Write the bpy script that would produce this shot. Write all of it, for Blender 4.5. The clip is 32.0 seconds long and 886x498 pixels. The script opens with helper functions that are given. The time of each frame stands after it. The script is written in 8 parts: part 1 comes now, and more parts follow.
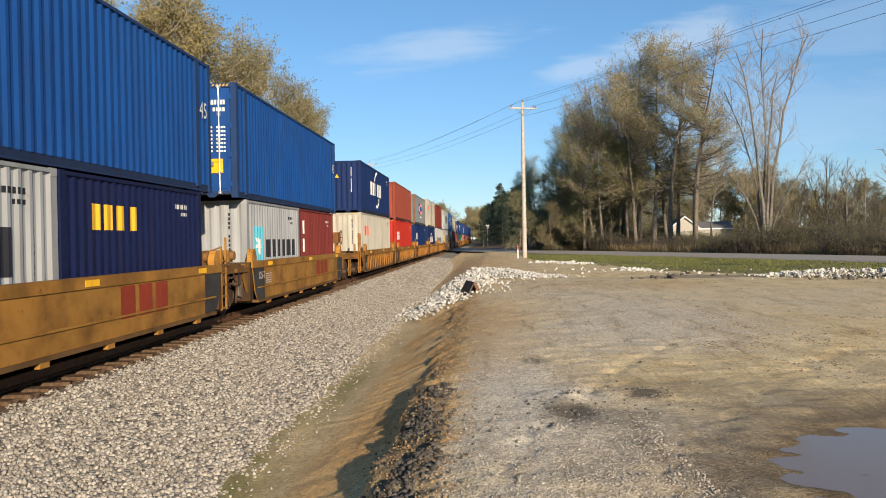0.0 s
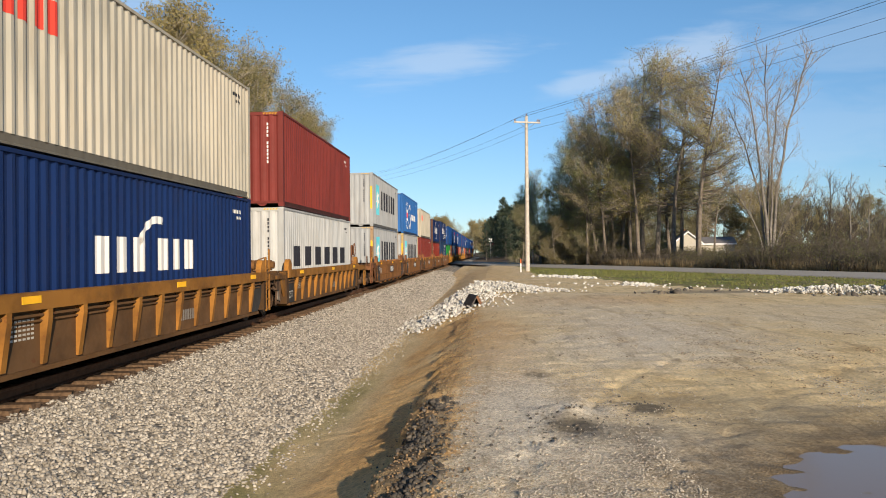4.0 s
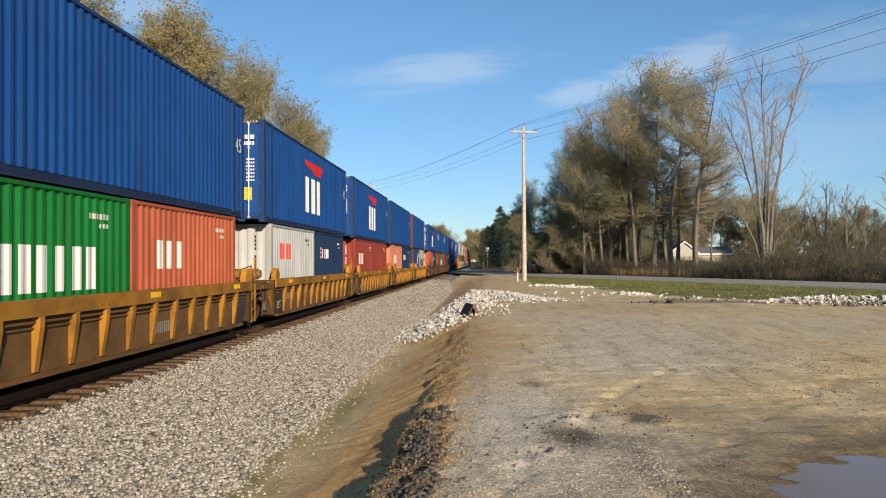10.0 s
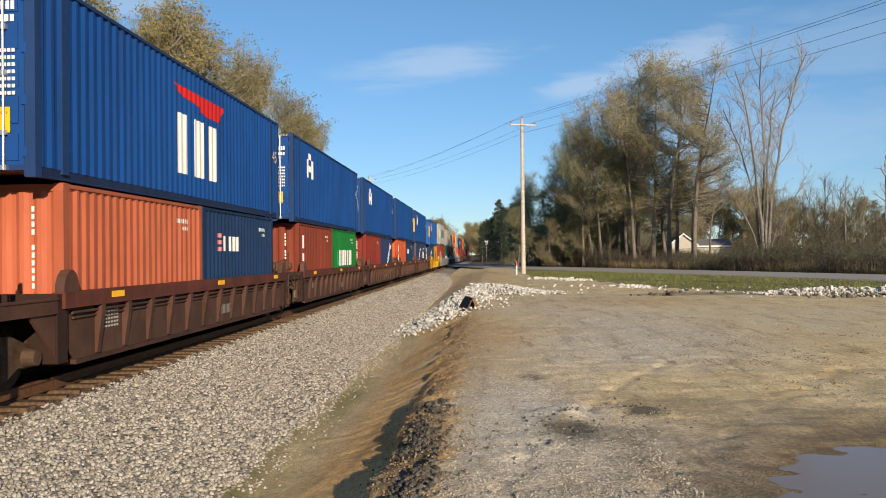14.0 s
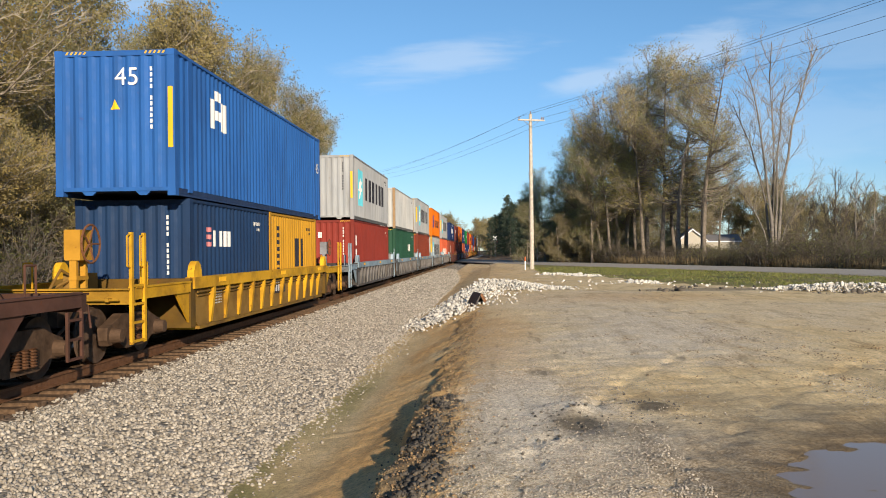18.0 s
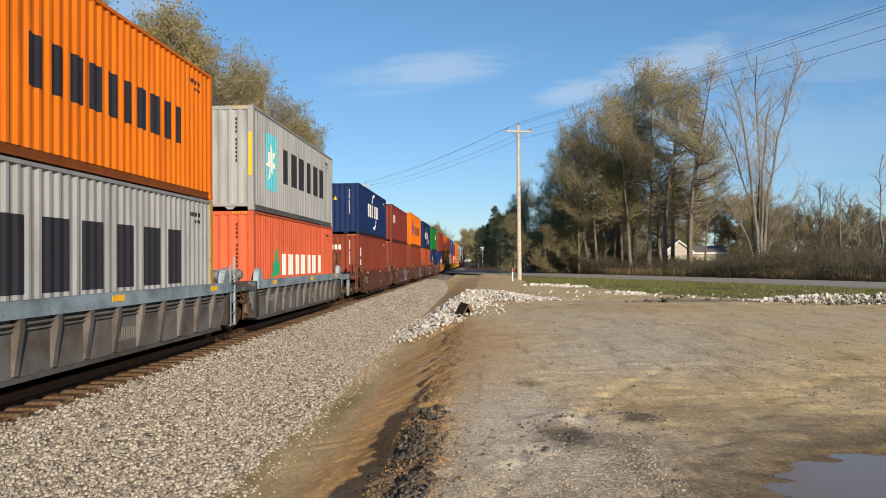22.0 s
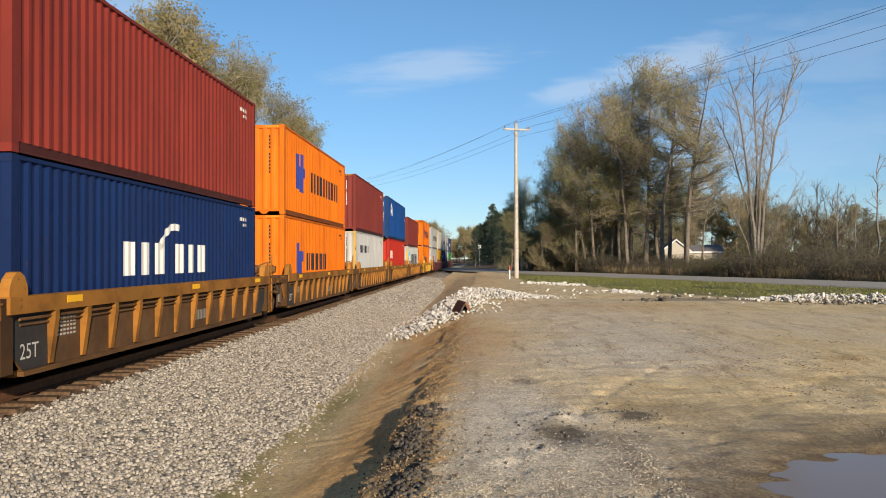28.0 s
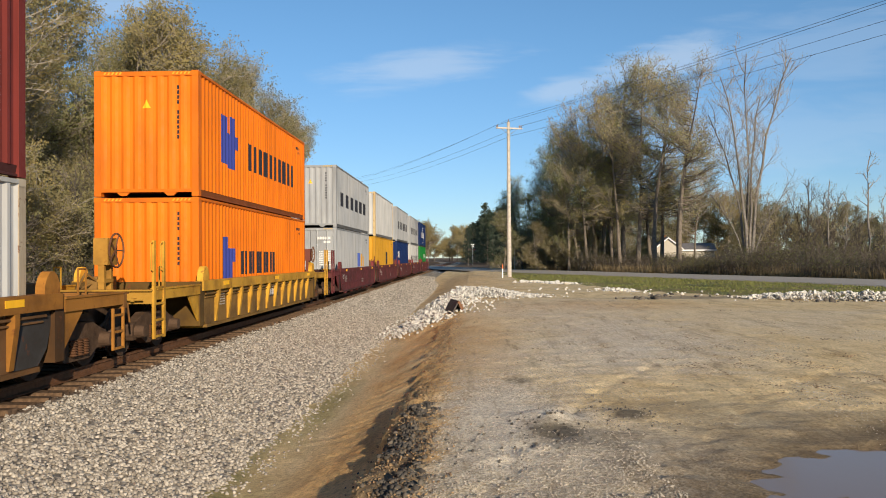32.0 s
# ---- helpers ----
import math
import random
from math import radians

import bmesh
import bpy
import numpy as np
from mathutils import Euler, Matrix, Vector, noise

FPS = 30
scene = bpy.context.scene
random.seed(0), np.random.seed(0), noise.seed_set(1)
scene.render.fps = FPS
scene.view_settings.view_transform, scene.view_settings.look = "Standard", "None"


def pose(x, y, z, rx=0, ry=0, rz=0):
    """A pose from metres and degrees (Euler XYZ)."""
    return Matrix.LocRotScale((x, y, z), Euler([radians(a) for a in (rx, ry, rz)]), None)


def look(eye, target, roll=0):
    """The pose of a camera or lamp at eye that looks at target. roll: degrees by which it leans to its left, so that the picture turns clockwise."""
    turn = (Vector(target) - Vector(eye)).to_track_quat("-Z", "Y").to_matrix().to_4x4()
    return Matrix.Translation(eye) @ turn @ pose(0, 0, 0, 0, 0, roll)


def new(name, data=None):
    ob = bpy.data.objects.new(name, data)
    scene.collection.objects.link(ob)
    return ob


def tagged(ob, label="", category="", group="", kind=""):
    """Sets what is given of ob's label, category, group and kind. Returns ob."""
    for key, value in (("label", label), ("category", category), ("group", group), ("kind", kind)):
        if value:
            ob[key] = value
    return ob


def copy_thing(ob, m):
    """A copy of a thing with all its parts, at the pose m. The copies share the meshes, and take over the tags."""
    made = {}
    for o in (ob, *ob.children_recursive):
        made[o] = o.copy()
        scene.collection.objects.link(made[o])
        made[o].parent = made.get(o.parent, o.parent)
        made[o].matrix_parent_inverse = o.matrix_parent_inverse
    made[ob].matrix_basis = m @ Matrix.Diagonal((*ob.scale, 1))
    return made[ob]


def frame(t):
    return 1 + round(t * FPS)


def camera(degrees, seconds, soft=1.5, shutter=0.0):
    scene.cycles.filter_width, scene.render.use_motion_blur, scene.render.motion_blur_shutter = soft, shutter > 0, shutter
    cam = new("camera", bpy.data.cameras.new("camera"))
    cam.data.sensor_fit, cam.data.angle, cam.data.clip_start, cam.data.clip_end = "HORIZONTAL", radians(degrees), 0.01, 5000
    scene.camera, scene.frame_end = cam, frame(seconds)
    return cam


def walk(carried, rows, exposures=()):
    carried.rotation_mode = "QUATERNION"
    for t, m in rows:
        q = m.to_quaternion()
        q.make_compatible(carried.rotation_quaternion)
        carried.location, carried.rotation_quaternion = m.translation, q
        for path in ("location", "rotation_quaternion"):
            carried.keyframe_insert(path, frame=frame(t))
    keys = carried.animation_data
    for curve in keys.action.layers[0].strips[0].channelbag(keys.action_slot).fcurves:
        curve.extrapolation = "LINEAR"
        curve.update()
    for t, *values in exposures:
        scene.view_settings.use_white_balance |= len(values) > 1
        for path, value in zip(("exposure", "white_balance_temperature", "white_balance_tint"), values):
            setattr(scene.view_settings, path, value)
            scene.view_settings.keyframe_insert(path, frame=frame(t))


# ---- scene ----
# ---- camera ----
EYE = (7.466, 0.0, 1.82)
PATH = [
    (0, 3.00, -0.66, 0.99),
    (0.5, 3.21, -0.27, 0.80),
    (1, 3.37, -0.08, 0.79),
    (1.5, 3.36, 0.09, 0.90),
    (2, 3.48, 0.16, 0.79),
    (2.5, 3.51, 0.27, 0.70),
    (3, 3.36, 0.10, 0.66),
    (3.5, 3.27, 0.22, 0.51),
    (5.5, 2.95, 0.28, 0.70),
    (6, 2.81, 0.35, 0.62),
    (6.5, 2.71, 0.33, 0.75),
    (7, 2.49, 0.56, 0.53),
    (7.5, 2.77, 0.65, 0.71),
    (8, 2.96, 0.79, 0.63),
    (8.5, 2.66, 0.93, 0.76),
    (9, 2.91, 0.97, 0.62),
    (9.5, 2.79, 0.92, 0.46),
    (10, 2.99, 0.86, 0.30),
    (10.5, 2.86, 0.99, 0.21),
    (11, 3.18, 1.18, 0.28),
    (11.5, 3.47, 1.29, 0.47),
    (12, 3.10, 0.76, 0.26),
    (12.5, 3.44, 0.81, 0.32),
    (13, 3.44, 0.91, 0.40),
    (13.5, 3.17, 0.57, 0.66),
    (14, 2.92, 0.41, 0.59),
    (14.5, 2.85, 0.27, 0.67),
    (16.5, 3.04, -0.01, 0.50),
    (17, 3.13, -0.15, 0.46),
    (17.5, 3.31, 0.05, 0.83),
    (18, 3.50, 0.11, 0.61),
    (18.5, 3.50, 0.23, 0.67),
    (19, 3.19, 0.26, 0.48),
    (19.5, 2.96, 0.48, 0.45),
    (20, 2.93, 0.33, 0.65),
    (20.5, 2.91, 0.52, 0.66),
    (21, 2.82, 0.52, 0.86),
    (21.5, 2.74, 0.74, 0.69),
    (22, 2.64, 0.83, 0.42),
    (22.5, 2.73, 0.80, 0.31),
    (23, 2.48, 0.56, 0.30),
    (23.5, 2.79, 0.73, 0.24),
    (24, 2.48, 0.51, 0.02),
    (24.5, 2.56, 0.70, 0.17),
    (25, 2.41, 0.71, 0.44),
    (25.5, 2.16, 0.70, 0.33),
    (27.5, 2.50, 0.59, 0.35),
    (28, 2.45, 0.67, 0.13),
    (28.5, 1.99, 0.94, 0.34),
    (29, 2.17, 0.82, 0.26),
    (29.5, 1.71, 0.81, 0.28),
    (30, 1.65, 0.82, 0.33),
    (30.5, 2.24, 0.87, 0.32),
    (31, 1.93, 0.82, 0.29),
    (31.5, 2.15, 0.81, 0.28),
    (32, 1.96, 0.60, 0.35),
]
# metres run by the train, second by second
RUN = [0.00, 19.81, 39.62, 59.42, 79.22, 99.00, 118.78, 138.54, 158.28, 177.99, 197.69, 217.36, 236.99, 256.60, 276.17, 295.70, 315.19, 334.64, 354.04, 373.39, 392.69, 411.94, 431.12, 450.25, 469.31, 488.31, 507.24, 526.09, 544.87, 563.57, 582.20, 600.74, 619.19]

cam = camera(56.0, 32.0, soft=1.0)
# the picture brightens and darkens a little as bright and dark boxes pass
walk(cam, [(t, pose(*EYE, 90 + pitch, roll, yaw)) for t, yaw, pitch, roll in PATH],
     ((0, 0.45), (3, 0.48), (6, 0.32), (9, 0.33), (12, 0.38), (14, 0.34), (16.5, 0.43), (18.5, 0.50), (21, 0.30), (23, 0.29), (25, 0.45), (28, 0.37), (32, 0.35)))

# ---- daylight ----
SUN_AZ, SUN_EL = radians(157.8), radians(16.5)   # clockwise from +y
sun_way = Vector((math.sin(SUN_AZ) * math.cos(SUN_EL), math.cos(SUN_AZ) * math.cos(SUN_EL), math.sin(SUN_EL)))
sun = new("sun", bpy.data.lights.new("sun", "SUN"))
sun.data.energy, sun.data.angle, sun.data.color = 5.0, radians(0.55), (1.0, 0.85, 0.66)
sun.matrix_world = look((0, 0, 60), Vector((0, 0, 60)) - sun_way)

world = bpy.data.worlds.new("sky")
scene.world = world
world.use_nodes = True
wt = world.node_tree
wt.nodes.clear()
w_out = wt.nodes.new("ShaderNodeOutputWorld")
w_bg = wt.nodes.new("ShaderNodeBackground")
w_sky = wt.nodes.new("ShaderNodeTexSky")
w_sky.sky_type, w_sky.sun_disc = "NISHITA", False
w_sky.sun_elevation, w_sky.sun_rotation = SUN_EL, SUN_AZ
w_sky.air_density, w_sky.dust_density, w_sky.ozone_density = 0.85, 0.0, 2.5
w_bg.inputs["Strength"].default_value = 0.094
# thin drifting cirrus: a few feathered streaks, placed by their slope across and up from the track's heading
w_co = wt.nodes.new("ShaderNodeTexCoord")
w_sep = wt.nodes.new("ShaderNodeSeparateXYZ")
wt.links.new(w_co.outputs["Generated"], w_sep.inputs[0])


def sky_math(op, a, b, c=None):
    n = wt.nodes.new("ShaderNodeMath")
    n.operation = op
    for i, v in enumerate((a, b, c)):
        if v is None:
            continue
        if isinstance(v, (int, float)):
            n.inputs[i].default_value = v
        else:
            wt.links.new(v, n.inputs[i])
    return n.outputs[0]


w_flat = wt.nodes.new("ShaderNodeCombineXYZ")
ahead = sky_math("MAXIMUM", w_sep.outputs[1], 0.05)
wt.links.new(sky_math("DIVIDE", w_sep.outputs[0], ahead), w_flat.inputs[0])
wt.links.new(sky_math("DIVIDE", w_sep.outputs[2], ahead), w_flat.inputs[1])


def cirrus(u, v, long, thick, tilt, strength, fibre):
    mp = wt.nodes.new("ShaderNodeMapping")
    mp.vector_type = "TEXTURE"
    mp.inputs["Location"].default_value = (u, v, 0)
    mp.inputs["Rotation"].default_value = (0, 0, radians(tilt))
    mp.inputs["Scale"].default_value = (long, thick, 1)
    wt.links.new(w_flat.outputs[0], mp.inputs["Vector"])
    ln = wt.nodes.new("ShaderNodeVectorMath")
    ln.operation = "LENGTH"
    wt.links.new(mp.outputs["Vector"], ln.inputs[0])
    fibres = wt.nodes.new("ShaderNodeMapping")
    fibres.inputs["Rotation"].default_value = (0, 0, radians(-fibre))
    fibres.inputs["Scale"].default_value = (5.0, 26.0, 1.0)
    wt.links.new(w_flat.outputs[0], fibres.inputs["Vector"])
    n = wt.nodes.new("ShaderNodeTexNoise")
    n.inputs["Scale"].default_value, n.inputs["Detail"].default_value = 1.6, 6.0
    n.inputs["Roughness"].default_value, n.inputs["Distortion"].default_value = 0.55, 0.4
    wt.links.new(fibres.outputs["Vector"], n.inputs["Vector"])
    r = wt.nodes.new("ShaderNodeMapRange")
    r.interpolation_type = "SMOOTHSTEP"
    for i, q in ((1, 0.25), (2, 1.1), (3, strength), (4, 0.0)):
        r.inputs[i].default_value = q
    wt.links.new(sky_math("MULTIPLY_ADD", sky_math("SUBTRACT", 0.5, n.outputs["Fac"]), 1.9, ln.outputs["Value"]), r.inputs[0])
    return r.outputs[0]


w_cloud = cirrus(-0.055, 0.232, 0.13, 0.026, 8, 0.34, 10)
for row_ in ((0.11, 0.200, 0.06, 0.016, 12, 0.36, 14), (0.22, 0.232, 0.12, 0.024, 14, 0.40, 34), (0.42, 0.25, 0.20, 0.05, 6, 0.15, 26), (0.36, 0.14, 0.27, 0.06, 4, 0.14, 8), (-0.45, 0.31, 0.10, 0.02, 6, 0.3, 8)):
    w_cloud = sky_math("MAXIMUM", w_cloud, cirrus(*row_))
w_mix = wt.nodes.new("ShaderNodeMix")
w_mix.data_type = "RGBA"
w_mix.inputs[7].default_value = (6.0, 6.6, 7.3, 1)
wt.links.new(w_cloud, w_mix.inputs[0])
w_tint = wt.nodes.new("ShaderNodeMix")
w_tint.data_type, w_tint.blend_type = "RGBA", "MULTIPLY"
w_tint.inputs[0].default_value = 1.0
w_tint.inputs[7].default_value = (0.80, 1.03, 1.11, 1)
wt.links.new(w_sky.outputs["Color"], w_tint.inputs[6])
w_low = wt.nodes.new("ShaderNodeMapRange")
w_low.interpolation_type = "SMOOTHSTEP"
w_low.inputs[1].default_value, w_low.inputs[2].default_value = -0.05, 0.34
w_low.inputs[3].default_value, w_low.inputs[4].default_value = 1.0, 0.0
wt.links.new(w_sep.outputs[2], w_low.inputs[0])
w_haze = wt.nodes.new("ShaderNodeMix")
w_haze.data_type, w_haze.blend_type = "RGBA", "MULTIPLY"
w_haze.inputs[7].default_value = (0.80, 0.71, 0.81, 1)
wt.links.new(w_low.outputs[0], w_haze.inputs[0])
wt.links.new(w_tint.outputs[2], w_haze.inputs[6])
wt.links.new(w_haze.outputs[2], w_mix.inputs[6])
wt.links.new(w_mix.outputs[2], w_bg.inputs["Color"])
wt.links.new(w_bg.outputs["Background"], w_out.inputs["Surface"])


# ---- materials ----
def nodes_of(name):
    m = bpy.data.materials.new(name)
    m.use_nodes = True
    t = m.node_tree
    return m, t, t.nodes["Principled BSDF"]


def add(t, kind, **values):
    n = t.nodes.new(kind)
    for k, v in values.items():
        n.inputs[k].default_value = v
    return n


def noise_node(t, co, scale, detail=4.0, rough=0.55, stretch=None, turn=0.0):
    if stretch:
        mp = add(t, "ShaderNodeMapping", Scale=stretch, Rotation=(0.0, 0.0, radians(turn)))
        t.links.new(co, mp.inputs["Vector"])
        co = mp.outputs["Vector"]
    n = add(t, "ShaderNodeTexNoise", Scale=scale, Detail=detail, Roughness=rough)
    t.links.new(co, n.inputs["Vector"])
    return n.outputs["Fac"]


def ramp(t, fac, *stops):
    r = t.nodes.new("ShaderNodeValToRGB")
    e = r.color_ramp.elements
    while len(e) < len(stops):
        e.new(0.5)
    for el, (p, c) in zip(e, stops):
        el.position, el.color = p, (*c, 1) if len(c) == 3 else c
    t.links.new(fac, r.inputs["Fac"])
    return r.outputs["Color"]


def grey(v):
    return (v, v, v)


def mix(t, fac, a, b, mode="MIX"):
    n = t.nodes.new("ShaderNodeMix")
    n.data_type, n.blend_type = "RGBA", mode
    for s, v in ((0, fac), (6, a), (7, b)):
        if isinstance(v, (int, float)):
            n.inputs[s].default_value = v
        elif isinstance(v, tuple):
            n.inputs[s].default_value = (*v, 1) if len(v) == 3 else v
        else:
            t.links.new(v, n.inputs[s])
    return n.outputs[2]


def bump(t, bsdf, height, strength=0.4, distance=0.02):
    b = add(t, "ShaderNodeBump", Strength=strength, Distance=distance)
    t.links.new(height, b.inputs["Height"])
    t.links.new(b.outputs["Normal"], bsdf.inputs["Normal"])


def coords(t, which="Object"):
    return t.nodes.new("ShaderNodeTexCoord").outputs[which]


def weathered(name, rust=0.5, rough=0.45, base=None, grime=0.35, scale=1.0, depth=1.0, drip=(1.0, 2.6, 0.35)):
    """Painted steel with grime streaks and rust blooms; the paint is the object's own colour unless base is given."""
    m, t, b = nodes_of(name)
    co = coords(t)
    info = t.nodes.new("ShaderNodeObjectInfo")
    shift = add(t, "ShaderNodeVectorMath")
    shift.operation = "ADD"
    mul = add(t, "ShaderNodeMath")
    mul.operation = "MULTIPLY"
    mul.inputs[1].default_value = 60.0
    t.links.new(info.outputs["Random"], mul.inputs[0])
    t.links.new(co, shift.inputs[0])
    t.links.new(mul.outputs[0], shift.inputs[1])
    co = shift.outputs[0]
    if base is None:
        paint = mix(t, 1.0, info.outputs["Color"], grey(depth), "MULTIPLY")
    else:
        paint = base
    streak = noise_node(t, co, 1.3 * scale, 5, 0.6, drip)
    fade = noise_node(t, co, 0.5 * scale, 3, 0.5)
    spots = noise_node(t, co, 5.5 * scale, 6, 0.68)
    faded = mix(t, 1.0, paint, (1.5, 1.4, 1.3), "MULTIPLY")
    c = mix(t, ramp(t, fade, (0.3, grey(0.0)), (0.75, grey(0.6))), paint, faded)
    soiled = mix(t, 1.0, c, (0.42, 0.38, 0.33), "MULTIPLY")
    c = mix(t, ramp(t, streak, (0.42, grey(0.0)), (0.75, grey(min(1.0, 1.6 * grime)))), c, soiled)
    c = mix(t, ramp(t, streak, (0.5, grey(0.0)), (0.8, grey(0.35 * grime))), c, (0.07, 0.05, 0.033))
    rusty = ramp(t, spots, (0.66 - 0.1 * rust, grey(0.0)), (0.74 - 0.1 * rust, grey(min(1, rust * 1.4))))
    c = mix(t, rusty, c, (0.13, 0.045, 0.018))
    t.links.new(c, b.inputs["Base Color"])
    t.links.new(ramp(t, spots, (0.3, grey(rough)), (0.75, grey(min(1, rough + 0.3)))), b.inputs["Roughness"])
    b.inputs["Specular IOR Level"].default_value = 0.22
    bump(t, b, spots, 0.12, 0.01)
    return m


def plain(name, colour, rough=0.6, metal=0.0, vary=0.25, scale=6.0, bumpy=0.15):
    m, t, b = nodes_of(name)
    n = noise_node(t, coords(t), scale, 5, 0.6)
    dark = tuple(c * (1 - vary) for c in colour)
    lite = tuple(min(1, c * (1 + vary)) for c in colour)
    t.links.new(ramp(t, n, (0.3, dark), (0.7, lite)), b.inputs["Base Color"])
    b.inputs["Roughness"].default_value, b.inputs["Metallic"].default_value = rough, metal
    if bumpy:
        bump(t, b, n, bumpy, 0.02)
    return m


M_BOX = weathered("container_paint", rust=0.12, rough=0.55, grime=0.26, depth=0.92)
M_BOX_RUSTY = weathered("container_paint_rusty", rust=0.75, rough=0.55, grime=0.4, depth=0.85)
M_CAR = weathered("car_paint", rust=0.5, rough=0.65, grime=0.75, depth=0.92, drip=(1.0, 0.8, 1.1))
M_DECAL = weathered("marking_paint", rust=0.05, rough=0.55, grime=0.15)
M_STEEL = plain("dark_steel", (0.055, 0.045, 0.04), 0.6, 0.5, 0.4)
M_UNDER = plain("running_gear_grime", (0.075, 0.046, 0.029), 0.85, 0.0, 0.4)
M_WHEEL = plain("wheel_steel", (0.075, 0.048, 0.033), 0.7, 0.0, 0.3)
M_RAIL = plain("rail_rust", (0.15, 0.075, 0.04), 0.6, 0.3, 0.3, 9.0)
M_TIE = plain("creosoted_timber", (0.115, 0.072, 0.043), 0.85, 0.0, 0.5, 14.0, 0.6)
M_GALV = plain("galvanised_steel", (0.42, 0.43, 0.43), 0.35, 0.7, 0.2)
M_WOODPOLE = plain("weathered_pine", (0.47, 0.41, 0.34), 0.85, 0.0, 0.3, 5.0, 0.4)
M_WIRE = plain("aluminium_wire", (0.12, 0.12, 0.12), 0.5, 0.5, 0.1, 4.0, 0)
for dull in (M_UNDER, M_WHEEL, M_RAIL, M_TIE):
    dull.node_tree.nodes["Principled BSDF"].inputs["Specular IOR Level"].default_value = 0.12
M_INSUL = plain("porcelain", (0.28, 0.20, 0.16), 0.2, 0.0, 0.2)


def ballast_material():
    m, t, b = nodes_of("granite_ballast")
    co = coords(t)
    v = add(t, "ShaderNodeTexVoronoi", Scale=17.0)
    t.links.new(co, v.inputs["Vector"])
    val = t.nodes.new("ShaderNodeSeparateColor")
    t.links.new(v.outputs["Color"], val.inputs[0])
    c = ramp(t, val.outputs[0], (0.0, (0.31, 0.27, 0.215)), (0.5, (0.47, 0.415, 0.335)), (1.0, (0.60, 0.54, 0.445)))
    # gaps between stones darkened in the colour, standing in for their shade
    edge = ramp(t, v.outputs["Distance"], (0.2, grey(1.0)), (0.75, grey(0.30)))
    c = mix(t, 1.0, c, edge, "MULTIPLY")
    big = noise_node(t, co, 0.6, 4)
    c = mix(t, ramp(t, big, (0.5, grey(0)), (0.8, grey(0.35))), c, (0.30, 0.24, 0.16))
    sx = t.nodes.new("ShaderNodeSeparateXYZ")
    t.links.new(co, sx.inputs[0])
    away = add(t, "ShaderNodeMath")
    away.operation = "ABSOLUTE"
    t.links.new(sx.outputs[0], away.inputs[0])
    rusty = add(t, "ShaderNodeMapRange")
    for i, v in ((1, 1.25), (2, 1.7), (3, 0.85), (4, 0.0)):
        rusty.inputs[i].default_value = v
    t.links.new(away.outputs[0], rusty.inputs[0])
    c = mix(t, rusty.outputs[0], c, mix(t, 1.0, edge, (0.24, 0.135, 0.07), "MULTIPLY"))
    t.links.new(c, b.inputs["Base Color"])
    b.inputs["Roughness"].default_value = 0.9
    bump(t, b, edge, 0.5, 0.03)
    return m


def stone_material(name, dark, lite):
    m, t, b = nodes_of(name)
    info = t.nodes.new("ShaderNodeNewGeometry")
    c = ramp(t, info.outputs["Random Per Island"], (0.0, dark), (1.0, lite))
    n = noise_node(t, coords(t), 30.0, 4)
    c = mix(t, 0.5, c, ramp(t, n, (0.3, grey(0.45)), (0.7, grey(1.0))), "MULTIPLY")
    t.links.new(c, b.inputs["Base Color"])
    b.inputs["Roughness"].default_value = 0.9
    return m


def blob(t, co, x, y, rx, ry, soft=0.5, wobble=0.8):
    """1 within an uneven patch of the ground about (x, y), 0 outside it."""
    mp = add(t, "ShaderNodeMapping", Location=(-x / rx, -y / ry, 0), Scale=(1 / rx, 1 / ry, 0))
    t.links.new(co, mp.inputs["Vector"])
    ln = t.nodes.new("ShaderNodeVectorMath")
    ln.operation = "LENGTH"
    t.links.new(mp.outputs["Vector"], ln.inputs[0])
    n = noise_node(t, co, 1.4, 6, 0.65)
    m = add(t, "ShaderNodeMath")
    m.operation = "MULTIPLY_ADD"
    m.inputs[1].default_value = wobble * 2
    t.links.new(n, m.inputs[0])
    t.links.new(ln.outputs["Value"], m.inputs[2])
    r = add(t, "ShaderNodeMapRange")
    r.inputs[1].default_value, r.inputs[2].default_value = 1.0 + wobble - soft, 1.0 + wobble + soft
    r.inputs[3].default_value, r.inputs[4].default_value = 1.0, 0.0
    t.links.new(m.outputs[0], r.inputs[0])
    return r.outputs[0]


def scaled(t, fac, k):
    m = add(t, "ShaderNodeMath")
    m.operation = "MULTIPLY"
    m.inputs[1].default_value = k
    t.links.new(fac, m.inputs[0])
    return m.outputs[0]


def gravel_colour(t, co, scale, dark, mid, lite):
    v = add(t, "ShaderNodeTexVoronoi", Scale=scale)
    t.links.new(co, v.inputs["Vector"])
    sep = t.nodes.new("ShaderNodeSeparateColor")
    t.links.new(v.outputs["Color"], sep.inputs[0])
    return ramp(t, sep.outputs[0], (0.0, dark), (0.55, mid), (1.0, lite)), v.outputs["Distance"]


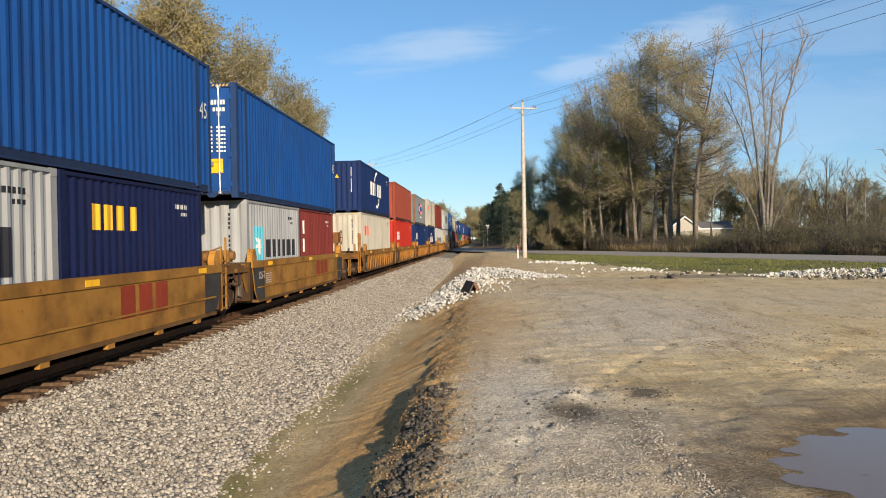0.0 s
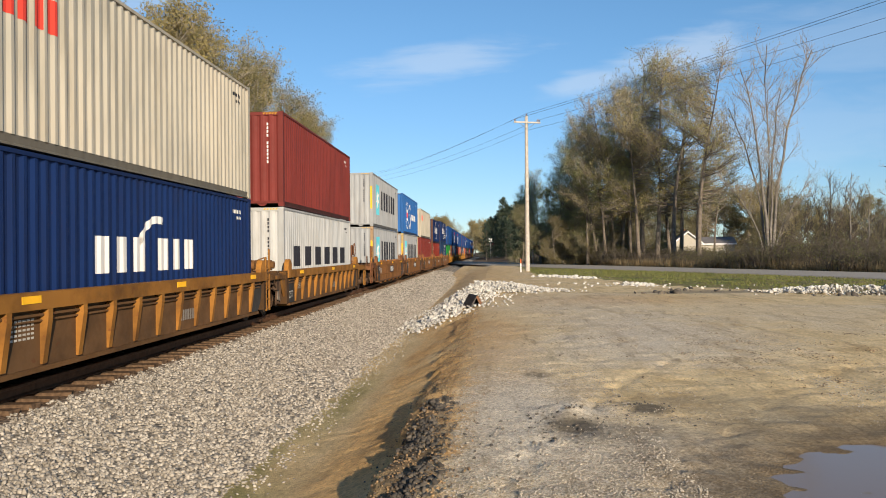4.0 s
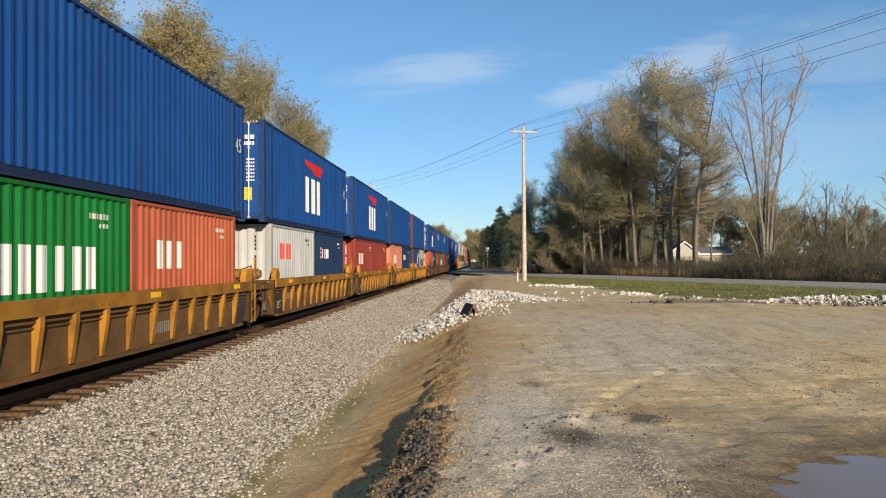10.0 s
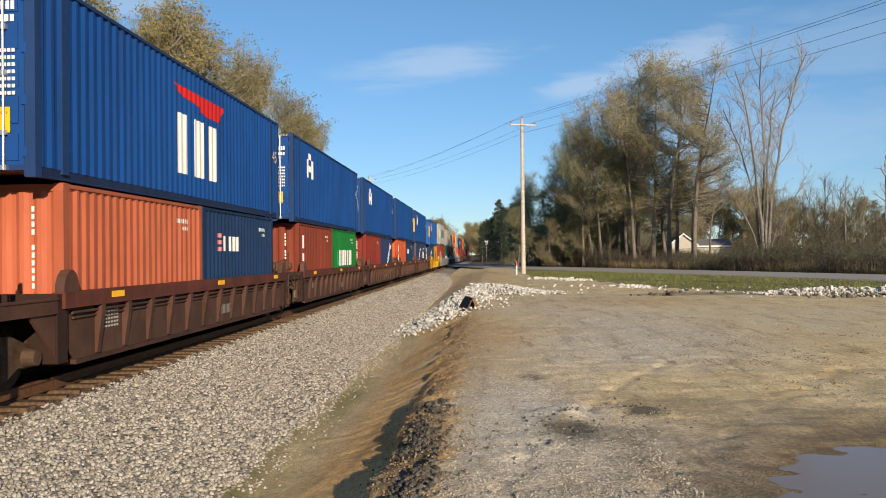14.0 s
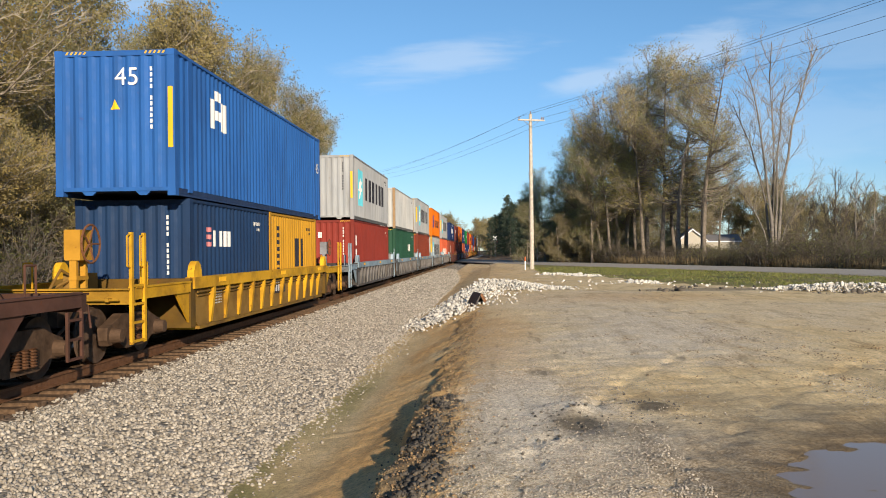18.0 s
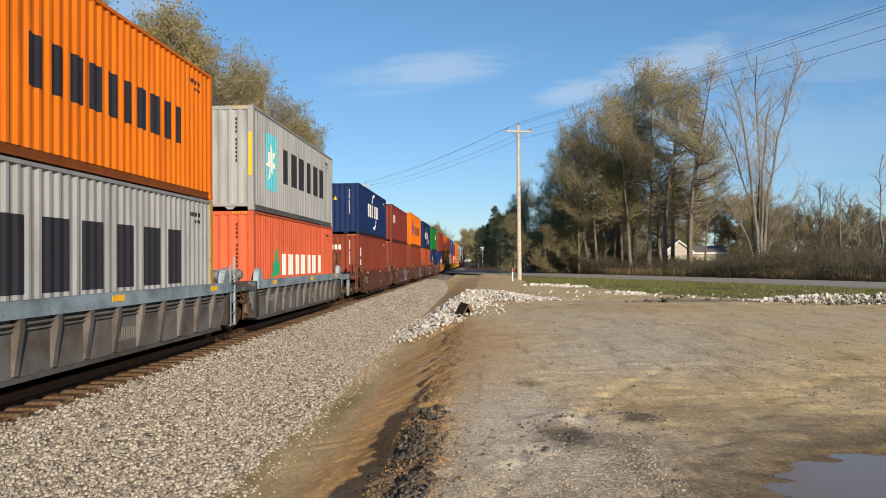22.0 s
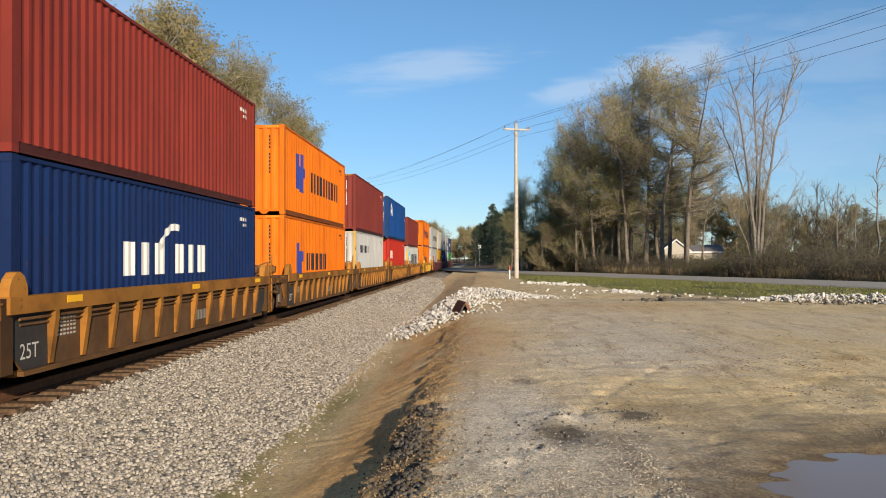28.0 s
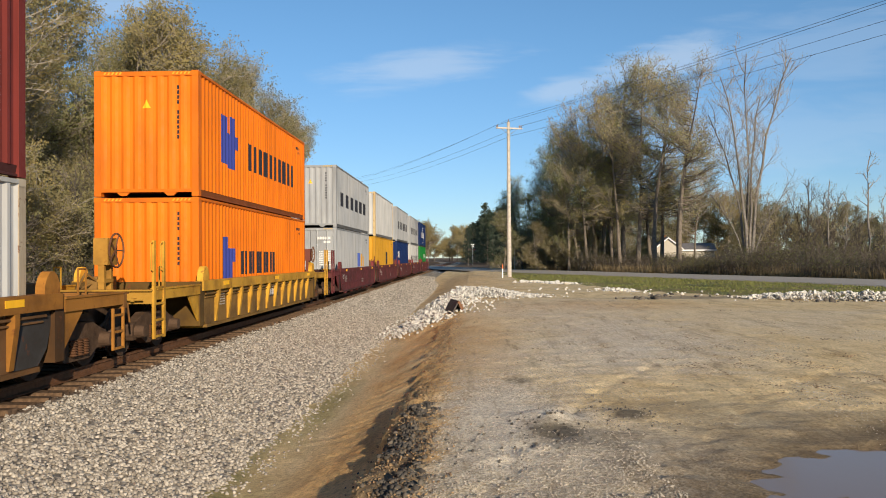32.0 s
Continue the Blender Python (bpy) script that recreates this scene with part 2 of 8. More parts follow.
def lot_material():
    """Packed sandy clay with gravel drifts and damp streaks; towards the ditch, ochre clay with dark seams."""
    m, t, b = nodes_of("packed_sandy_clay")
    co = coords(t)
    big = noise_node(t, co, 0.22, 5, 0.6)
    mid = noise_node(t, co, 1.1, 7, 0.7, (1.0, 0.6, 1.0), -20)
    fine = noise_node(t, co, 19.0, 6, 0.75)
    grit, cell = gravel_colour(t, co, 52.0, (0.33, 0.265, 0.18), (0.69, 0.585, 0.43), (0.88, 0.78, 0.61))
    sand = ramp(t, mid, (0.30, (0.46, 0.32, 0.145)), (0.46, (0.70, 0.525, 0.275)), (0.62, (0.78, 0.605, 0.335)), (0.8, (0.86, 0.70, 0.42)))
    patch = ramp(t, big, (0.50, grey(0.05)), (0.66, grey(0.5)))
    c = mix(t, patch, sand, grit)
    for x, y, rx, ry, k in ((7.75, 9.6, 0.8, 3.0, 0.95), (8.0, 6.4, 0.9, 2.0, 0.7), (10.9, 18.0, 1.9, 4.2, 0.85), (8.6, 6.0, 1.2, 1.6, 0.45), (10.2, 27.0, 2.6, 6.0, 0.55), (15.0, 24.0, 3.0, 3.0, 0.35)):
        c = mix(t, scaled(t, blob(t, co, x, y, rx, ry), k), c, grit)
    for x, y, rx, ry, k in ((12.5, 29.5, 3.2, 2.6, 0.35), (7.5, 17.0, 0.7, 5.0, 0.5), (5.6, 60.0, 4.0, 32.0, 0.4)):
        c = mix(t, scaled(t, blob(t, co, x, y, rx, ry), k), c, (0.55, 0.315, 0.125))
    # pale dusty gravel along the top of the bank
    for x, y, rx, ry, k in ((7.9, 8.6, 0.55, 1.7, 0.75), (8.9, 7.6, 0.9, 1.0, 0.4), (9.6, 14.5, 1.6, 2.4, 0.5)):
        c = mix(t, scaled(t, blob(t, co, x, y, rx, ry), k), c, mix(t, 0.5, grit, (0.80, 0.73, 0.60)))
    streak = noise_node(t, co, 0.9, 7, 0.7, (1.9, 0.28, 1.0), -24)
    c = mix(t, ramp(t, streak, (0.53, grey(0.0)), (0.68, grey(0.5))), c, (0.30, 0.21, 0.105))
    thin = noise_node(t, co, 1.6, 7, 0.74, (2.6, 0.36, 1.0), -12)
    c = mix(t, ramp(t, thin, (0.56, grey(0.0)), (0.66, grey(0.6))), c, (0.25, 0.18, 0.10))
    for x, y, rx, ry, k in ((8.45, 7.9, 0.55, 0.55, 0.55), (8.26, 8.15, 0.27, 0.27, 0.9), (9.15, 8.95, 0.20, 0.22, 0.9), (8.1, 11.6, 0.2, 0.35, 0.7), (16.5, 34.5, 3.5, 1.0, 0.6), (10.2, 9.2, 0.9, 0.9, 0.35)):
        c = mix(t, scaled(t, blob(t, co, x, y, rx, ry, 0.35, 0.6), k), c, (0.125, 0.105, 0.075))
    sx = t.nodes.new("ShaderNodeSeparateXYZ")
    t.links.new(co, sx.inputs[0])
    c = mix(t, scaled(t, blob(t, co, 12.2, 6.1, 3.4, 2.75, 0.28, 0.35), 0.92), c, (0.13, 0.09, 0.05))
    # clay of the ditch
    n = noise_node(t, co, 1.1, 6, 0.65, (1.0, 0.35, 1.0))
    clay = ramp(t, n, (0.28, (0.50, 0.28, 0.10)), (0.5, (0.72, 0.455, 0.19)), (0.72, (0.82, 0.60, 0.30)))
    silt = ramp(t, noise_node(t, co, 2.3, 6, 0.7, (1.0, 0.5, 1.0)), (0.3, (0.42, 0.335, 0.18)), (0.55, (0.62, 0.50, 0.285)), (0.75, (0.74, 0.61, 0.37)))
    low = add(t, "ShaderNodeMapRange")
    low.inputs[1].default_value, low.inputs[2].default_value = -0.60, -0.50
    low.inputs[3].default_value, low.inputs[4].default_value = 0.7, 0.0
    height = t.nodes.new("ShaderNodeSeparateXYZ")
    t.links.new(co, height.inputs[0])
    t.links.new(height.outputs[2], low.inputs[0])
    clay = mix(t, low.outputs[0], clay, silt)
    clay = mix(t, scaled(t, blob(t, co, 4.75, 8.0, 0.20, 3.5, 0.4, 0.9), 0.6), clay, (0.18, 0.18, 0.06))
    for x, y, rx, ry, k in ((5.0, 7.4, 0.28, 1.5, 0.5), (5.05, 14.0, 0.26, 2.4, 0.6)):
        clay = mix(t, scaled(t, blob(t, co, x, y, rx, ry, 0.6, 0.9), k), clay, (0.19, 0.195, 0.06))
    clay = mix(t, scaled(t, blob(t, co, 6.78, 7.4, 0.24, 3.4, 0.3, 0.5), 0.85), clay, (0.12, 0.095, 0.065))
    edge = add(t, "ShaderNodeMath")
    edge.operation = "MULTIPLY_ADD"
    edge.inputs[1].default_value = 1.5
    t.links.new(noise_node(t, co, 1.7, 7, 0.7), edge.inputs[0])
    t.links.new(sx.outputs[0], edge.inputs[2])
    side = add(t, "ShaderNodeMapRange")
    side.inputs[1].default_value, side.inputs[2].default_value = 7.62, 8.0
    t.links.new(edge.outputs[0], side.inputs[0])
    far = add(t, "ShaderNodeMapRange")
    far.inputs[1].default_value, far.inputs[2].default_value = 27.0, 34.0
    t.links.new(sx.outputs[1], far.inputs[0])
    both = add(t, "ShaderNodeMath")
    both.operation = "MAXIMUM"
    t.links.new(side.outputs[0], both.inputs[0])
    t.links.new(far.outputs[0], both.inputs[1])
    c = mix(t, both.outputs[0], clay, c)
    c = mix(t, 0.8, c, ramp(t, fine, (0.32, grey(0.42)), (0.60, grey(1.1))), "MULTIPLY")
    t.links.new(c, b.inputs["Base Color"])
    b.inputs["Roughness"].default_value = 0.92
    b.inputs["Specular IOR Level"].default_value = 0.2
    h = mix(t, 0.4, fine, cell)
    bump(t, b, h, 0.6, 0.022)
    return m


def grass_material():
    m, t, b = nodes_of("spring_turf")
    co = coords(t)
    n = noise_node(t, co, 0.7, 6, 0.7)
    c = ramp(t, n, (0.34, (0.36, 0.28, 0.15)), (0.47, (0.27, 0.225, 0.10)), (0.56, (0.22, 0.235, 0.07)), (0.75, (0.25, 0.32, 0.08)))
    f = noise_node(t, co, 20.0, 5, 0.7)
    c = mix(t, 0.5, c, ramp(t, f, (0.3, grey(0.4)), (0.7, grey(1.0))), "MULTIPLY")
    t.links.new(c, b.inputs["Base Color"])
    b.inputs["Roughness"].default_value = 0.95
    bump(t, b, f, 0.8, 0.08)
    return m


M_BALLAST = ballast_material()
M_STONE = stone_material("granite_stone", (0.21, 0.18, 0.14), (0.545, 0.485, 0.40))
M_GRIT = stone_material("lot_grit", (0.24, 0.20, 0.15), (0.56, 0.49, 0.39))
M_RIPRAP = stone_material("pale_limestone", (0.38, 0.355, 0.31), (0.74, 0.705, 0.63))
M_CLOD = stone_material("clay_clod", (0.15, 0.095, 0.05), (0.42, 0.28, 0.14))
M_LOT = lot_material()
M_GRASS = grass_material()
M_DIRT = plain("leaf_littered_soil", (0.13, 0.09, 0.055), 0.95, 0, 0.5, 2.0, 0.6)
M_ASPHALT = plain("worn_asphalt", (0.36, 0.325, 0.275), 0.9, 0, 0.18, 8.0, 0.3)
M_BARK = plain("grey_bark", (0.16, 0.13, 0.10), 0.9, 0, 0.45, 4.0, 0.6)
M_PALEBARK = plain("pale_bark", (0.17, 0.15, 0.128), 0.9, 0, 0.4, 4.0, 0.5)
M_HOUSE = plain("cream_siding", (0.42, 0.38, 0.31), 0.7, 0, 0.08, 1.5)
M_SHINGLE = plain("grey_shingle", (0.14, 0.13, 0.125), 0.9, 0, 0.3, 3.0)
M_WHITE = plain("white_paint", (0.78, 0.77, 0.74), 0.5, 0, 0.06)
M_RED = plain("red_lens", (0.30, 0.03, 0.02), 0.3, 0, 0.1)
M_BLACK = plain("black_paint", (0.02, 0.02, 0.02), 0.5, 0, 0.2)


def leaf_material(name, a, b_, c_, through_share=0.5):
    """Leaves whose colour drifts from bough to bough and from leaf to leaf."""
    m, t, b = nodes_of(name)
    g = t.nodes.new("ShaderNodeNewGeometry")
    info = t.nodes.new("ShaderNodeObjectInfo")
    drift = noise_node(t, coords(t), 0.45, 3, 0.6)
    both = add(t, "ShaderNodeMath")
    both.operation = "MULTIPLY_ADD"
    both.inputs[1].default_value = 0.55
    t.links.new(g.outputs["Random Per Island"], both.inputs[0])
    shift = add(t, "ShaderNodeMapRange")
    for i, v in ((1, 0.3), (2, 0.7), (3, -0.05), (4, 0.5)):
        shift.inputs[i].default_value = v
    t.links.new(drift, shift.inputs[0])
    t.links.new(shift.outputs[0], both.inputs[2])
    col = ramp(t, both.outputs[0], (0.0, a), (0.5, b_), (1.0, c_))
    tint = ramp(t, info.outputs["Random"], (0.0, (0.78, 0.86, 0.78)), (0.5, (1.0, 0.97, 0.92)), (1.0, (1.2, 1.08, 0.9)))
    col = mix(t, 1.0, col, tint, "MULTIPLY")
    t.links.new(col, b.inputs["Base Color"])
    b.inputs["Roughness"].default_value = 0.75
    tr = t.nodes.new("ShaderNodeBsdfTranslucent")
    t.links.new(col, tr.inputs["Color"])
    mx = t.nodes.new("ShaderNodeMixShader")
    mx.inputs[0].default_value = through_share
    t.links.new(b.outputs[0], mx.inputs[1])
    t.links.new(tr.outputs[0], mx.inputs[2])
    t.links.new(mx.outputs[0], t.nodes["Material Output"].inputs["Surface"])
    return m


for dull in (M_ASPHALT, M_DIRT, M_GRASS, M_BALLAST):
    dull.node_tree.nodes["Principled BSDF"].inputs["Specular IOR Level"].default_value = 0.12
M_LEAF_SPRING = leaf_material("spring_leaf", (0.28, 0.24, 0.12), (0.375, 0.335, 0.15), (0.46, 0.43, 0.18))
M_LEAF_GREEN = leaf_material("green_leaf", (0.26, 0.26, 0.13), (0.355, 0.355, 0.16), (0.45, 0.45, 0.18))
M_LEAF_OAK = leaf_material("oak_leaf", (0.26, 0.225, 0.12), (0.36, 0.315, 0.15), (0.46, 0.395, 0.17))
M_NEEDLE = leaf_material("dark_needle", (0.05, 0.07, 0.055), (0.07, 0.10, 0.07), (0.10, 0.13, 0.085))
M_TWIG = plain("bare_twig", (0.28, 0.24, 0.185), 0.9, 0, 0.3, 2.0, 0)
M_SCRUB = plain("scrub_bark", (0.085, 0.07, 0.056), 0.9, 0, 0.35, 3.0, 0)
M_BRUSH = leaf_material("dry_brush", (0.09, 0.075, 0.045), (0.135, 0.11, 0.065), (0.19, 0.15, 0.09))


def water_material():
    m, t, b = nodes_of("muddy_water")
    b.inputs["Base Color"].default_value = (0.23, 0.17, 0.13, 1)
    b.inputs["Specular Tint"].default_value = (0.86, 0.74, 0.68, 1)
    b.inputs["Roughness"].default_value = 0.12
    b.inputs["IOR"].default_value = 1.33
    b.inputs["Specular IOR Level"].default_value = 0.22
    n = noise_node(t, coords(t), 3.0, 3)
    bump(t, b, n, 0.03, 0.02)
    return m


M_WATER = water_material()


# ---- mesh helpers ----
def add_box(bm, x0, x1, y0, y1, z0, z1, mi=0):
    v = [bm.verts.new(p) for p in ((x0, y0, z0), (x1, y0, z0), (x1, y1, z0), (x0, y1, z0),
                                   (x0, y0, z1), (x1, y0, z1), (x1, y1, z1), (x0, y1, z1))]
    for q in ((0, 3, 2, 1), (4, 5, 6, 7), (0, 1, 5, 4), (1, 2, 6, 5), (2, 3, 7, 6), (3, 0, 4, 7)):
        bm.faces.new([v[i] for i in q]).material_index = mi


def add_tube(bm, a, b, r0, r1=None, n=8, caps=True):
    a, b = Vector(a), Vector(b)
    r1 = r0 if r1 is None else r1
    q = (b - a).to_track_quat("Z", "Y")
    ra, rb = [], []
    for i in range(n):
        w = 2 * math.pi * i / n
        d = q @ Vector((math.cos(w), math.sin(w), 0))
        ra.append(bm.verts.new(a + d * r0))
        rb.append(bm.verts.new(b + d * r1))
    for i in range(n):
        j = (i + 1) % n
        bm.faces.new((ra[i], ra[j], rb[j], rb[i]))
    if caps:
        bm.faces.new(ra[::-1])
        bm.faces.new(rb)


def add_prism(bm, outline, axis, lo, hi):
    """Extrudes a closed outline of (u, v) along axis: 'x' gives (y, z), 'y' gives (x, z), 'z' gives (x, y)."""
    def at(u, v, w):
        return {"x": (w, u, v), "y": (u, w, v), "z": (u, v, w)}[axis]
    a = [bm.verts.new(at(u, v, lo)) for u, v in outline]
    b = [bm.verts.new(at(u, v, hi)) for u, v in outline]
    n = len(a)
    bm.faces.new(a)
    bm.faces.new(b[::-1])
    for i in range(n):
        j = (i + 1) % n
        bm.faces.new((a[j], a[i], b[i], b[j]))


def mesh_of(bm, name, *mats, smooth=False):
    bmesh.ops.recalc_face_normals(bm, faces=bm.faces[:])
    me = bpy.data.meshes.new(name)
    bm.to_mesh(me)
    bm.free()
    for m in mats:
        me.materials.append(m)
    if smooth:
        me.polygons.foreach_set("use_smooth", [True] * len(me.polygons))
    return me


def part(name, data, parent, label="", colour=None, at=None, mats=()):
    """Links a bmesh or a mesh as one mesh object under parent."""
    me = data if isinstance(data, bpy.types.Mesh) else mesh_of(data, name, *mats)
    ob = new(name, me)
    ob.parent = parent
    if at is not None:
        ob.matrix_basis = at
    if colour is not None:
        ob.color = (*colour, 1)
    if label:
        tagged(ob, label)
    return ob


def raw_mesh(name, verts, faces, *mats, index=None, smooth=False):
    me = bpy.data.meshes.new(name)
    me.from_pydata(verts, [], faces)
    for m in mats:
        me.materials.append(m)
    if index is not None:
        me.polygons.foreach_set("material_index", index)
    if smooth:
        me.polygons.foreach_set("use_smooth", [True] * len(me.polygons))
    me.update()
    return me


def wet_mud_material():
    m, t, b = nodes_of("murky_shallows")
    n = noise_node(t, coords(t), 2.2, 5)
    t.links.new(ramp(t, n, (0.3, (0.20, 0.17, 0.08)), (0.7, (0.34, 0.27, 0.15))), b.inputs["Base Color"])
    b.inputs["Roughness"].default_value = 0.28
    return m


M_MURK = wet_mud_material()


# ---- ground ----
def smooth(a, b, v):
    v = min(1.0, max(0.0, (v - a) / (b - a)))
    return v * v * (3 - 2 * v)


def lerp_table(table, v):
    if v <= table[0][0]:
        return table[0][1]
    for (a, p), (b, q) in zip(table, table[1:]):
        if v <= b:
            return p + (q - p) * (v - a) / (b - a)
    return table[-1][1]


LOT_Z = 0.12
BANK = [(-60, 0.0), (-12, -0.15), (-8, -0.4), (-5.5, -0.62), (3.6, -0.66), (4.7, -0.62), (5.05, -0.65), (5.45, -0.60), (5.95, -0.47), (6.25, -0.36), (6.44, -0.30), (6.50, -0.27),
        (6.57, -0.07), (6.72, -0.01), (7.0, 0.06), (7.5, LOT_Z)]
# where the washed-out bank has slumped and lies as an even slope
SLUMP = [(-60, 0.0), (-12, -0.15), (-8, -0.4), (-5.5, -0.62), (3.6, -0.66), (4.7, -0.62), (5.05, -0.65), (5.45, -0.60), (6.0, -0.43), (6.5, -0.22), (7.0, 0.03), (7.5, LOT_Z)]


def curve_x(y):
    """The track runs straight past the crossing, then bends away."""
    return -max(0.0, y - 320.0) ** 2 / 1400.0


# centre line of the road, which crosses the track far off
ROAD = [(52.0, -40.0), (44.0, 8.0), (36.8, 35.0), (31.8, 53.0), (25.5, 70.0), (16.5, 92.0), (8.0, 125.0), (-1.0, 166.0), (-14.0, 215.0), (-40.0, 300.0)]
ROAD_HALF = 4.0
PUDDLES = [(11.95, 5.8, 2.42, 1.95, 0.12), (14.4, 5.6, 2.5, 2.0, 0.11)]


def road_x(y):
    return lerp_table([(b, a) for a, b in ROAD], y)


def ground_z(x, y):
    p = Vector((x * 0.35, y * 0.35, 3.1))
    lot = LOT_Z + 0.035 * noise.noise(p) + 0.012 * noise.noise(p * 6.0)
    if x > 6.7:
        for px, py, rx, ry, d in PUDDLES:
            w = abs((x - px) / rx) ** 3 + abs((y - py - 0.12 * (x - px)) / ry) ** 3
            lot -= d * math.exp(-w * w) * (1 + 0.75 * noise.noise(Vector((x * 0.9, y * 2.4 + x * 0.8, 9))) + 0.3 * noise.noise(Vector((x * 3.0, y * 6.0, 19))))
        if y < 45:
            for k in range(5):
                c = 8.2 + k * 1.9 + (0.9 + 0.22 * k) * (y - 8) * 0.55 + 0.5 * math.sin(y * 0.4 + k)
                w = math.exp(-((x - c) / 0.16) ** 2)
                if w > 0.01:
                    lot += w * 0.06 * noise.noise(Vector((x * 6.0, y * 4.0, k))) - 0.008 * w
            lot += 0.022 * noise.noise(Vector((x * 2.2, y * 3.2, 40))) + 0.014 * noise.noise(Vector((x * 6.0, y * 6.0, 41))) + 0.008 * noise.noise(Vector((x * 13.0, y * 13.0, 42)))
        lot += 0.10 * math.exp(-((x - 8.25) / 0.28) ** 2 - ((y - 8.7) / 0.45) ** 2)
        lot += 0.04 * math.exp(-((x - 9.1) / 0.25) ** 2 - ((y - 9.0) / 0.3) ** 2)
        lot *= 1 - smooth(90, 160, y)
        if x > 7.9:
            return lot
    else:
        lot *= 1 - smooth(90, 160, y)
    blend = smooth(6.7, 7.9, x)
    if y > 2.0:
        x = x + (0.16 * noise.noise(Vector((0, y * 0.8, 5))) + 0.07 * noise.noise(Vector((x, y * 2.6, 7))) + 0.03 * noise.noise(Vector((x * 3, y * 8.0, 17)))) * smooth(5.7, 6.2, x)
    z = lerp_table(BANK, x)
    if x > 5.4:
        k = smooth(10.5, 13.0, y) * (0.7 + 0.3 * smooth(-0.1, 0.15, noise.noise(Vector((2.0, y * 0.55, 8)))))
        z += (lerp_table(SLUMP, x) - z) * k
        if x < 6.6:         # rills down the clay slope
            z += 0.02 * noise.noise(Vector((x * 2.0 + y * 1.5, y * 4.5, 51))) * smooth(5.4, 5.9, x)
    if 4.0 < x < 5.6:
        z += 0.025 * noise.noise(Vector((x * 1.1, y * 0.45, 31)))
    if x > 5.2:
        rough = 0.3 + 0.7 * smooth(6.35, 6.6, x)
        z += rough * (0.05 * noise.noise(Vector((x * 4, y * 4, 1))) + 0.035 * noise.noise(Vector((x * 10, y * 10, 3)))) * (1 - smooth(6.95, 7.4, x))
    if x > 3:
        open_bank = lerp_table([(4.5, -0.66), (5.0, -0.60), (6.3, -0.10), (7.2, LOT_Z)], x)
        k = smooth(22, 28, y)
        z = z * (1 - k) + open_bank * k
        k = smooth(50, 135, y)
        z = z * (1 - k) + (-0.16) * k
    return z + (lot - z) * blend


def make_ground():
    xs = [-3000, -1200, -500, -250, -140, -90, -60, -45, -34, -26, -20, -16, -13, -11, -9, -7, -5.5, -3.5, 0, 3.0]
    xs += list(np.arange(3.6, 5.6, 0.2)) + list(np.arange(5.6, 7.4, 0.05)) + list(np.arange(7.4, 13.0, 0.075)) + list(np.arange(13, 48, 0.6))
    xs += [50, 55, 62, 72, 85, 105, 140, 200, 320, 600, 1300, 3000]
    ys = [-3000, -900, -300, -120, -60, -30, -15, -8, -3, 0, 2]
    ys += [3, 4] + list(np.arange(4.6, 14.0, 0.07)) + list(np.arange(14, 30, 0.17)) + list(np.arange(30, 70, 0.6)) + list(np.arange(70, 130, 2.0))
    ys += [135, 142, 150, 160, 172, 190, 215, 250, 300, 380, 500, 700, 1100, 1800, 3500]
    verts = [(x, y, ground_z(x, y)) for y in ys for x in xs]
    n = len(xs)
    faces, index = [], []
    for j in range(len(ys) - 1):
        for i in range(n - 1):
            faces.append((j * n + i, j * n + i + 1, (j + 1) * n + i + 1, (j + 1) * n + i))
            cx, cy = (xs[i] + xs[i + 1]) / 2, (ys[j] + ys[j + 1]) / 2
            w = 0.6 * noise.noise(Vector((cx * 0.7, cy * 0.4, 2)))
            rx = road_x(cy)
            edge = lerp_table([(12.0, 58.0), (12.7, 56.6), (16.6, 40.3), (19.9, 34.8), (22.6, 32.4), (40.0, 22.0)], cx)
            if cx < 3.2:
                k = 3
            elif cx < 6.95 + 0.25 * w and cy < 30 + 4 * w:
                k = 1
            elif cx > rx + ROAD_HALF + 1.0:
                k = 3
            elif cx > 10.9 + w and cy > edge + 3 * w and cx < rx:
                k = 2
            else:
                k = 0
            index.append(k)
    ob = new("ground", raw_mesh("ground", verts, faces, M_LOT, M_LOT, M_GRASS, M_DIRT, index=index, smooth=True))
    tagged(ob, "packed sandy clay lot, wet ditch, grass verge and soil", "ground", kind="structure")


make_ground()


def flat_sheet(name, outline, z, material, label, category):
    bm = bmesh.new()
    f = bm.faces.new([bm.verts.new((x, y, z)) for x, y in outline])
    bmesh.ops.triangulate(bm, faces=[f])
    ob = new(name, mesh_of(bm, name, material))
    return tagged(ob, label, category, kind="structure")


flat_sheet("puddle_water", [(8.9, 3.2), (17.5, 3.2), (17.5, 9.0), (8.9, 9.0)], 0.068, M_WATER, "shallow muddy rain puddle on the clay lot", "puddle")
flat_sheet("ditch_water", [(4.5, 2.0), (5.6, 2.0), (5.6, 24.0), (4.5, 24.0)], -0.662, M_MURK, "shallow murky water along the ditch bottom", "ditch water")


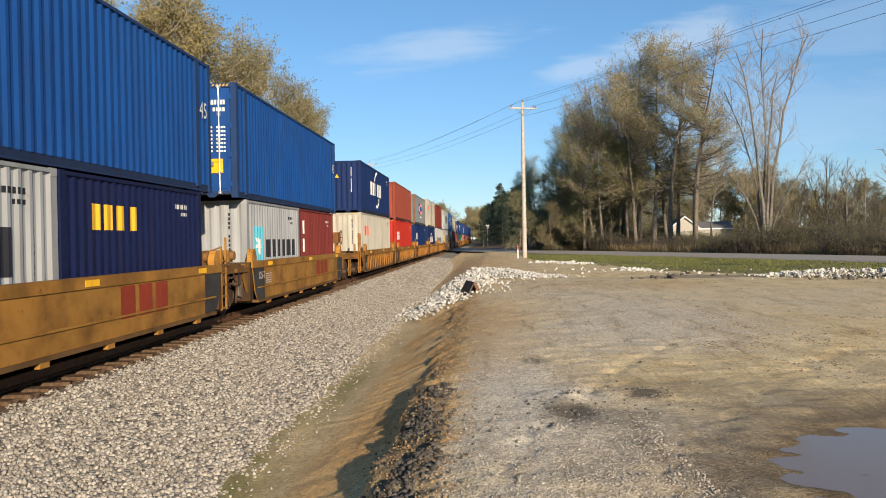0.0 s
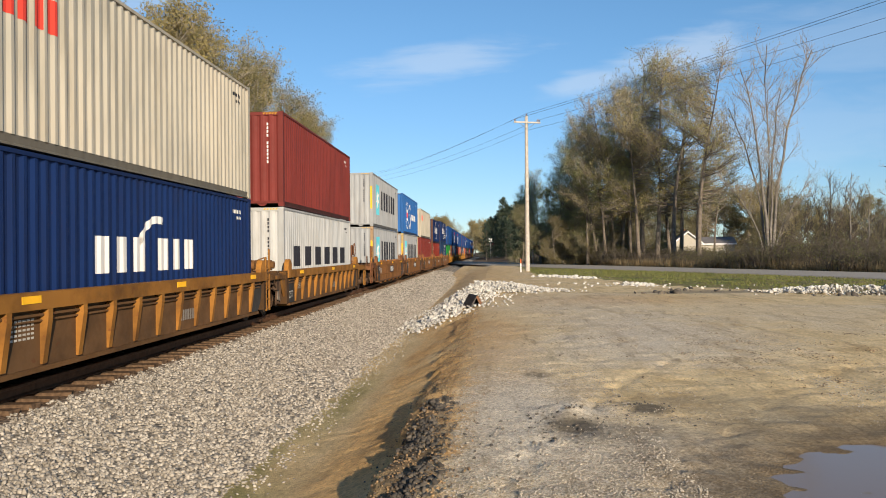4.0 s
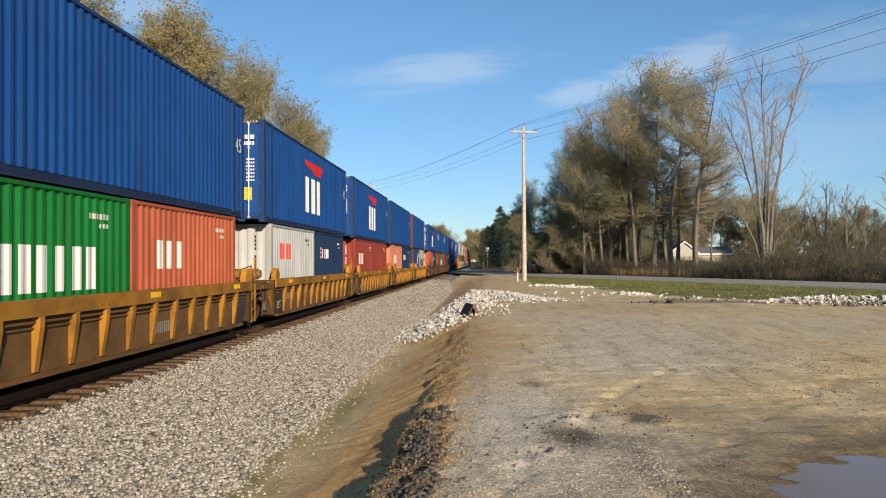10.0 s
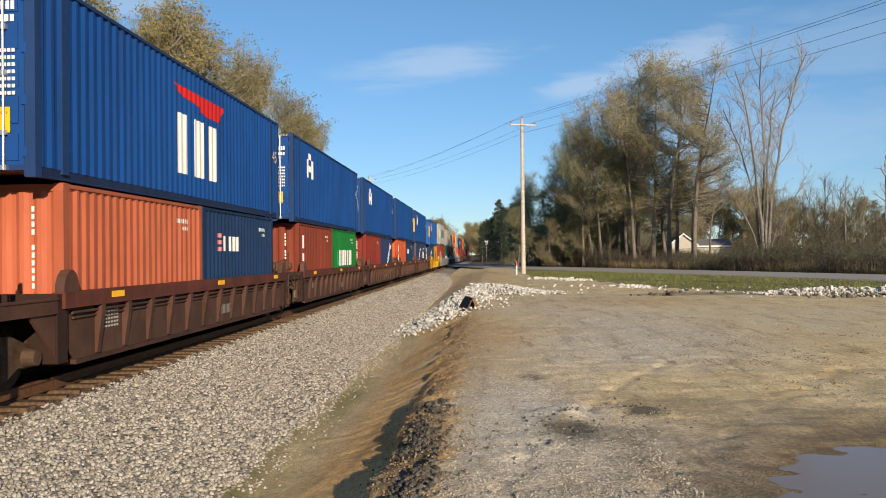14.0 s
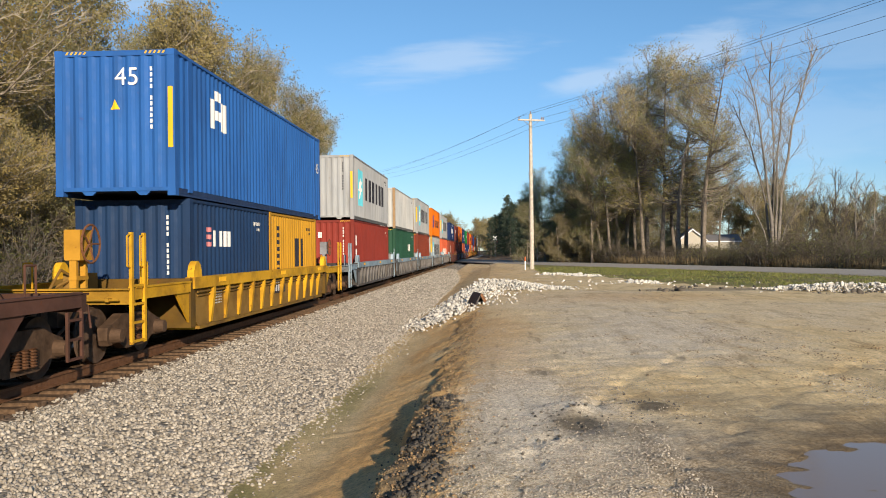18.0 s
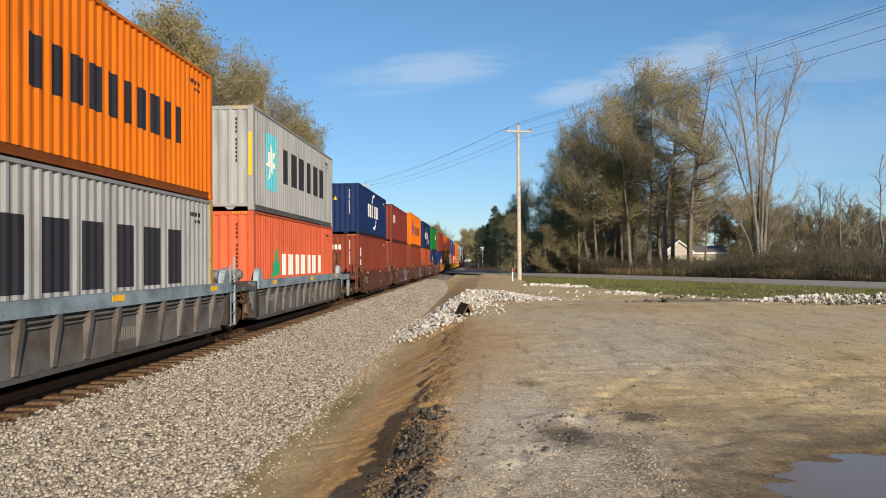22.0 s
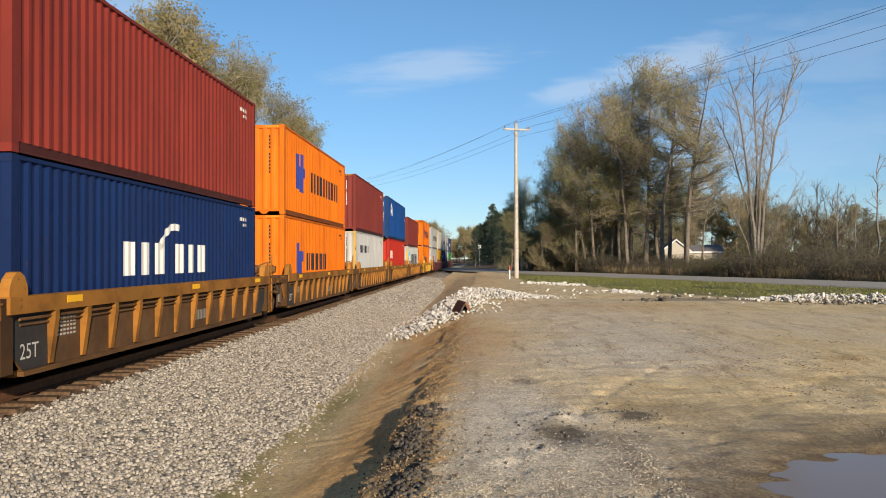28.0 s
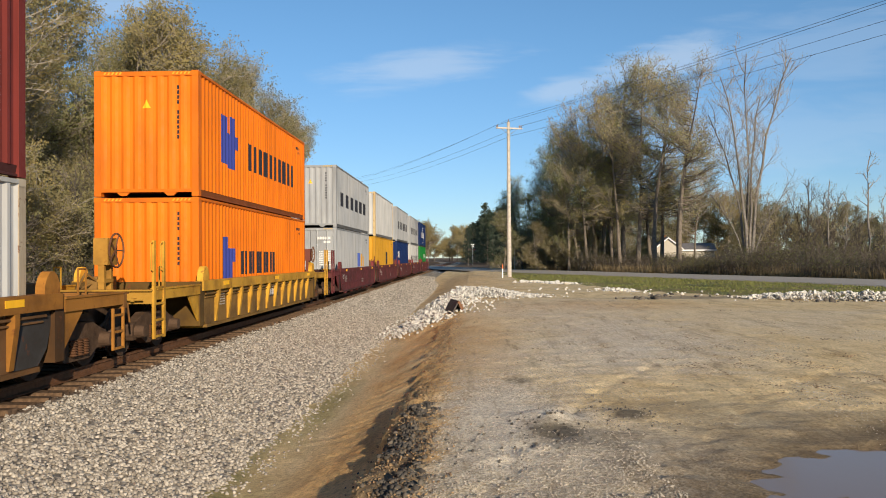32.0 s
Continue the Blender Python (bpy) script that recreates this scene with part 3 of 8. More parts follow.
def make_road():
    pts = []
    for (a, b), (c, d) in zip(ROAD, ROAD[1:]):
        for k in range(10):
            pts.append((a + (c - a) * k / 10, b + (d - b) * k / 10))
    for _ in range(30):
        pts = [pts[0]] + [((p[0] + q[0] * 2 + r[0]) / 4, (p[1] + q[1] * 2 + r[1]) / 4) for p, q, r in zip(pts, pts[1:], pts[2:])] + [pts[-1]]
    verts, faces = [], []
    for i, (x, y) in enumerate(pts):
        a, b = pts[max(0, i - 1)], pts[min(len(pts) - 1, i + 1)]
        d = Vector((b[0] - a[0], b[1] - a[1], 0)).normalized()
        s = Vector((d.y, -d.x, 0))
        base = (LOT_Z + 0.06) * (1 - smooth(90, 160, y)) + 0.02
        for k, dz in ((-1.06, -0.12), (-1.0, 0.0), (0, 0.05), (1.0, 0.0), (1.06, -0.12)):
            verts.append((x + s.x * k * ROAD_HALF, y + s.y * k * ROAD_HALF, base + dz))
        if i:
            for k in range(4):
                q = i * 5 + k
                faces.append((q - 5, q - 4, q + 1, q))
    ob = new("road", raw_mesh("road", verts, faces, M_ASPHALT))
    tagged(ob, "worn grey asphalt road past the verge", "road", kind="structure")


make_road()


# ---- ballast and track ----
def ballast_z(x, y):
    z = lerp_table([(0, -0.23), (1.75, -0.24), (2.0, -0.27), (4.75, -0.62), (5.05, -0.72)], abs(x))
    return z + 0.03 * noise.noise(Vector((x * 1.7, y * 1.7, 0))) + 0.012 * noise.noise(Vector((x * 9, y * 9, 4)))


def make_ballast():
    xs = [-5.05, -3.0, -1.9, -1.2, -0.4, 0.4, 1.1, 1.5] + list(np.arange(1.7, 4.9, 0.14)) + [5.05]
    ys = [-80, -30, -8, 0, 3] + list(np.arange(5, 24, 0.14)) + list(np.arange(24, 60, 0.5)) + list(np.arange(60, 160, 3.0)) + [170, 200, 260] + list(range(320, 820, 20))
    verts = [(x + curve_x(y), y, ballast_z(x, y) + (0.16 * smooth(120, 165, y) if abs(x) > 1.4 else 0)) for y in ys for x in xs]
    n = len(xs)
    faces = [(j * n + i, j * n + i + 1, (j + 1) * n + i + 1, (j + 1) * n + i) for j in range(len(ys) - 1) for i in range(n - 1)]
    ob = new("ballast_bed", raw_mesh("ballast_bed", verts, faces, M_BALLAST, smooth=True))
    tagged(ob, "grey crushed granite ballast shoulder of the railway", "ballast", kind="structure")


make_ballast()


def rock_shape(seed, n=1, rough=0.25, squash=0.7):
    """A chipped stone of about unit size as numpy arrays."""
    bm = bmesh.new()
    bmesh.ops.create_icosphere(bm, subdivisions=n, radius=0.5)
    rnd = random.Random(seed)
    off = Vector((rnd.random() * 50, rnd.random() * 50, 0))
    for v in bm.verts:
        k = 1 + rough * 2 * noise.noise(v.co * 2.2 + off) + rough * (rnd.random() - 0.5)
        v.co = Vector((v.co.x * k * 1.15, v.co.y * k * 0.9, v.co.z * k * squash))
    vs = np.array([v.co[:] for v in bm.verts])
    fs = [[v.index for v in f.verts] for f in bm.faces]
    bm.free()
    return vs, fs


def rock_mesh(name, seed, material, n=2, rough=0.28, squash=0.7):
    vs, fs = rock_shape(seed, n, rough, squash)
    return raw_mesh(name, vs.tolist(), fs, material)


def scatter_stones(name, spots, material, label, category, shapes=8, n=1, rough=0.3):
    """Many stones in one mesh. spots: rows of x, y, z, size."""
    rng = np.random.default_rng(len(spots))
    kinds = [rock_shape(100 + i, n, rough) for i in range(shapes)]
    spots = np.array(spots)
    kind = rng.integers(0, shapes, len(spots))
    allv, allf, base = [], [], 0
    for k in range(shapes):
        sel = spots[kind == k]
        if not len(sel):
            continue
        vs, fs = kinds[k]
        a, b, c = rng.uniform(0, 6.28, (3, len(sel)))
        ca, sa, cb, sb = np.cos(a), np.sin(a), np.cos(b), np.sin(b)
        cb, sb = np.cos(b * 0.25), np.sin(b * 0.25)
        x, y, z = vs[:, 0], vs[:, 1], vs[:, 2]
        x1 = ca[:, None] * x - sa[:, None] * y
        y1 = sa[:, None] * x + ca[:, None] * y
        y2 = cb[:, None] * y1 - sb[:, None] * z
        z2 = sb[:, None] * y1 + cb[:, None] * z
        p = np.stack([x1, y2, z2], 2) * sel[:, None, 3:4] + sel[:, None, :3]
        allv.append(p.reshape(-1, 3))
        f = np.array(fs)[None] + (np.arange(len(sel)) * len(vs))[:, None, None] + base
        allf.append(f.reshape(-1, 3))
        base += len(sel) * len(vs)
    v, f = np.concatenate(allv), np.concatenate(allf)
    me = bpy.data.meshes.new(name)
    me.vertices.add(len(v))
    me.vertices.foreach_set("co", v.ravel())
    me.loops.add(len(f) * 3)
    me.loops.foreach_set("vertex_index", f.ravel().astype(np.int32))
    me.polygons.add(len(f))
    me.polygons.foreach_set("loop_start", np.arange(0, len(f) * 3, 3, dtype=np.int32))
    me.update(calc_edges=True)
    me.materials.append(material)
    return tagged(new(name, me), label, category, kind="stuff")


def make_ballast_stones():
    rnd = random.Random(5)
    spots = []
    while len(spots) < 36000:
        y = 5.5 + 34 * rnd.random() ** 1.6
        x = rnd.uniform(1.28, 4.95)
        if x < 1.45 and (y % 0.5) < 0.24:
            continue
        s = rnd.uniform(0.028, 0.062)
        spots.append((x, y, ballast_z(x, y) + s * 0.12, s))
    for _ in range(9000):
        y = 36 + 60 * rnd.random() ** 1.4
        x = rnd.uniform(0.85, 4.8)
        s = rnd.uniform(0.06, 0.12)
        spots.append((x, y, ballast_z(x, y), s))
    for _ in range(800):
        y = 5.2 + 22 * rnd.random() ** 1.5
        x = 4.85 + abs(rnd.gauss(0, 0.2))
        if x < 5.9:
            s = rnd.uniform(0.015, 0.05)
            spots.append((x, y, max(ground_z(x, y), ballast_z(min(x, 5.0), y)) + s * 0.1, s))
    scatter_stones("ballast_stones", spots, M_STONE, "loose grey granite ballast stones on the shoulder", "ballast stones")


make_ballast_stones()


def make_track():
    track = tagged(new("railway_track"), "rusty steel railway track on creosoted timber ties", "railway track", kind="structure")
    prof = [(-0.07, -0.175), (0.07, -0.175), (0.07, -0.16), (0.012, -0.14), (0.012, -0.045), (0.036, -0.035), (0.036, -0.004), (0.028, 0.0),
            (-0.028, 0.0), (-0.036, -0.004), (-0.036, -0.035), (-0.012, -0.045), (-0.012, -0.14), (-0.07, -0.16)]
    for x in (-0.753, 0.753):
        bm = bmesh.new()
        ys = [-80, 320] + list(range(340, 801, 20))
        ringed = [[bm.verts.new((u + x + curve_x(y), y, v)) for u, v in prof] for y in ys]
        for a, b in zip(ringed, ringed[1:]):
            for k in range(len(prof)):
                n = (k + 1) % len(prof)
                bm.faces.new((a[k], a[n], b[n], b[k]))
        part("rail", bm, track, "rust-brown steel rail", mats=(M_RAIL,))
    meshes = []
    rnd = random.Random(3)
    for k in range(5):
        bm = bmesh.new()
        add_box(bm, -1.3, 1.3, -0.115, 0.115, -0.36, -0.178)
        bmesh.ops.subdivide_edges(bm, edges=[e for e in bm.edges if abs(e.verts[0].co.x - e.verts[1].co.x) > 1], cuts=5)
        for v in bm.verts:
            v.co += Vector((rnd.uniform(-0.05, 0.05) if abs(v.co.x) > 1.2 else 0, rnd.uniform(-0.012, 0.012), rnd.uniform(-0.008, 0.006)))
        meshes.append(mesh_of(bm, "tie", M_TIE))
    for i in range(270):
        y = -2 + i * 0.5
        part("tie", meshes[i % 5], track, at=pose(rnd.uniform(-0.04, 0.04), y, 0, 0, 0, rnd.uniform(-1.2, 1.2)))
    return track


make_track()


# ---- pole line, marker post, crossing signals ----
def make_pole(x, y, h, turn, detailed=True):
    pole = tagged(new("utility_pole"), "weathered wooden utility pole with a crossarm and insulators", "utility pole", "pole line")
    pole.matrix_basis = pose(x, y, 0.05, 0, 0, turn)
    bm = bmesh.new()
    add_tube(bm, (0, 0, -0.4), (0, 0, h), 0.20, 0.13, 14)
    part("pole_shaft", bm, pole, mats=(M_WOODPOLE,))
    bm = bmesh.new()
    add_box(bm, -1.2, 1.2, -0.24, -0.13, h - 0.62, h - 0.50)
    bmesh.ops.bevel(bm, geom=bm.edges[:], offset=0.012, segments=1)
    part("crossarm", bm, pole, "grey timber crossarm", mats=(M_WOODPOLE,))
    for s in (-1, 1):
        bm = bmesh.new()
        add_tube(bm, (s * 0.75, -0.25, h - 0.60), (0.0, -0.2, h - 1.15), 0.022, None, 6)
        part("brace", bm, pole, mats=(M_GALV,))
    for px in (-1.1, 0.95, 1.1, 0.0):
        bm = bmesh.new()
        z = h - 0.50 if px else h
        for k in range(3):
            add_tube(bm, (px, -0.185 if px else 0, z + 0.03 + k * 0.06), (px, -0.185 if px else 0, z + 0.08 + k * 0.06), 0.06, 0.045, 10)
        add_tube(bm, (px, -0.185 if px else 0, z - 0.05), (px, -0.185 if px else 0, z + 0.24), 0.02, None, 6)
        part("insulator", bm, pole, "brown porcelain insulator", mats=(M_INSUL,))
    return pole


make_pole(10.72, 72.0, 13.45, 18)
make_pole(-11.8, 138.0, 14.9, 18)
make_pole(36.0, 11.0, 12.5, 18)


def make_wire(a, b, sag):
    c = bpy.data.curves.new("overhead_wire", "CURVE")
    c.dimensions, c.bevel_depth, c.bevel_resolution = "3D", 0.010, 1
    s = c.splines.new("POLY")
    n = 24
    s.points.add(n)
    for i in range(n + 1):
        f = i / n
        p = Vector(a).lerp(Vector(b), f)
        s.points[i].co = (p.x, p.y, p.z - sag * 4 * f * (1 - f), 1)
    c.materials.append(M_WIRE)
    ob = new("overhead_wire", c)
    return tagged(ob, "thin dark overhead power wire between the poles", "power wire", "overhead wires")


for dx, dz in ((-1.1, 13.2), (1.1, 13.2), (0.0, 13.72), (0.16, 12.3)):
    make_wire((10.72 + dx * 0.95, 72 + dx * 0.3, dz), (-11.8 + dx * 0.95, 138 + dx * 0.3, dz + 1.45), 0.6)
    make_wire((10.72 + dx * 0.95, 72 + dx * 0.3, dz), (36.0 + dx * 0.95, 11.0 + dx * 0.3, dz - 0.95), 0.35)


# ---- loose stones, debris and small fixtures of the lot ----
def make_rock_pile(name, label, rows, seed, group=""):
    """rows: x, y, lowest size, largest size."""
    pile = tagged(new(name), label, "rock pile", group)
    meshes = [rock_mesh("rock", 300 + i, M_RIPRAP, 2, 0.34, 0.75) for i in range(7)]
    rnd = random.Random(seed)
    for k, (x, y, z, s) in enumerate(rows):
        ob = part("rock", meshes[k % 7], pile, at=pose(x, y, z, rnd.uniform(-40, 40), rnd.uniform(-40, 40), rnd.uniform(0, 360)))
        ob.scale = (s * rnd.uniform(0.8, 1.25), s * rnd.uniform(0.8, 1.2), s * rnd.uniform(0.7, 1.1))
    return pile


def heap_rows(seed, count, path, spread, height, lo, hi):
    """Stones strewn about a line of (x, y, height factor), more of them and higher along its middle."""
    rnd = random.Random(seed)
    rows = []
    for _ in range(count):
        i = rnd.randrange(len(path) - 1)
        f = rnd.random()
        (a, b, p), (c, d, q) = path[i], path[i + 1]
        r = abs(rnd.gauss(0, 0.5))
        w = rnd.random() * 6.28
        x, y = a + (c - a) * f + math.cos(w) * r * spread, b + (d - b) * f + math.sin(w) * r * spread
        top = height * (p + (q - p) * f) * math.exp(-r * r * 1.6)
        s = rnd.uniform(lo, hi)
        rows.append((x, y, ground_z(x, y) + top * rnd.random() ** 0.6 + s * 0.2, s))
    return rows


RIPRAP = [(5.5, 25.5, 0.1), (6.1, 29.5, 0.5), (6.9, 35.5, 1.0), (8.3, 36.5, 0.7), (9.7, 36.0, 0.25)]
make_rock_pile("riprap_pile", "heap of pale broken limestone by the culvert", heap_rows(1, 296, RIPRAP, 1.25, 0.55, 0.06, 0.17), 1)
scatter_stones("riprap_rubble", heap_rows(11, 5600, RIPRAP, 1.8, 0.5, 0.03, 0.11), M_RIPRAP, "small broken limestone among the larger rocks", "rubble", n=1, rough=0.4)
make_rock_pile("rubble_row", "low row of white rubble on the verge", heap_rows(2, 110, [(10.6, 57, 0.5), (12.4, 55, 0.4), (14.0, 52.5, 0.3)], 0.8, 0.08, 0.08, 0.24), 2)
make_rock_pile("rubble_row", "scattered white rubble beside the verge", heap_rows(3, 40, [(14.0, 43, 0.3), (15.2, 41, 0.4)], 0.7, 0.08, 0.08, 0.24), 3)
make_rock_pile("rubble_heap", "heap of pale rubble and dark asphalt scraps", heap_rows(4, 230, [(18.6, 33.6, 0.3), (20.4, 32.8, 1.0), (22.4, 31.8, 1.0), (24.5, 30.5, 0.8)], 0.8, 0.3, 0.06, 0.20), 4)
make_rock_pile("stray_rocks", "few stray white rocks on the lot", heap_rows(5, 44, [(11.5, 46, 0), (13.0, 40, 0), (16.5, 40.5, 0), (19, 35, 0)], 4.5, 0.0, 0.05, 0.15), 5)
scatter_stones("rubble_chips", heap_rows(12, 260, [(10.6, 57, 0), (14.0, 52.5, 0)], 1.0, 0.05, 0.03, 0.10) + heap_rows(13, 160, [(14.0, 43, 0), (15.4, 40.8, 0)], 1.0, 0.05, 0.03, 0.09)
               + heap_rows(14, 1300, [(18.8, 33.6, 0.4), (20.4, 32.8, 1), (24.5, 30.5, 1)], 1.3, 0.3, 0.03, 0.11), M_RIPRAP, "pale stone chips along the verge", "rubble", n=1, rough=0.4)


def make_strewn():
    rnd = random.Random(77)
    spots = []
    for _ in range(11000):          # clods on the cut bank
        y = 4.5 + 24 * rnd.random() ** 1.5
        x = 6.35 + rnd.gauss(0.44, 0.20)
        if x < 5.7 or x > 7.5:
            continue
        s = 0.006 + 0.024 * rnd.random() ** 3
        spots.append((x, y, ground_z(x, y) + s * 0.2, s))
    scatter_stones("bank_clods", spots, M_CLOD, "crumbled brown clay clods on the ditch bank", "clay clods", rough=0.4)
    spots = []
    while len(spots) < 32000:      # grit on the lot, thickest in two drifts
        y = 4.9 + 15 * rnd.random() ** 1.8
        x = rnd.uniform(7.1, 7.7 + 0.55 * y)
        drift = noise.noise(Vector((x * 0.9, y * 0.6, 12))) + (0.75 if x < 9.0 and y < 12.5 else 0) + (0.6 if 9.3 < x < 12.8 and 14 < y < 20 else 0)
        if drift < rnd.uniform(0.0, 0.9):
            continue
        s = 0.006 + 0.015 * rnd.random() ** 3
        spots.append((x, y, ground_z(x, y) + s * 0.05, s))
    scatter_stones("lot_gravel", spots, M_GRIT, "loose pale gravel strewn over the lot", "gravel", rough=0.35)
    spots = []
    for k in range(9):             # crumbs thrown up along old wheel marks
        x0, y0 = 9.6 + 0.75 * k, 17.5 + rnd.uniform(-1.5, 1.5)
        for _ in range(420):
            f = rnd.random()
            x = x0 + 1.6 * f + 0.5 * math.sin(2 * f + k) + rnd.gauss(0, 0.09)
            y = y0 - 7.5 * f + rnd.gauss(0, 0.25)
            if noise.noise(Vector((x * 1.1, y * 1.1, 60 + k))) < -0.05:
                continue
            s = 0.010 + 0.030 * rnd.random() ** 2.5
            spots.append((x, y, ground_z(x, y) - s * 0.1, s))
    for _ in range(150):           # patches of mud crumbs and dead weeds
        a, b = rnd.uniform(8.2, 21), 8 + 25 * rnd.random() ** 1.2
        n = rnd.randrange(4, 15)
        for _ in range(n):
            x, y = a + rnd.gauss(0, 0.35), b + rnd.gauss(0, 0.12)
            s = 0.010 + 0.034 * rnd.random() ** 2.5
            spots.append((x, y, ground_z(x, y) - s * 0.1, s))
    scatter_stones("mud_crumbs", spots, M_CRUMB, "dried brown mud crumbs over the lot", "mud crumbs", rough=0.4)
    spots = []
    for _ in range(2600):          # dark broken asphalt tipped over the cut bank
        y = rnd.uniform(5.2, 10.8)
        x = 6.80 + 0.16 * noise.noise(Vector((0, y * 0.8, 5))) + rnd.gauss(0, 0.11)
        if noise.noise(Vector((x * 1.5, y * 0.9, 71))) < -0.12:
            continue
        s = 0.010 + 0.055 * rnd.random() ** 2.5
        spots.append((x, y, ground_z(x, y) + s * 0.15, s))
    for _ in range(500):           # dark clods and scraps
        a, b = rnd.choice(((8.24, 8.1), (9.15, 8.95), (8.24, 8.1), (7.05, 6.6), (7.0, 8.2), (6.9, 7.4)))
        x, y = a + rnd.gauss(0, 0.28), b + rnd.gauss(0, 0.42)
        s = 0.008 + 0.03 * rnd.random() ** 2
        spots.append((x, y, ground_z(x, y) + s * 0.15, s))
    for a, b, n, wide in ((24.0, 31.6, 90, 1.1), (25.8, 30.6, 60, 0.8), (13.9, 33.5, 10, 0.35), (14.6, 33.2, 8, 0.3), (17.5, 35.2, 26, 1.4), (20.5, 31.4, 30, 1.0)):
        for _ in range(n):
            x, y = a + rnd.gauss(0, wide), b + rnd.gauss(0, wide * 0.5)
            s = 0.05 + 0.22 * rnd.random() ** 2
            spots.append((x, y, ground_z(x, y) + s * 0.12, s))
    scatter_stones("asphalt_crumbs", spots, M_ASPHALT_DARK, "dark asphalt crumbs on the lot", "asphalt crumbs", rough=0.35)


M_CRUMB = stone_material("mud_crumb", (0.11, 0.075, 0.04), (0.30, 0.21, 0.12))
M_ASPHALT_DARK = stone_material("dark_asphalt_crumb", (0.05, 0.043, 0.035), (0.15, 0.125, 0.095))
make_strewn()


def make_culvert():
    cul = tagged(new("culvert_end"), "bent dark steel culvert end standing by the rocks", "culvert")
    cul.matrix_basis = pose(7.05, 26.6, -0.05, 0, 0, 12)
    cul.scale = (0.75, 0.75, 0.75)
    bm = bmesh.new()
    n = 12
    outer, inner = [], []
    for i in range(n + 1):
        a = math.pi * i / n
        c = math.cos(a)
        outer.append((c * 0.34, 0.66 * (1 - abs(c)) ** 0.8))
        inner.append((c * 0.27, 0.58 * (1 - abs(c)) ** 0.8))
    add_prism(bm, outer + inner[::-1], "y", 0.0, 1.8)
    part("pipe_shell", bm, cul, "dark corrugated steel pipe", mats=(M_STEEL,))
    bm = bmesh.new()
    add_prism(bm, [(0.30, -0.15), (0.52, -0.15), (0.02, 0.66), (-0.06, 0.60)], "y", -0.06, -0.02)
    part("end_flange", bm, cul, "bent rusty steel flange", mats=(M_RAIL,))


make_culvert()


def make_marker(x, y):
    post = tagged(new("marker_post"), "slim white marker post with an orange top", "marker post")
    post.matrix_basis = pose(x, y, ground_z(x, y))
    bm = bmesh.new()
    add_tube(bm, (0, 0, -0.1), (0, 0, 0.75), 0.055, 0.055, 10)
    part("post", bm, post, mats=(M_WHITE,))
    bm = bmesh.new()
    add_tube(bm, (0, 0, 0.75), (0, 0, 1.12), 0.058, 0.05, 10)
    part("top_band", bm, post, "orange top band", mats=(plain("orange_band", (0.55, 0.13, 0.03), 0.6),))


make_marker(10.05, 69.8)


def make_signal(x, y, turn, h):
    sig = tagged(new("crossing_signal"), "grade-crossing signal with crossbuck and dark lamps", "crossing signal", "crossing signals")
    sig.matrix_basis = pose(x, y, 0, 0, 0, turn)
    bm = bmesh.new()
    add_tube(bm, (0, 0, -0.1), (0, 0, h), 0.07, 0.06, 10)
    part("mast", bm, sig, "aluminium mast", mats=(M_GALV,))
    for a in (-1, 1):
        bm = bmesh.new()
        add_box(bm, -0.62, 0.62, -0.03, -0.005 - 0.012 * a, -0.11, 0.11)
        part("crossbuck_blade", bm, sig, "white crossbuck blade", at=pose(0, -0.08, h - 0.5, 0, a * 45, 0), mats=(M_WHITE,))
    bm = bmesh.new()
    add_box(bm, -0.75, 0.75, -0.06, 0.0, h - 1.55, h - 1.45)
    part("lamp_arm", bm, sig, mats=(M_BLACK,))
    for s in (-1, 1):
        bm = bmesh.new()
        add_tube(bm, (s * 0.55, -0.04, h - 1.5), (s * 0.55, -0.08, h - 1.5), 0.30, None, 18)
        part("lamp_hood", bm, sig, "black lamp background", mats=(M_BLACK,))
        bm = bmesh.new()
        add_tube(bm, (s * 0.55, -0.08, h - 1.5), (s * 0.55, -0.10, h - 1.5), 0.10, None, 14)
        part("lamp_lens", bm, sig, "red lamp lens", mats=(M_RED,))


make_signal(7.75, 215.0, 0, 5.4)
make_signal(13.4, 115.0, 12, 4.2)


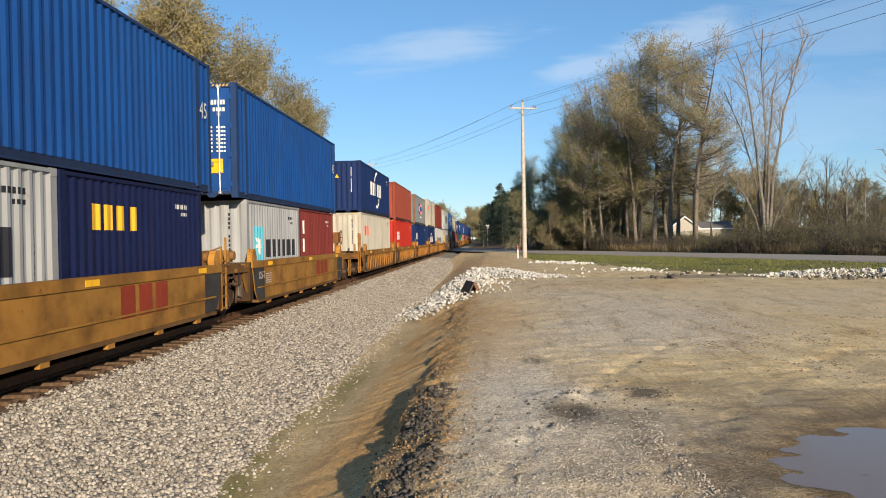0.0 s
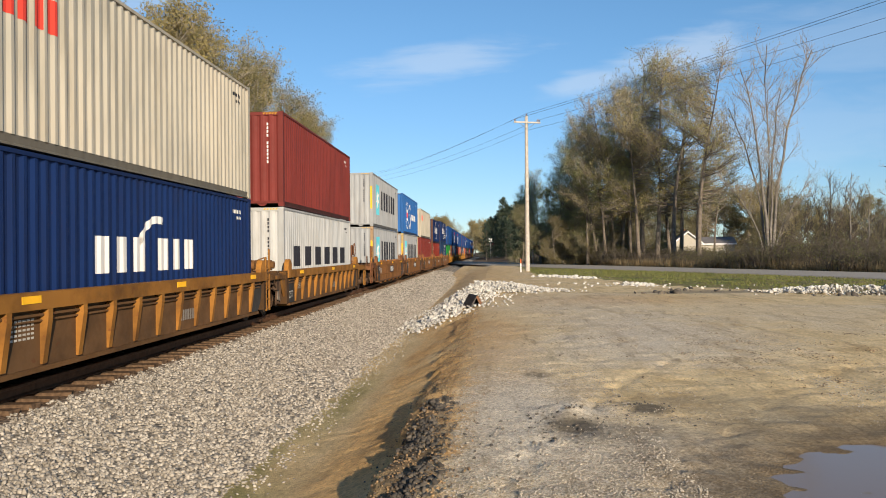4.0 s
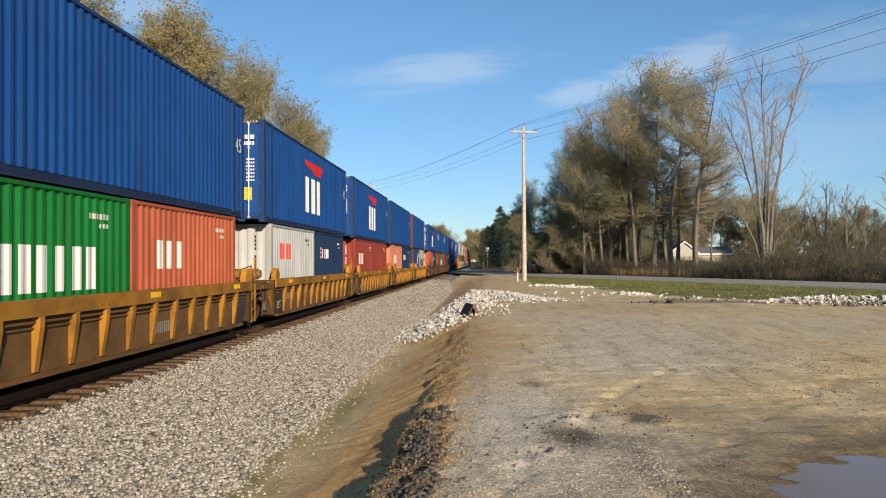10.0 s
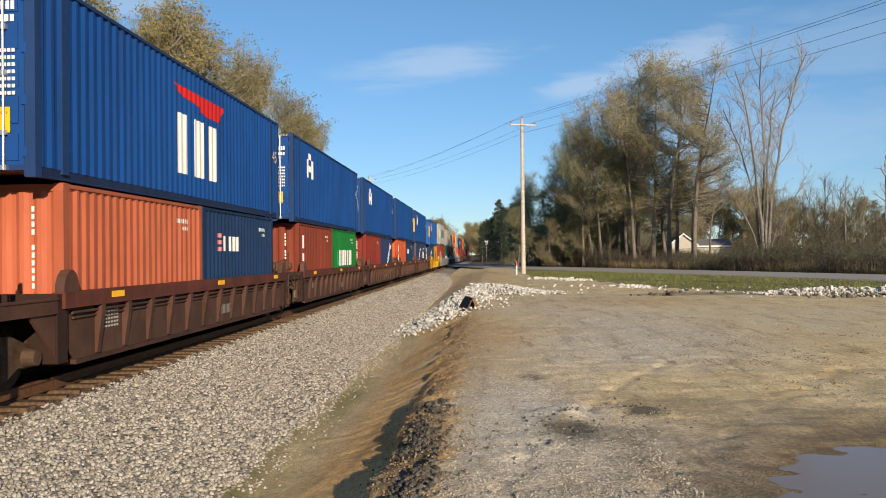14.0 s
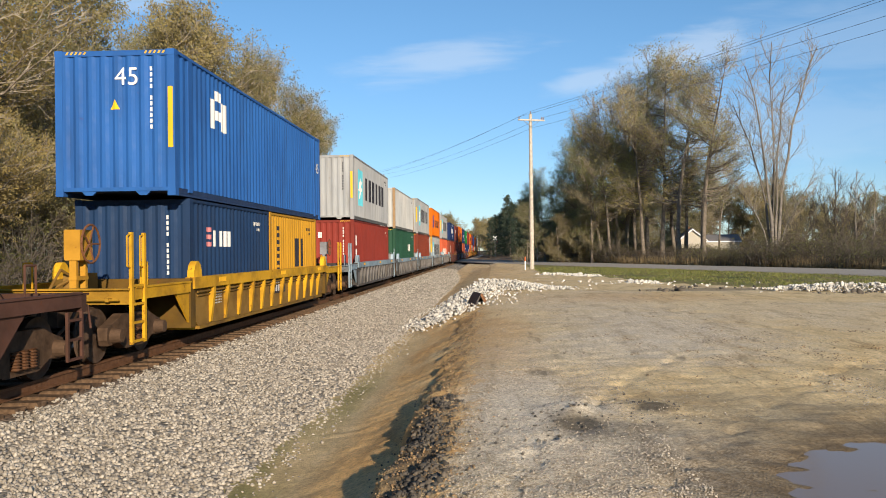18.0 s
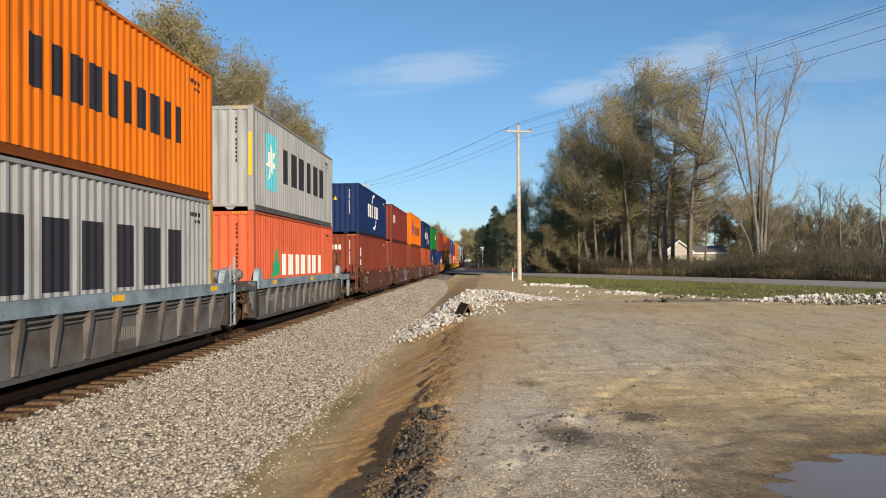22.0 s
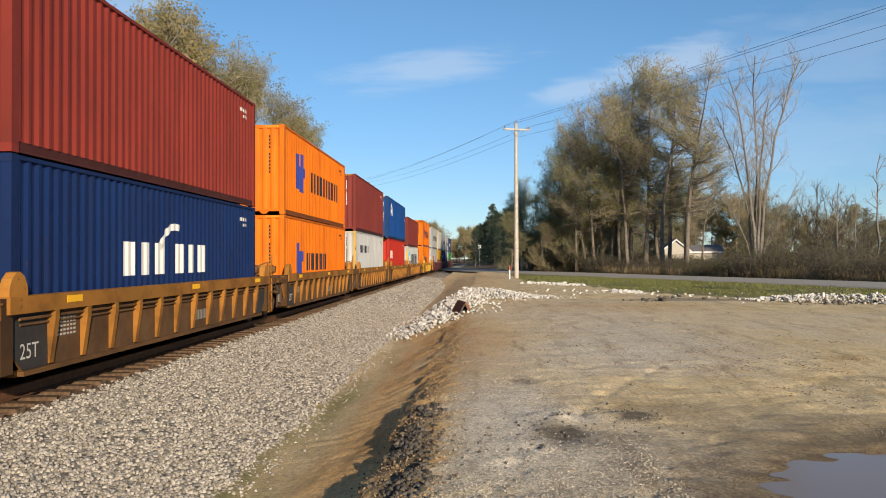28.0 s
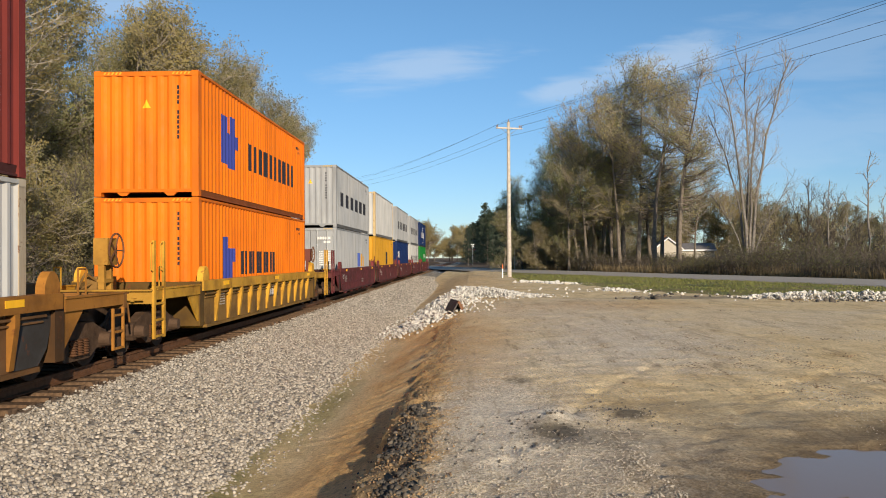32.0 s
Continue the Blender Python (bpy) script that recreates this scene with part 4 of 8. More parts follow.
def make_blades():
    rnd = random.Random(8)
    verts, faces = [], []
    for _ in range(26000):
        y = rnd.uniform(30, 80)
        x = rnd.uniform(10.8, 34)
        edge = lerp_table([(12.0, 58.0), (12.7, 56.6), (16.6, 40.3), (19.9, 34.8), (22.6, 32.4), (40.0, 22.0)], x)
        dry = y < edge + 1.5
        patchy = noise.noise(Vector((x * 0.45, y * 0.22, 90))) + 0.5 * noise.noise(Vector((x * 1.6, y * 0.7, 91)))
        if y < edge - 2 or x > road_x(y) - 4.4 or (dry and rnd.random() < 0.75) or patchy < rnd.uniform(-0.1, 0.45) - 0.035 * (y - edge):
            continue
        z = ground_z(x, y)
        h = rnd.uniform(0.03, 0.10)
        a = rnd.random() * 6.28
        dx, dy = math.cos(a) * 0.05, math.sin(a) * 0.05
        b = len(verts)
        verts += [(x - dx, y - dy, z - 0.02), (x + dx, y + dy, z - 0.02), (x + rnd.gauss(0, 0.05), y + rnd.gauss(0, 0.05), z + h)]
        faces.append((b, b + 1, b + 2))
    tagged(new("verge_grass", raw_mesh("verge_grass", verts, faces, M_BLADE)), "short green spring grass of the verge", "grass", kind="stuff")
    verts, faces = [], []
    for _ in range(9000):
        y = rnd.uniform(20, 125)
        x = road_x(y) + ROAD_HALF + 0.9 + rnd.random() ** 2 * 3.5
        h = rnd.uniform(0.3, 1.1)
        a = rnd.random() * 6.28
        dx, dy = math.cos(a) * 0.04, math.sin(a) * 0.04
        b = len(verts)
        z = ground_z(x, y)
        verts += [(x - dx, y - dy, z - 0.05), (x + dx, y + dy, z - 0.05), (x + rnd.gauss(0, 0.15), y + rnd.gauss(0, 0.15), z + h)]
        faces.append((b, b + 1, b + 2))
    tagged(new("dry_grass", raw_mesh("dry_grass", verts, faces, M_STRAW)), "tall dry tan grass along the road's far edge", "grass", kind="stuff")


M_BLADE = leaf_material("grass_blade", (0.17, 0.17, 0.06), (0.21, 0.24, 0.07), (0.30, 0.29, 0.12))
M_STRAW = leaf_material("dry_straw", (0.22, 0.16, 0.08), (0.34, 0.25, 0.14), (0.42, 0.33, 0.2))
make_blades()


# ---- trees ----
class Soup:
    """Collects tubes and leaf quads into one mesh."""
    def __init__(self):
        self.v, self.f = [], []

    def tube(self, pts, radii, n=5):
        base = len(self.v)
        for i, p in enumerate(pts):
            d = (pts[min(i + 1, len(pts) - 1)] - pts[max(i - 1, 0)])
            q = d.to_track_quat("Z", "Y")
            for k in range(n):
                w = 2 * math.pi * k / n
                self.v.append(p + q @ Vector((math.cos(w) * radii[i], math.sin(w) * radii[i], 0)))
        for i in range(len(pts) - 1):
            for k in range(n):
                a, b = base + i * n + k, base + i * n + (k + 1) % n
                self.f.append((a, b, b + n, a + n))

    def leaf(self, p, size, rnd):
        u = Vector((rnd.gauss(0, 1), rnd.gauss(0, 1), rnd.gauss(0, 1))).normalized()
        w = u.orthogonal().normalized()
        base = len(self.v)
        self.v += [p - u * size * 0.55, p + w * size * 0.45, p + u * size * 0.55 - w * size * 0.2]
        self.f.append((base, base + 1, base + 2))

    def mesh(self, name, *mats, smooth=False):
        return raw_mesh(name, [p[:] for p in self.v], self.f, *mats, smooth=smooth)


def grow(rnd, start, way, length, bend, n, lift=0.0):
    pts, p, d = [start.copy()], start.copy(), way.normalized()
    for _ in range(n):
        d = (d + Vector((rnd.gauss(0, bend), rnd.gauss(0, bend), rnd.gauss(0, bend) + lift))).normalized()
        p = p + d * (length / n)
        pts.append(p.copy())
    return pts


def arc(rnd, a, b, n, hollow, wander):
    """A limb from a to b that leaves its stem flat and turns up towards its tip."""
    pts = []
    for i in range(n + 1):
        f = i / n
        p = a.lerp(b, f)
        p.z -= hollow * 4 * f * (1 - f)
        if 0 < i:
            p += Vector((rnd.gauss(0, wander), rnd.gauss(0, wander), rnd.gauss(0, wander * 0.6)))
        pts.append(p)
    return pts


def along(pts, f):
    k = min(len(pts) - 2, int(f * (len(pts) - 1)))
    return pts[k].lerp(pts[k + 1], f * (len(pts) - 1) - k), (pts[k + 1] - pts[k]).normalized()


def clump(crown, rnd, at, count, size, loose):
    for _ in range(count):
        crown.leaf(at + Vector((rnd.gauss(0, loose), rnd.gauss(0, loose), rnd.gauss(0, loose * 0.8))), size * rnd.uniform(0.55, 1.35), rnd)


def twiggery(rnd, limb, span, branches, twigs_each, twigs, crown, leaves, leaf_size, share, thick=1.0, lift=0.35, loose=0.2):
    """Branches and twigs along a limb, with clumps of leaves at the tips."""
    for b in range(branches):
        q, d = along(limb, 0.12 + 0.88 * (b + rnd.random()) / branches)
        d = d * 0.9 + Vector((rnd.gauss(0, 0.65), rnd.gauss(0, 0.65), rnd.gauss(lift, 0.35)))
        br = grow(rnd, q, d, span * rnd.uniform(0.55, 1.15), 0.2, 3, 0.06)
        twigs.tube(br, [0.034 * thick, 0.026 * thick, 0.018 * thick, 0.010 * thick], 3)
        for s in range(twigs_each):
            q2, d2 = along(br, 0.25 + 0.75 * (s + rnd.random()) / twigs_each)
            d2 = d2 * 0.7 + Vector((rnd.gauss(0, 0.6), rnd.gauss(0, 0.6), rnd.gauss(lift, 0.4)))
            tw = grow(rnd, q2, d2, span * rnd.uniform(0.22, 0.55), 0.25, 1, 0.06)
            twigs.tube(tw, [0.017 * thick, 0.007 * thick], 3)
            if rnd.random() < share:
                clump(crown, rnd, tw[1], leaves, leaf_size, loose)
                if rnd.random() < 0.5:
                    clump(crown, rnd, tw[0].lerp(tw[1], 0.4), leaves // 2, leaf_size, loose)


def tree_meshes(seed, h, spread, leaves, leaf_size=0.24, low=0.35, bark=None, foliage=None, limbs=32, branches=7, twigs_each=5, share=0.75, trunk=0.0125, loose=0.2, lopsided=0.0):
    """A trunk with rising limbs that end on a rounded crown."""
    rnd = random.Random(seed)
    wood, twigs, crown = Soup(), Soup(), Soup()
    stem = grow(rnd, Vector((0, 0, -0.3)), Vector((rnd.gauss(0, 0.03), rnd.gauss(0, 0.03), 1)), h * 0.93, 0.04, 10, 0.02)
    radii = [max(0.02, h * trunk * (1 - 0.93 * (i / 10) ** 0.9)) * (1.25 if i == 0 else 1) for i in range(11)]
    wood.tube(stem, radii, 8)
    z0, z1 = h * low, h
    mid, tall = (z0 + z1) / 2, (z1 - z0) / 2
    for i in range(limbs):
        w = i * 2.399 + rnd.uniform(-0.35, 0.35)
        up = -0.95 + 1.93 * ((i * 0.618) % 1.0)
        side = math.sqrt(max(0.05, 1 - up * up * (1.0 if up > 0 else 0.55))) * rnd.uniform(0.55, 1.0) * (1 + lopsided * math.cos(w))
        tip = Vector((math.cos(w) * side * spread, math.sin(w) * side * spread, mid + up * tall * rnd.uniform(0.86, 1.0)))
        rise = rnd.uniform(0.35, 0.8) if up > 0 else rnd.uniform(0.0, 0.35)
        f = min(0.95, max(low * rnd.uniform(0.7, 1.0), (tip.z - side * spread * rise) / (h * 0.93)))
        p, _ = along(stem, f)
        tip += Vector((p.x, p.y, 0)) * 0.8
        limb = arc(rnd, p, tip, 5, 0.07 * (tip - p).length, 0.12)
        r = max(0.035, radii[min(10, int(f * 10))] * 0.5)
        wood.tube(limb, [r * (1 - 0.84 * k / 5) for k in range(6)], 5)
        twiggery(rnd, limb, 0.30 * spread + 0.25, branches, twigs_each, twigs, crown, leaves, leaf_size, share, lift=0.2 + 0.15 * up, loose=loose)
    return wood.mesh("trunk", bark or M_BARK, smooth=True), twigs.mesh("branchwork", M_TWIG), crown.mesh("crown", foliage or M_LEAF_SPRING)


def forked_meshes(seed, stems, twig_span, branches, bark, leaves=2, share=0.25, thick=1.0, r0=0.2):
    """Several upright stems from one foot. stems: rows of lean to the side, lean in depth, height."""
    rnd = random.Random(seed)
    wood, twigs, crown = Soup(), Soup(), Soup()
    for sx, sy, h in stems:
        foot = Vector((0.08 * sx, 0.08 * sy, -0.3 if abs(sx) < 1 else 0.10 * h))
        tip = Vector((sx, sy, h))
        pts = arc(rnd, foot, tip, 7, -0.02 * h, 0.016 * h)
        for i, p in enumerate(pts):
            f = i / 7
            p.x = foot.x + (sx - foot.x) * (0.40 * f + 0.60 * f ** 2.2)
        wood.tube(pts, [r0 * (h / 20) * (1 - 0.88 * (i / 7) ** 0.8) + 0.02 for i in range(8)], 7)
        for k in range(int(h * 0.8)):
            q, d = along(pts, 0.25 + 0.73 * (k + rnd.random()) / int(h * 0.8 + 1))
            w = rnd.random() * 6.28
            limb = grow(rnd, q, d * 0.9 + Vector((math.cos(w) * 0.75, math.sin(w) * 0.75, 0.25)), twig_span * rnd.uniform(1.0, 2.0), 0.16, 4, 0.05)
            wood.tube(limb, [0.07 * thick, 0.055 * thick, 0.04 * thick, 0.03 * thick, 0.02 * thick], 4)
            twiggery(rnd, limb, twig_span, branches, 4, twigs, crown, leaves, 0.13, share, thick, 0.45)
        twiggery(rnd, pts[3:], twig_span, branches * 2, 4, twigs, crown, leaves, 0.13, share, thick, 0.45)
    return wood.mesh("trunk", bark, smooth=True), twigs.mesh("branchwork", M_SCRUB if bark is M_SCRUB else M_TWIG), crown.mesh("crown", M_LEAF_SPRING)


def pine_meshes(seed, h, spread):
    rnd = random.Random(seed)
    wood, crown = Soup(), Soup()
    pts = grow(rnd, Vector((0, 0, -0.3)), Vector((0, 0, 1)), h, 0.015, 8, 0.02)
    wood.tube(pts, [h * 0.012 * (1 - 0.11 * i) for i in range(9)], 7)
    for i in range(46):
        f = 0.07 + 0.92 * i / 46
        j = min(7, int(f * 8))
        p = pts[j].lerp(pts[j + 1], f * 8 - j)
        w = i * 2.4
        reach = spread * (1.0 - f) ** 0.75 * rnd.uniform(0.7, 1.25) + 0.45
        limb = grow(rnd, p, Vector((math.cos(w), math.sin(w), 0.15)), reach, 0.12, 3, -0.02)
        wood.tube(limb, [0.05, 0.035, 0.02, 0.01], 4)
        for c in range(60):
            g = rnd.random() ** 0.7
            k = min(2, int(g * 3))
            at = limb[k].lerp(limb[k + 1], g * 3 - k) + Vector((rnd.gauss(0, 0.35), rnd.gauss(0, 0.35), rnd.gauss(0, 0.25)))
            crown.leaf(at, rnd.uniform(0.3, 0.6), rnd)
    return wood.mesh("trunk", M_BARK, smooth=True), None, crown.mesh("crown", M_NEEDLE)


def tree_thing(name, meshes, label, group):
    tree = tagged(new(name), label, "tree", group)
    for n, me in zip(("trunk", "branchwork", "crown"), meshes):
        if me and len(me.polygons):
            part(n, me, tree)
    return tree


def shrub_mesh(seed, w, h, stems, leaves, size, material):
    """A tangle of thin arching stems with a few leaves."""
    rnd = random.Random(seed)
    wood, crown = Soup(), Soup()
    for i in range(stems):
        a, r = rnd.random() * 6.28, w * 0.75 * math.sqrt(rnd.random())
        foot = Vector((math.cos(a) * r, math.sin(a) * r, -0.1))
        st = grow(rnd, foot, Vector((rnd.gauss(0, 0.35), rnd.gauss(0, 0.35), 1)), h * rnd.uniform(0.45, 1.1), 0.14, 4)
        wood.tube(st, [0.03, 0.024, 0.018, 0.013, 0.006], 3)
        for k in range(6):
            q, d = along(st, 0.25 + 0.75 * rnd.random())
            tw = grow(rnd, q, d + Vector((rnd.gauss(0, 0.7), rnd.gauss(0, 0.7), 0.1)), h * rnd.uniform(0.15, 0.4), 0.2, 2)
            wood.tube(tw, [0.014, 0.010, 0.005], 3)
            clump(crown, rnd, tw[2], leaves, size, 0.16)
    return wood.mesh("stems", M_SCRUB), crown.mesh("leaves", material)


M_THICKET = leaf_material("thicket_leaf", (0.16, 0.145, 0.08), (0.24, 0.215, 0.11), (0.33, 0.29, 0.14))
M_SHRUB = leaf_material("shrub_leaf", (0.10, 0.105, 0.04), (0.16, 0.16, 0.06), (0.22, 0.20, 0.085))


def make_trees():
    rnd = random.Random(21)
    woods, rail_woods = "roadside woods", "railway woods"
    kinds = [
        tree_thing("hardwood_tree", tree_meshes(1, 24.4, 6.4, 9, 0.16, low=0.24, limbs=46, branches=6, twigs_each=6, share=0.55, foliage=M_LEAF_GREEN, loose=0.26), "tall hardwood tree with sparse spring leaves beside the road", woods),
        tree_thing("hardwood_tree", tree_meshes(2, 24.2, 5.2, 8, 0.15, low=0.28, limbs=44, branches=6, twigs_each=6, share=0.5, loose=0.26), "tall hardwood tree with budding yellow-green crown", woods),
        tree_thing("hardwood_tree", tree_meshes(3, 21, 6.0, 13, 0.17, low=0.16, limbs=44, branches=6, foliage=M_LEAF_GREEN, share=0.75, loose=0.3), "leafing green hardwood tree at the wood's edge", woods),
        tree_thing("hardwood_tree", tree_meshes(4, 21.2, 5.4, 7, 0.145, low=0.30, limbs=36, branches=6, share=0.5, loose=0.26), "slender nearly bare hardwood tree", woods),
    ]
    oaks = [
        tree_thing("oak_tree", tree_meshes(31, 20, 7.2, 16, 0.17, low=0.12, limbs=62, branches=7, share=0.95, foliage=M_LEAF_OAK, loose=0.26), "broad oak with a dense olive-gold spring crown", rail_woods),
        tree_thing("oak_tree", tree_meshes(32, 19.6, 6.8, 15, 0.165, low=0.14, limbs=58, branches=7, share=0.85, foliage=M_LEAF_OAK, loose=0.26), "broad oak with a rounded spring crown and bare lower boughs", rail_woods),
    ]
    dense = tree_thing("thicket_tree", tree_meshes(6, 13, 4.4, 11, 0.18, low=0.05, limbs=34, foliage=M_THICKET, share=0.75), "dense brownish understorey tree", woods)
    scrub = [
        tree_thing("scrub_tree", forked_meshes(41, ((0.3, 0.2, 9.5), (-1.6, 0.8, 8.2), (1.9, -0.6, 7.6), (-0.5, -1.6, 7.0)), 1.3, 6, M_SCRUB, 3, 0.4, 0.62, 0.15), "leafless grey scrub tree at the wood's edge", woods),
        tree_thing("scrub_tree", forked_meshes(42, ((-0.4, 0.2, 8.0), (1.5, 1.0, 9.0), (-2.2, -0.8, 6.4), (2.4, -0.4, 5.6), (0.2, 1.8, 6.0)), 1.2, 6, M_SCRUB, 3, 0.35, 0.62, 0.14), "bushy leafless scrub tree with many stems", woods),
    ]
    bare = tree_thing("bare_tree", forked_meshes(9, ((4.3, 0.6, 21.0), (-0.3, -0.4, 20.8), (-3.5, 0.8, 15.5), (-2.9, -1.4, 18.6), (-4.2, 0.5, 8.5), (3.3, -0.8, 8.0), (1.4, 1.2, 17.0)), 1.6, 8, M_PALEBARK, 2, 0.15, 0.52, 0.155), "large bare forked tree with pale limbs", woods)
    bare.matrix_basis = pose(33.8, 80.0, 0.0)
    slim = tree_thing("sapling", forked_meshes(11, ((0.3, 0.2, 11.0),), 0.7, 3, M_PALEBARK, 2, 0.3, 0.8, 0.2), "thin bare sapling in the brush", woods)
    slim.matrix_basis = pose(42.6, 75, 0)
    pine = tree_thing("pine_tree", pine_meshes(15, 19, 4.0), "dark green pine beside the railway", rail_woods)
    pine.matrix_basis = pose(12.0, 255, 0)
    for k, src in enumerate(scrub):
        src.matrix_basis = pose(44.0 + 6 * k, 92 + 8 * k, 0)
    low_growth = [dense] + scrub

    def plant(src, x, y, s=1.0, z=0.0, wide=1.0):
        if 22 < x < 60 and 60 < y < 150 and src in low_growth and 0.175 < (x - 7.466) / y < 0.315:
            return None         # the gap in the brush before the house
        t = copy_thing(src, pose(x, y, z, 0, 0, rnd.uniform(0, 360)))
        t.scale = (s * wide * rnd.uniform(0.92, 1.08), s * wide * rnd.uniform(0.92, 1.08), s)
        return t

    # front rank along the road, then the depth of the wood
    first = [(0, 25.9, 92.9, 1.0), (1, 28.2, 84.5, 0.92), (3, 24.4, 101, 1.0), (3, 20.8, 106, 0.86), (2, 18.4, 112, 0.74),
             (3, 22.2, 99, 0.98), (2, 17.2, 122, 0.74), (2, 16.0, 130, 0.68), (2, 15.4, 138, 0.62), (3, 34.9, 104, 0.62), (1, 23.7, 96, 0.94), (3, 24.0, 93.5, 0.95), (2, 14.6, 116, 0.54), (2, 16.2, 113, 0.58), (2, 13.6, 124, 0.5),
             (2, 20.3, 100, 0.84), (0, 22.9, 99, 0.95), (0, 25.0, 97, 0.99), (2, 19.4, 105, 0.72), (3, 28.4, 98, 0.9), (1, 30.0, 91, 0.88), (1, 26.9, 88.5, 0.94), (1, 28.6, 94, 0.92), (3, 19.0, 99, 0.66), (2, 21.2, 101, 0.78), (2, 23.2, 103, 0.9), (3, 20.9, 97, 0.78)]
    for k, (i, x, y, s) in enumerate(first):
        if k < 2:
            kinds[i].matrix_basis = pose(x, y, 0, 0, 0, 40)
            kinds[i].scale = (s, s, s)
        else:
            plant(kinds[i], x, y, s)
    kinds[2].matrix_basis = pose(21.5, 118, 0)
    kinds[2].scale = (0.78, 0.78, 0.76)
    kinds[3].matrix_basis = pose(26.5, 108, 0)
    dense.matrix_basis = pose(52.0, 128, 0)
    dense.scale = (0.8, 0.8, 0.6)
    for k in range(8):
        y = rnd.uniform(106, 150)
        x = rnd.uniform(15.5 + (y - 104) * 0.02, 31 + (y - 104) * 0.25)
        if not 0.19 < (x - 7.466) / y < 0.29:
            plant(kinds[(0, 2, 3)[k % 3]], x, y, rnd.uniform(0.8, 1.0) * (0.62 if x - 7.466 < 0.14 * y else 0.9))
    # lower growth that closes the wood behind its first trunks
    for k in range(26):
        y = 104 + rnd.uniform(0, 50)
        plant(dense, 13 + (k + rnd.random()) * 1.35 + (y - 118) * 0.15, y, rnd.uniform(0.5, 0.85))
    for k in range(10):
        plant(dense, 15.5 + k * 1.25 + rnd.uniform(-0.5, 0.5), 100 + rnd.uniform(-3, 5), rnd.uniform(0.28, 0.5))
    # leafless scrub that falls away beside the bare tree, with pines far behind
    for k in range(26):
        y = rnd.uniform(84, 112)
        f = (k + rnd.random()) / 26
        plant(scrub[k % 2], 7.466 + y * (0.325 + 0.29 * f), y, rnd.uniform(0.7, 1.15) * (0.86 - 0.48 * f) * y / 95)
    for k in range(24):
        y = rnd.uniform(116, 165)
        plant(dense, 7.466 + y * (0.315 + 0.33 * (k + rnd.random()) / 24), y, rnd.uniform(0.55, 0.8) * (1.1 - 0.25 * k / 24))
    for k in range(16):
        y = rnd.uniform(190, 240)
        plant(pine, 7.466 + y * (0.20 + 0.40 * (k + rnd.random()) / 16), y, rnd.uniform(0.55, 0.72) * y / 215)
    for k in range(16):
        y = rnd.uniform(172, 200)
        plant(dense, 7.466 + y * (0.15 + 0.19 * (k + rnd.random()) / 16), y, rnd.uniform(1.1, 1.4))
    for k in range(14):
        y = rnd.uniform(72, 100)
        plant(slim, 7.466 + y * rnd.uniform(0.41, 0.60), y, rnd.uniform(0.6, 0.95))
    # dark evergreens along the railway past the crossing
    for k in range(26):
        y = rnd.uniform(195, 290)
        f = (k + rnd.random()) / 26
        plant(pine, 7.466 + y * (-0.006 + 0.056 * f), y, (0.62 + 0.32 * f) * rnd.uniform(0.85, 1.12) * y / 250)
    for k in range(14):
        y = rnd.uniform(320, 380)
        plant(dense, curve_x(y) + 6 + 34 * (k + rnd.random()) / 14, y, rnd.uniform(0.6, 0.9))
    for k in range(22):
        plant(oaks[k % 2], -75 + 5.5 * (k + rnd.random()), rnd.uniform(560, 600), rnd.uniform(0.7, 0.9), 0, 1.25)
    # woods across the track: a rank of broad oaks that ends short of the crossing
    oaks[0].matrix_basis = pose(-19.5, 64, 0)
    oaks[1].matrix_basis = pose(-17.8, 109, 0)
    for k, (x, y, s) in enumerate(((-18, 30, 0.9), (-19, 38, 0.98), (-18, 45.5, 0.96), (-20.5, 54, 1.02), (-18, 60, 1.02), (-17.8, 66.5, 1.06), (-19, 72, 1.08), (-18.5, 80, 1.12), (-18.5, 88.5, 1.10), (-18.5, 97, 1.06), (-18, 103, 0.98),
                                   (-27, 42, 1.1), (-28, 58, 1.12), (-29, 76, 1.12), (-29, 94, 1.05))):
        plant(oaks[k % 2], x, y, s)
    for k, (x, y) in enumerate(((-15.5, 36), (-16, 43), (-15, 52), (-15.8, 60), (-15.2, 70), (-15.8, 84))):
        plant(oaks[1], x, y, rnd.uniform(0.5, 0.7))
    for k in range(24):
        plant(dense, -23 - rnd.uniform(0, 14), 20 + 98 * (k + rnd.random()) / 24, rnd.uniform(0.8, 1.15))
    for k in range(10):
        plant(dense, -33 - rnd.uniform(0, 12), 12 + 50 * (k + rnd.random()) / 10, rnd.uniform(1.0, 1.3))
    for k in range(12):
        plant(scrub[k % 2], -13.5 - rnd.uniform(0, 3), 30 + 60 * (k + rnd.random()) / 12, rnd.uniform(0.55, 0.95))
    # the far woods on both sides of the bend
    for k in range(12):
        y = rnd.uniform(320, 420)
        plant(oaks[k % 2], curve_x(y) - 9 - rnd.uniform(0, 24), y, rnd.uniform(0.72, 0.9))
    for k in range(16):
        y = rnd.uniform(400, 500)
        plant(oaks[k % 2], curve_x(y) + 8 + rnd.uniform(0, 26), y, rnd.uniform(0.8, 1.0))

    for k in range(14):
        y = rnd.uniform(385, 445)
        plant(oaks[k % 2], curve_x(y) - 7 - 26 * (k + rnd.random()) / 14, y, rnd.uniform(0.8, 1.0), 0, 1.15)

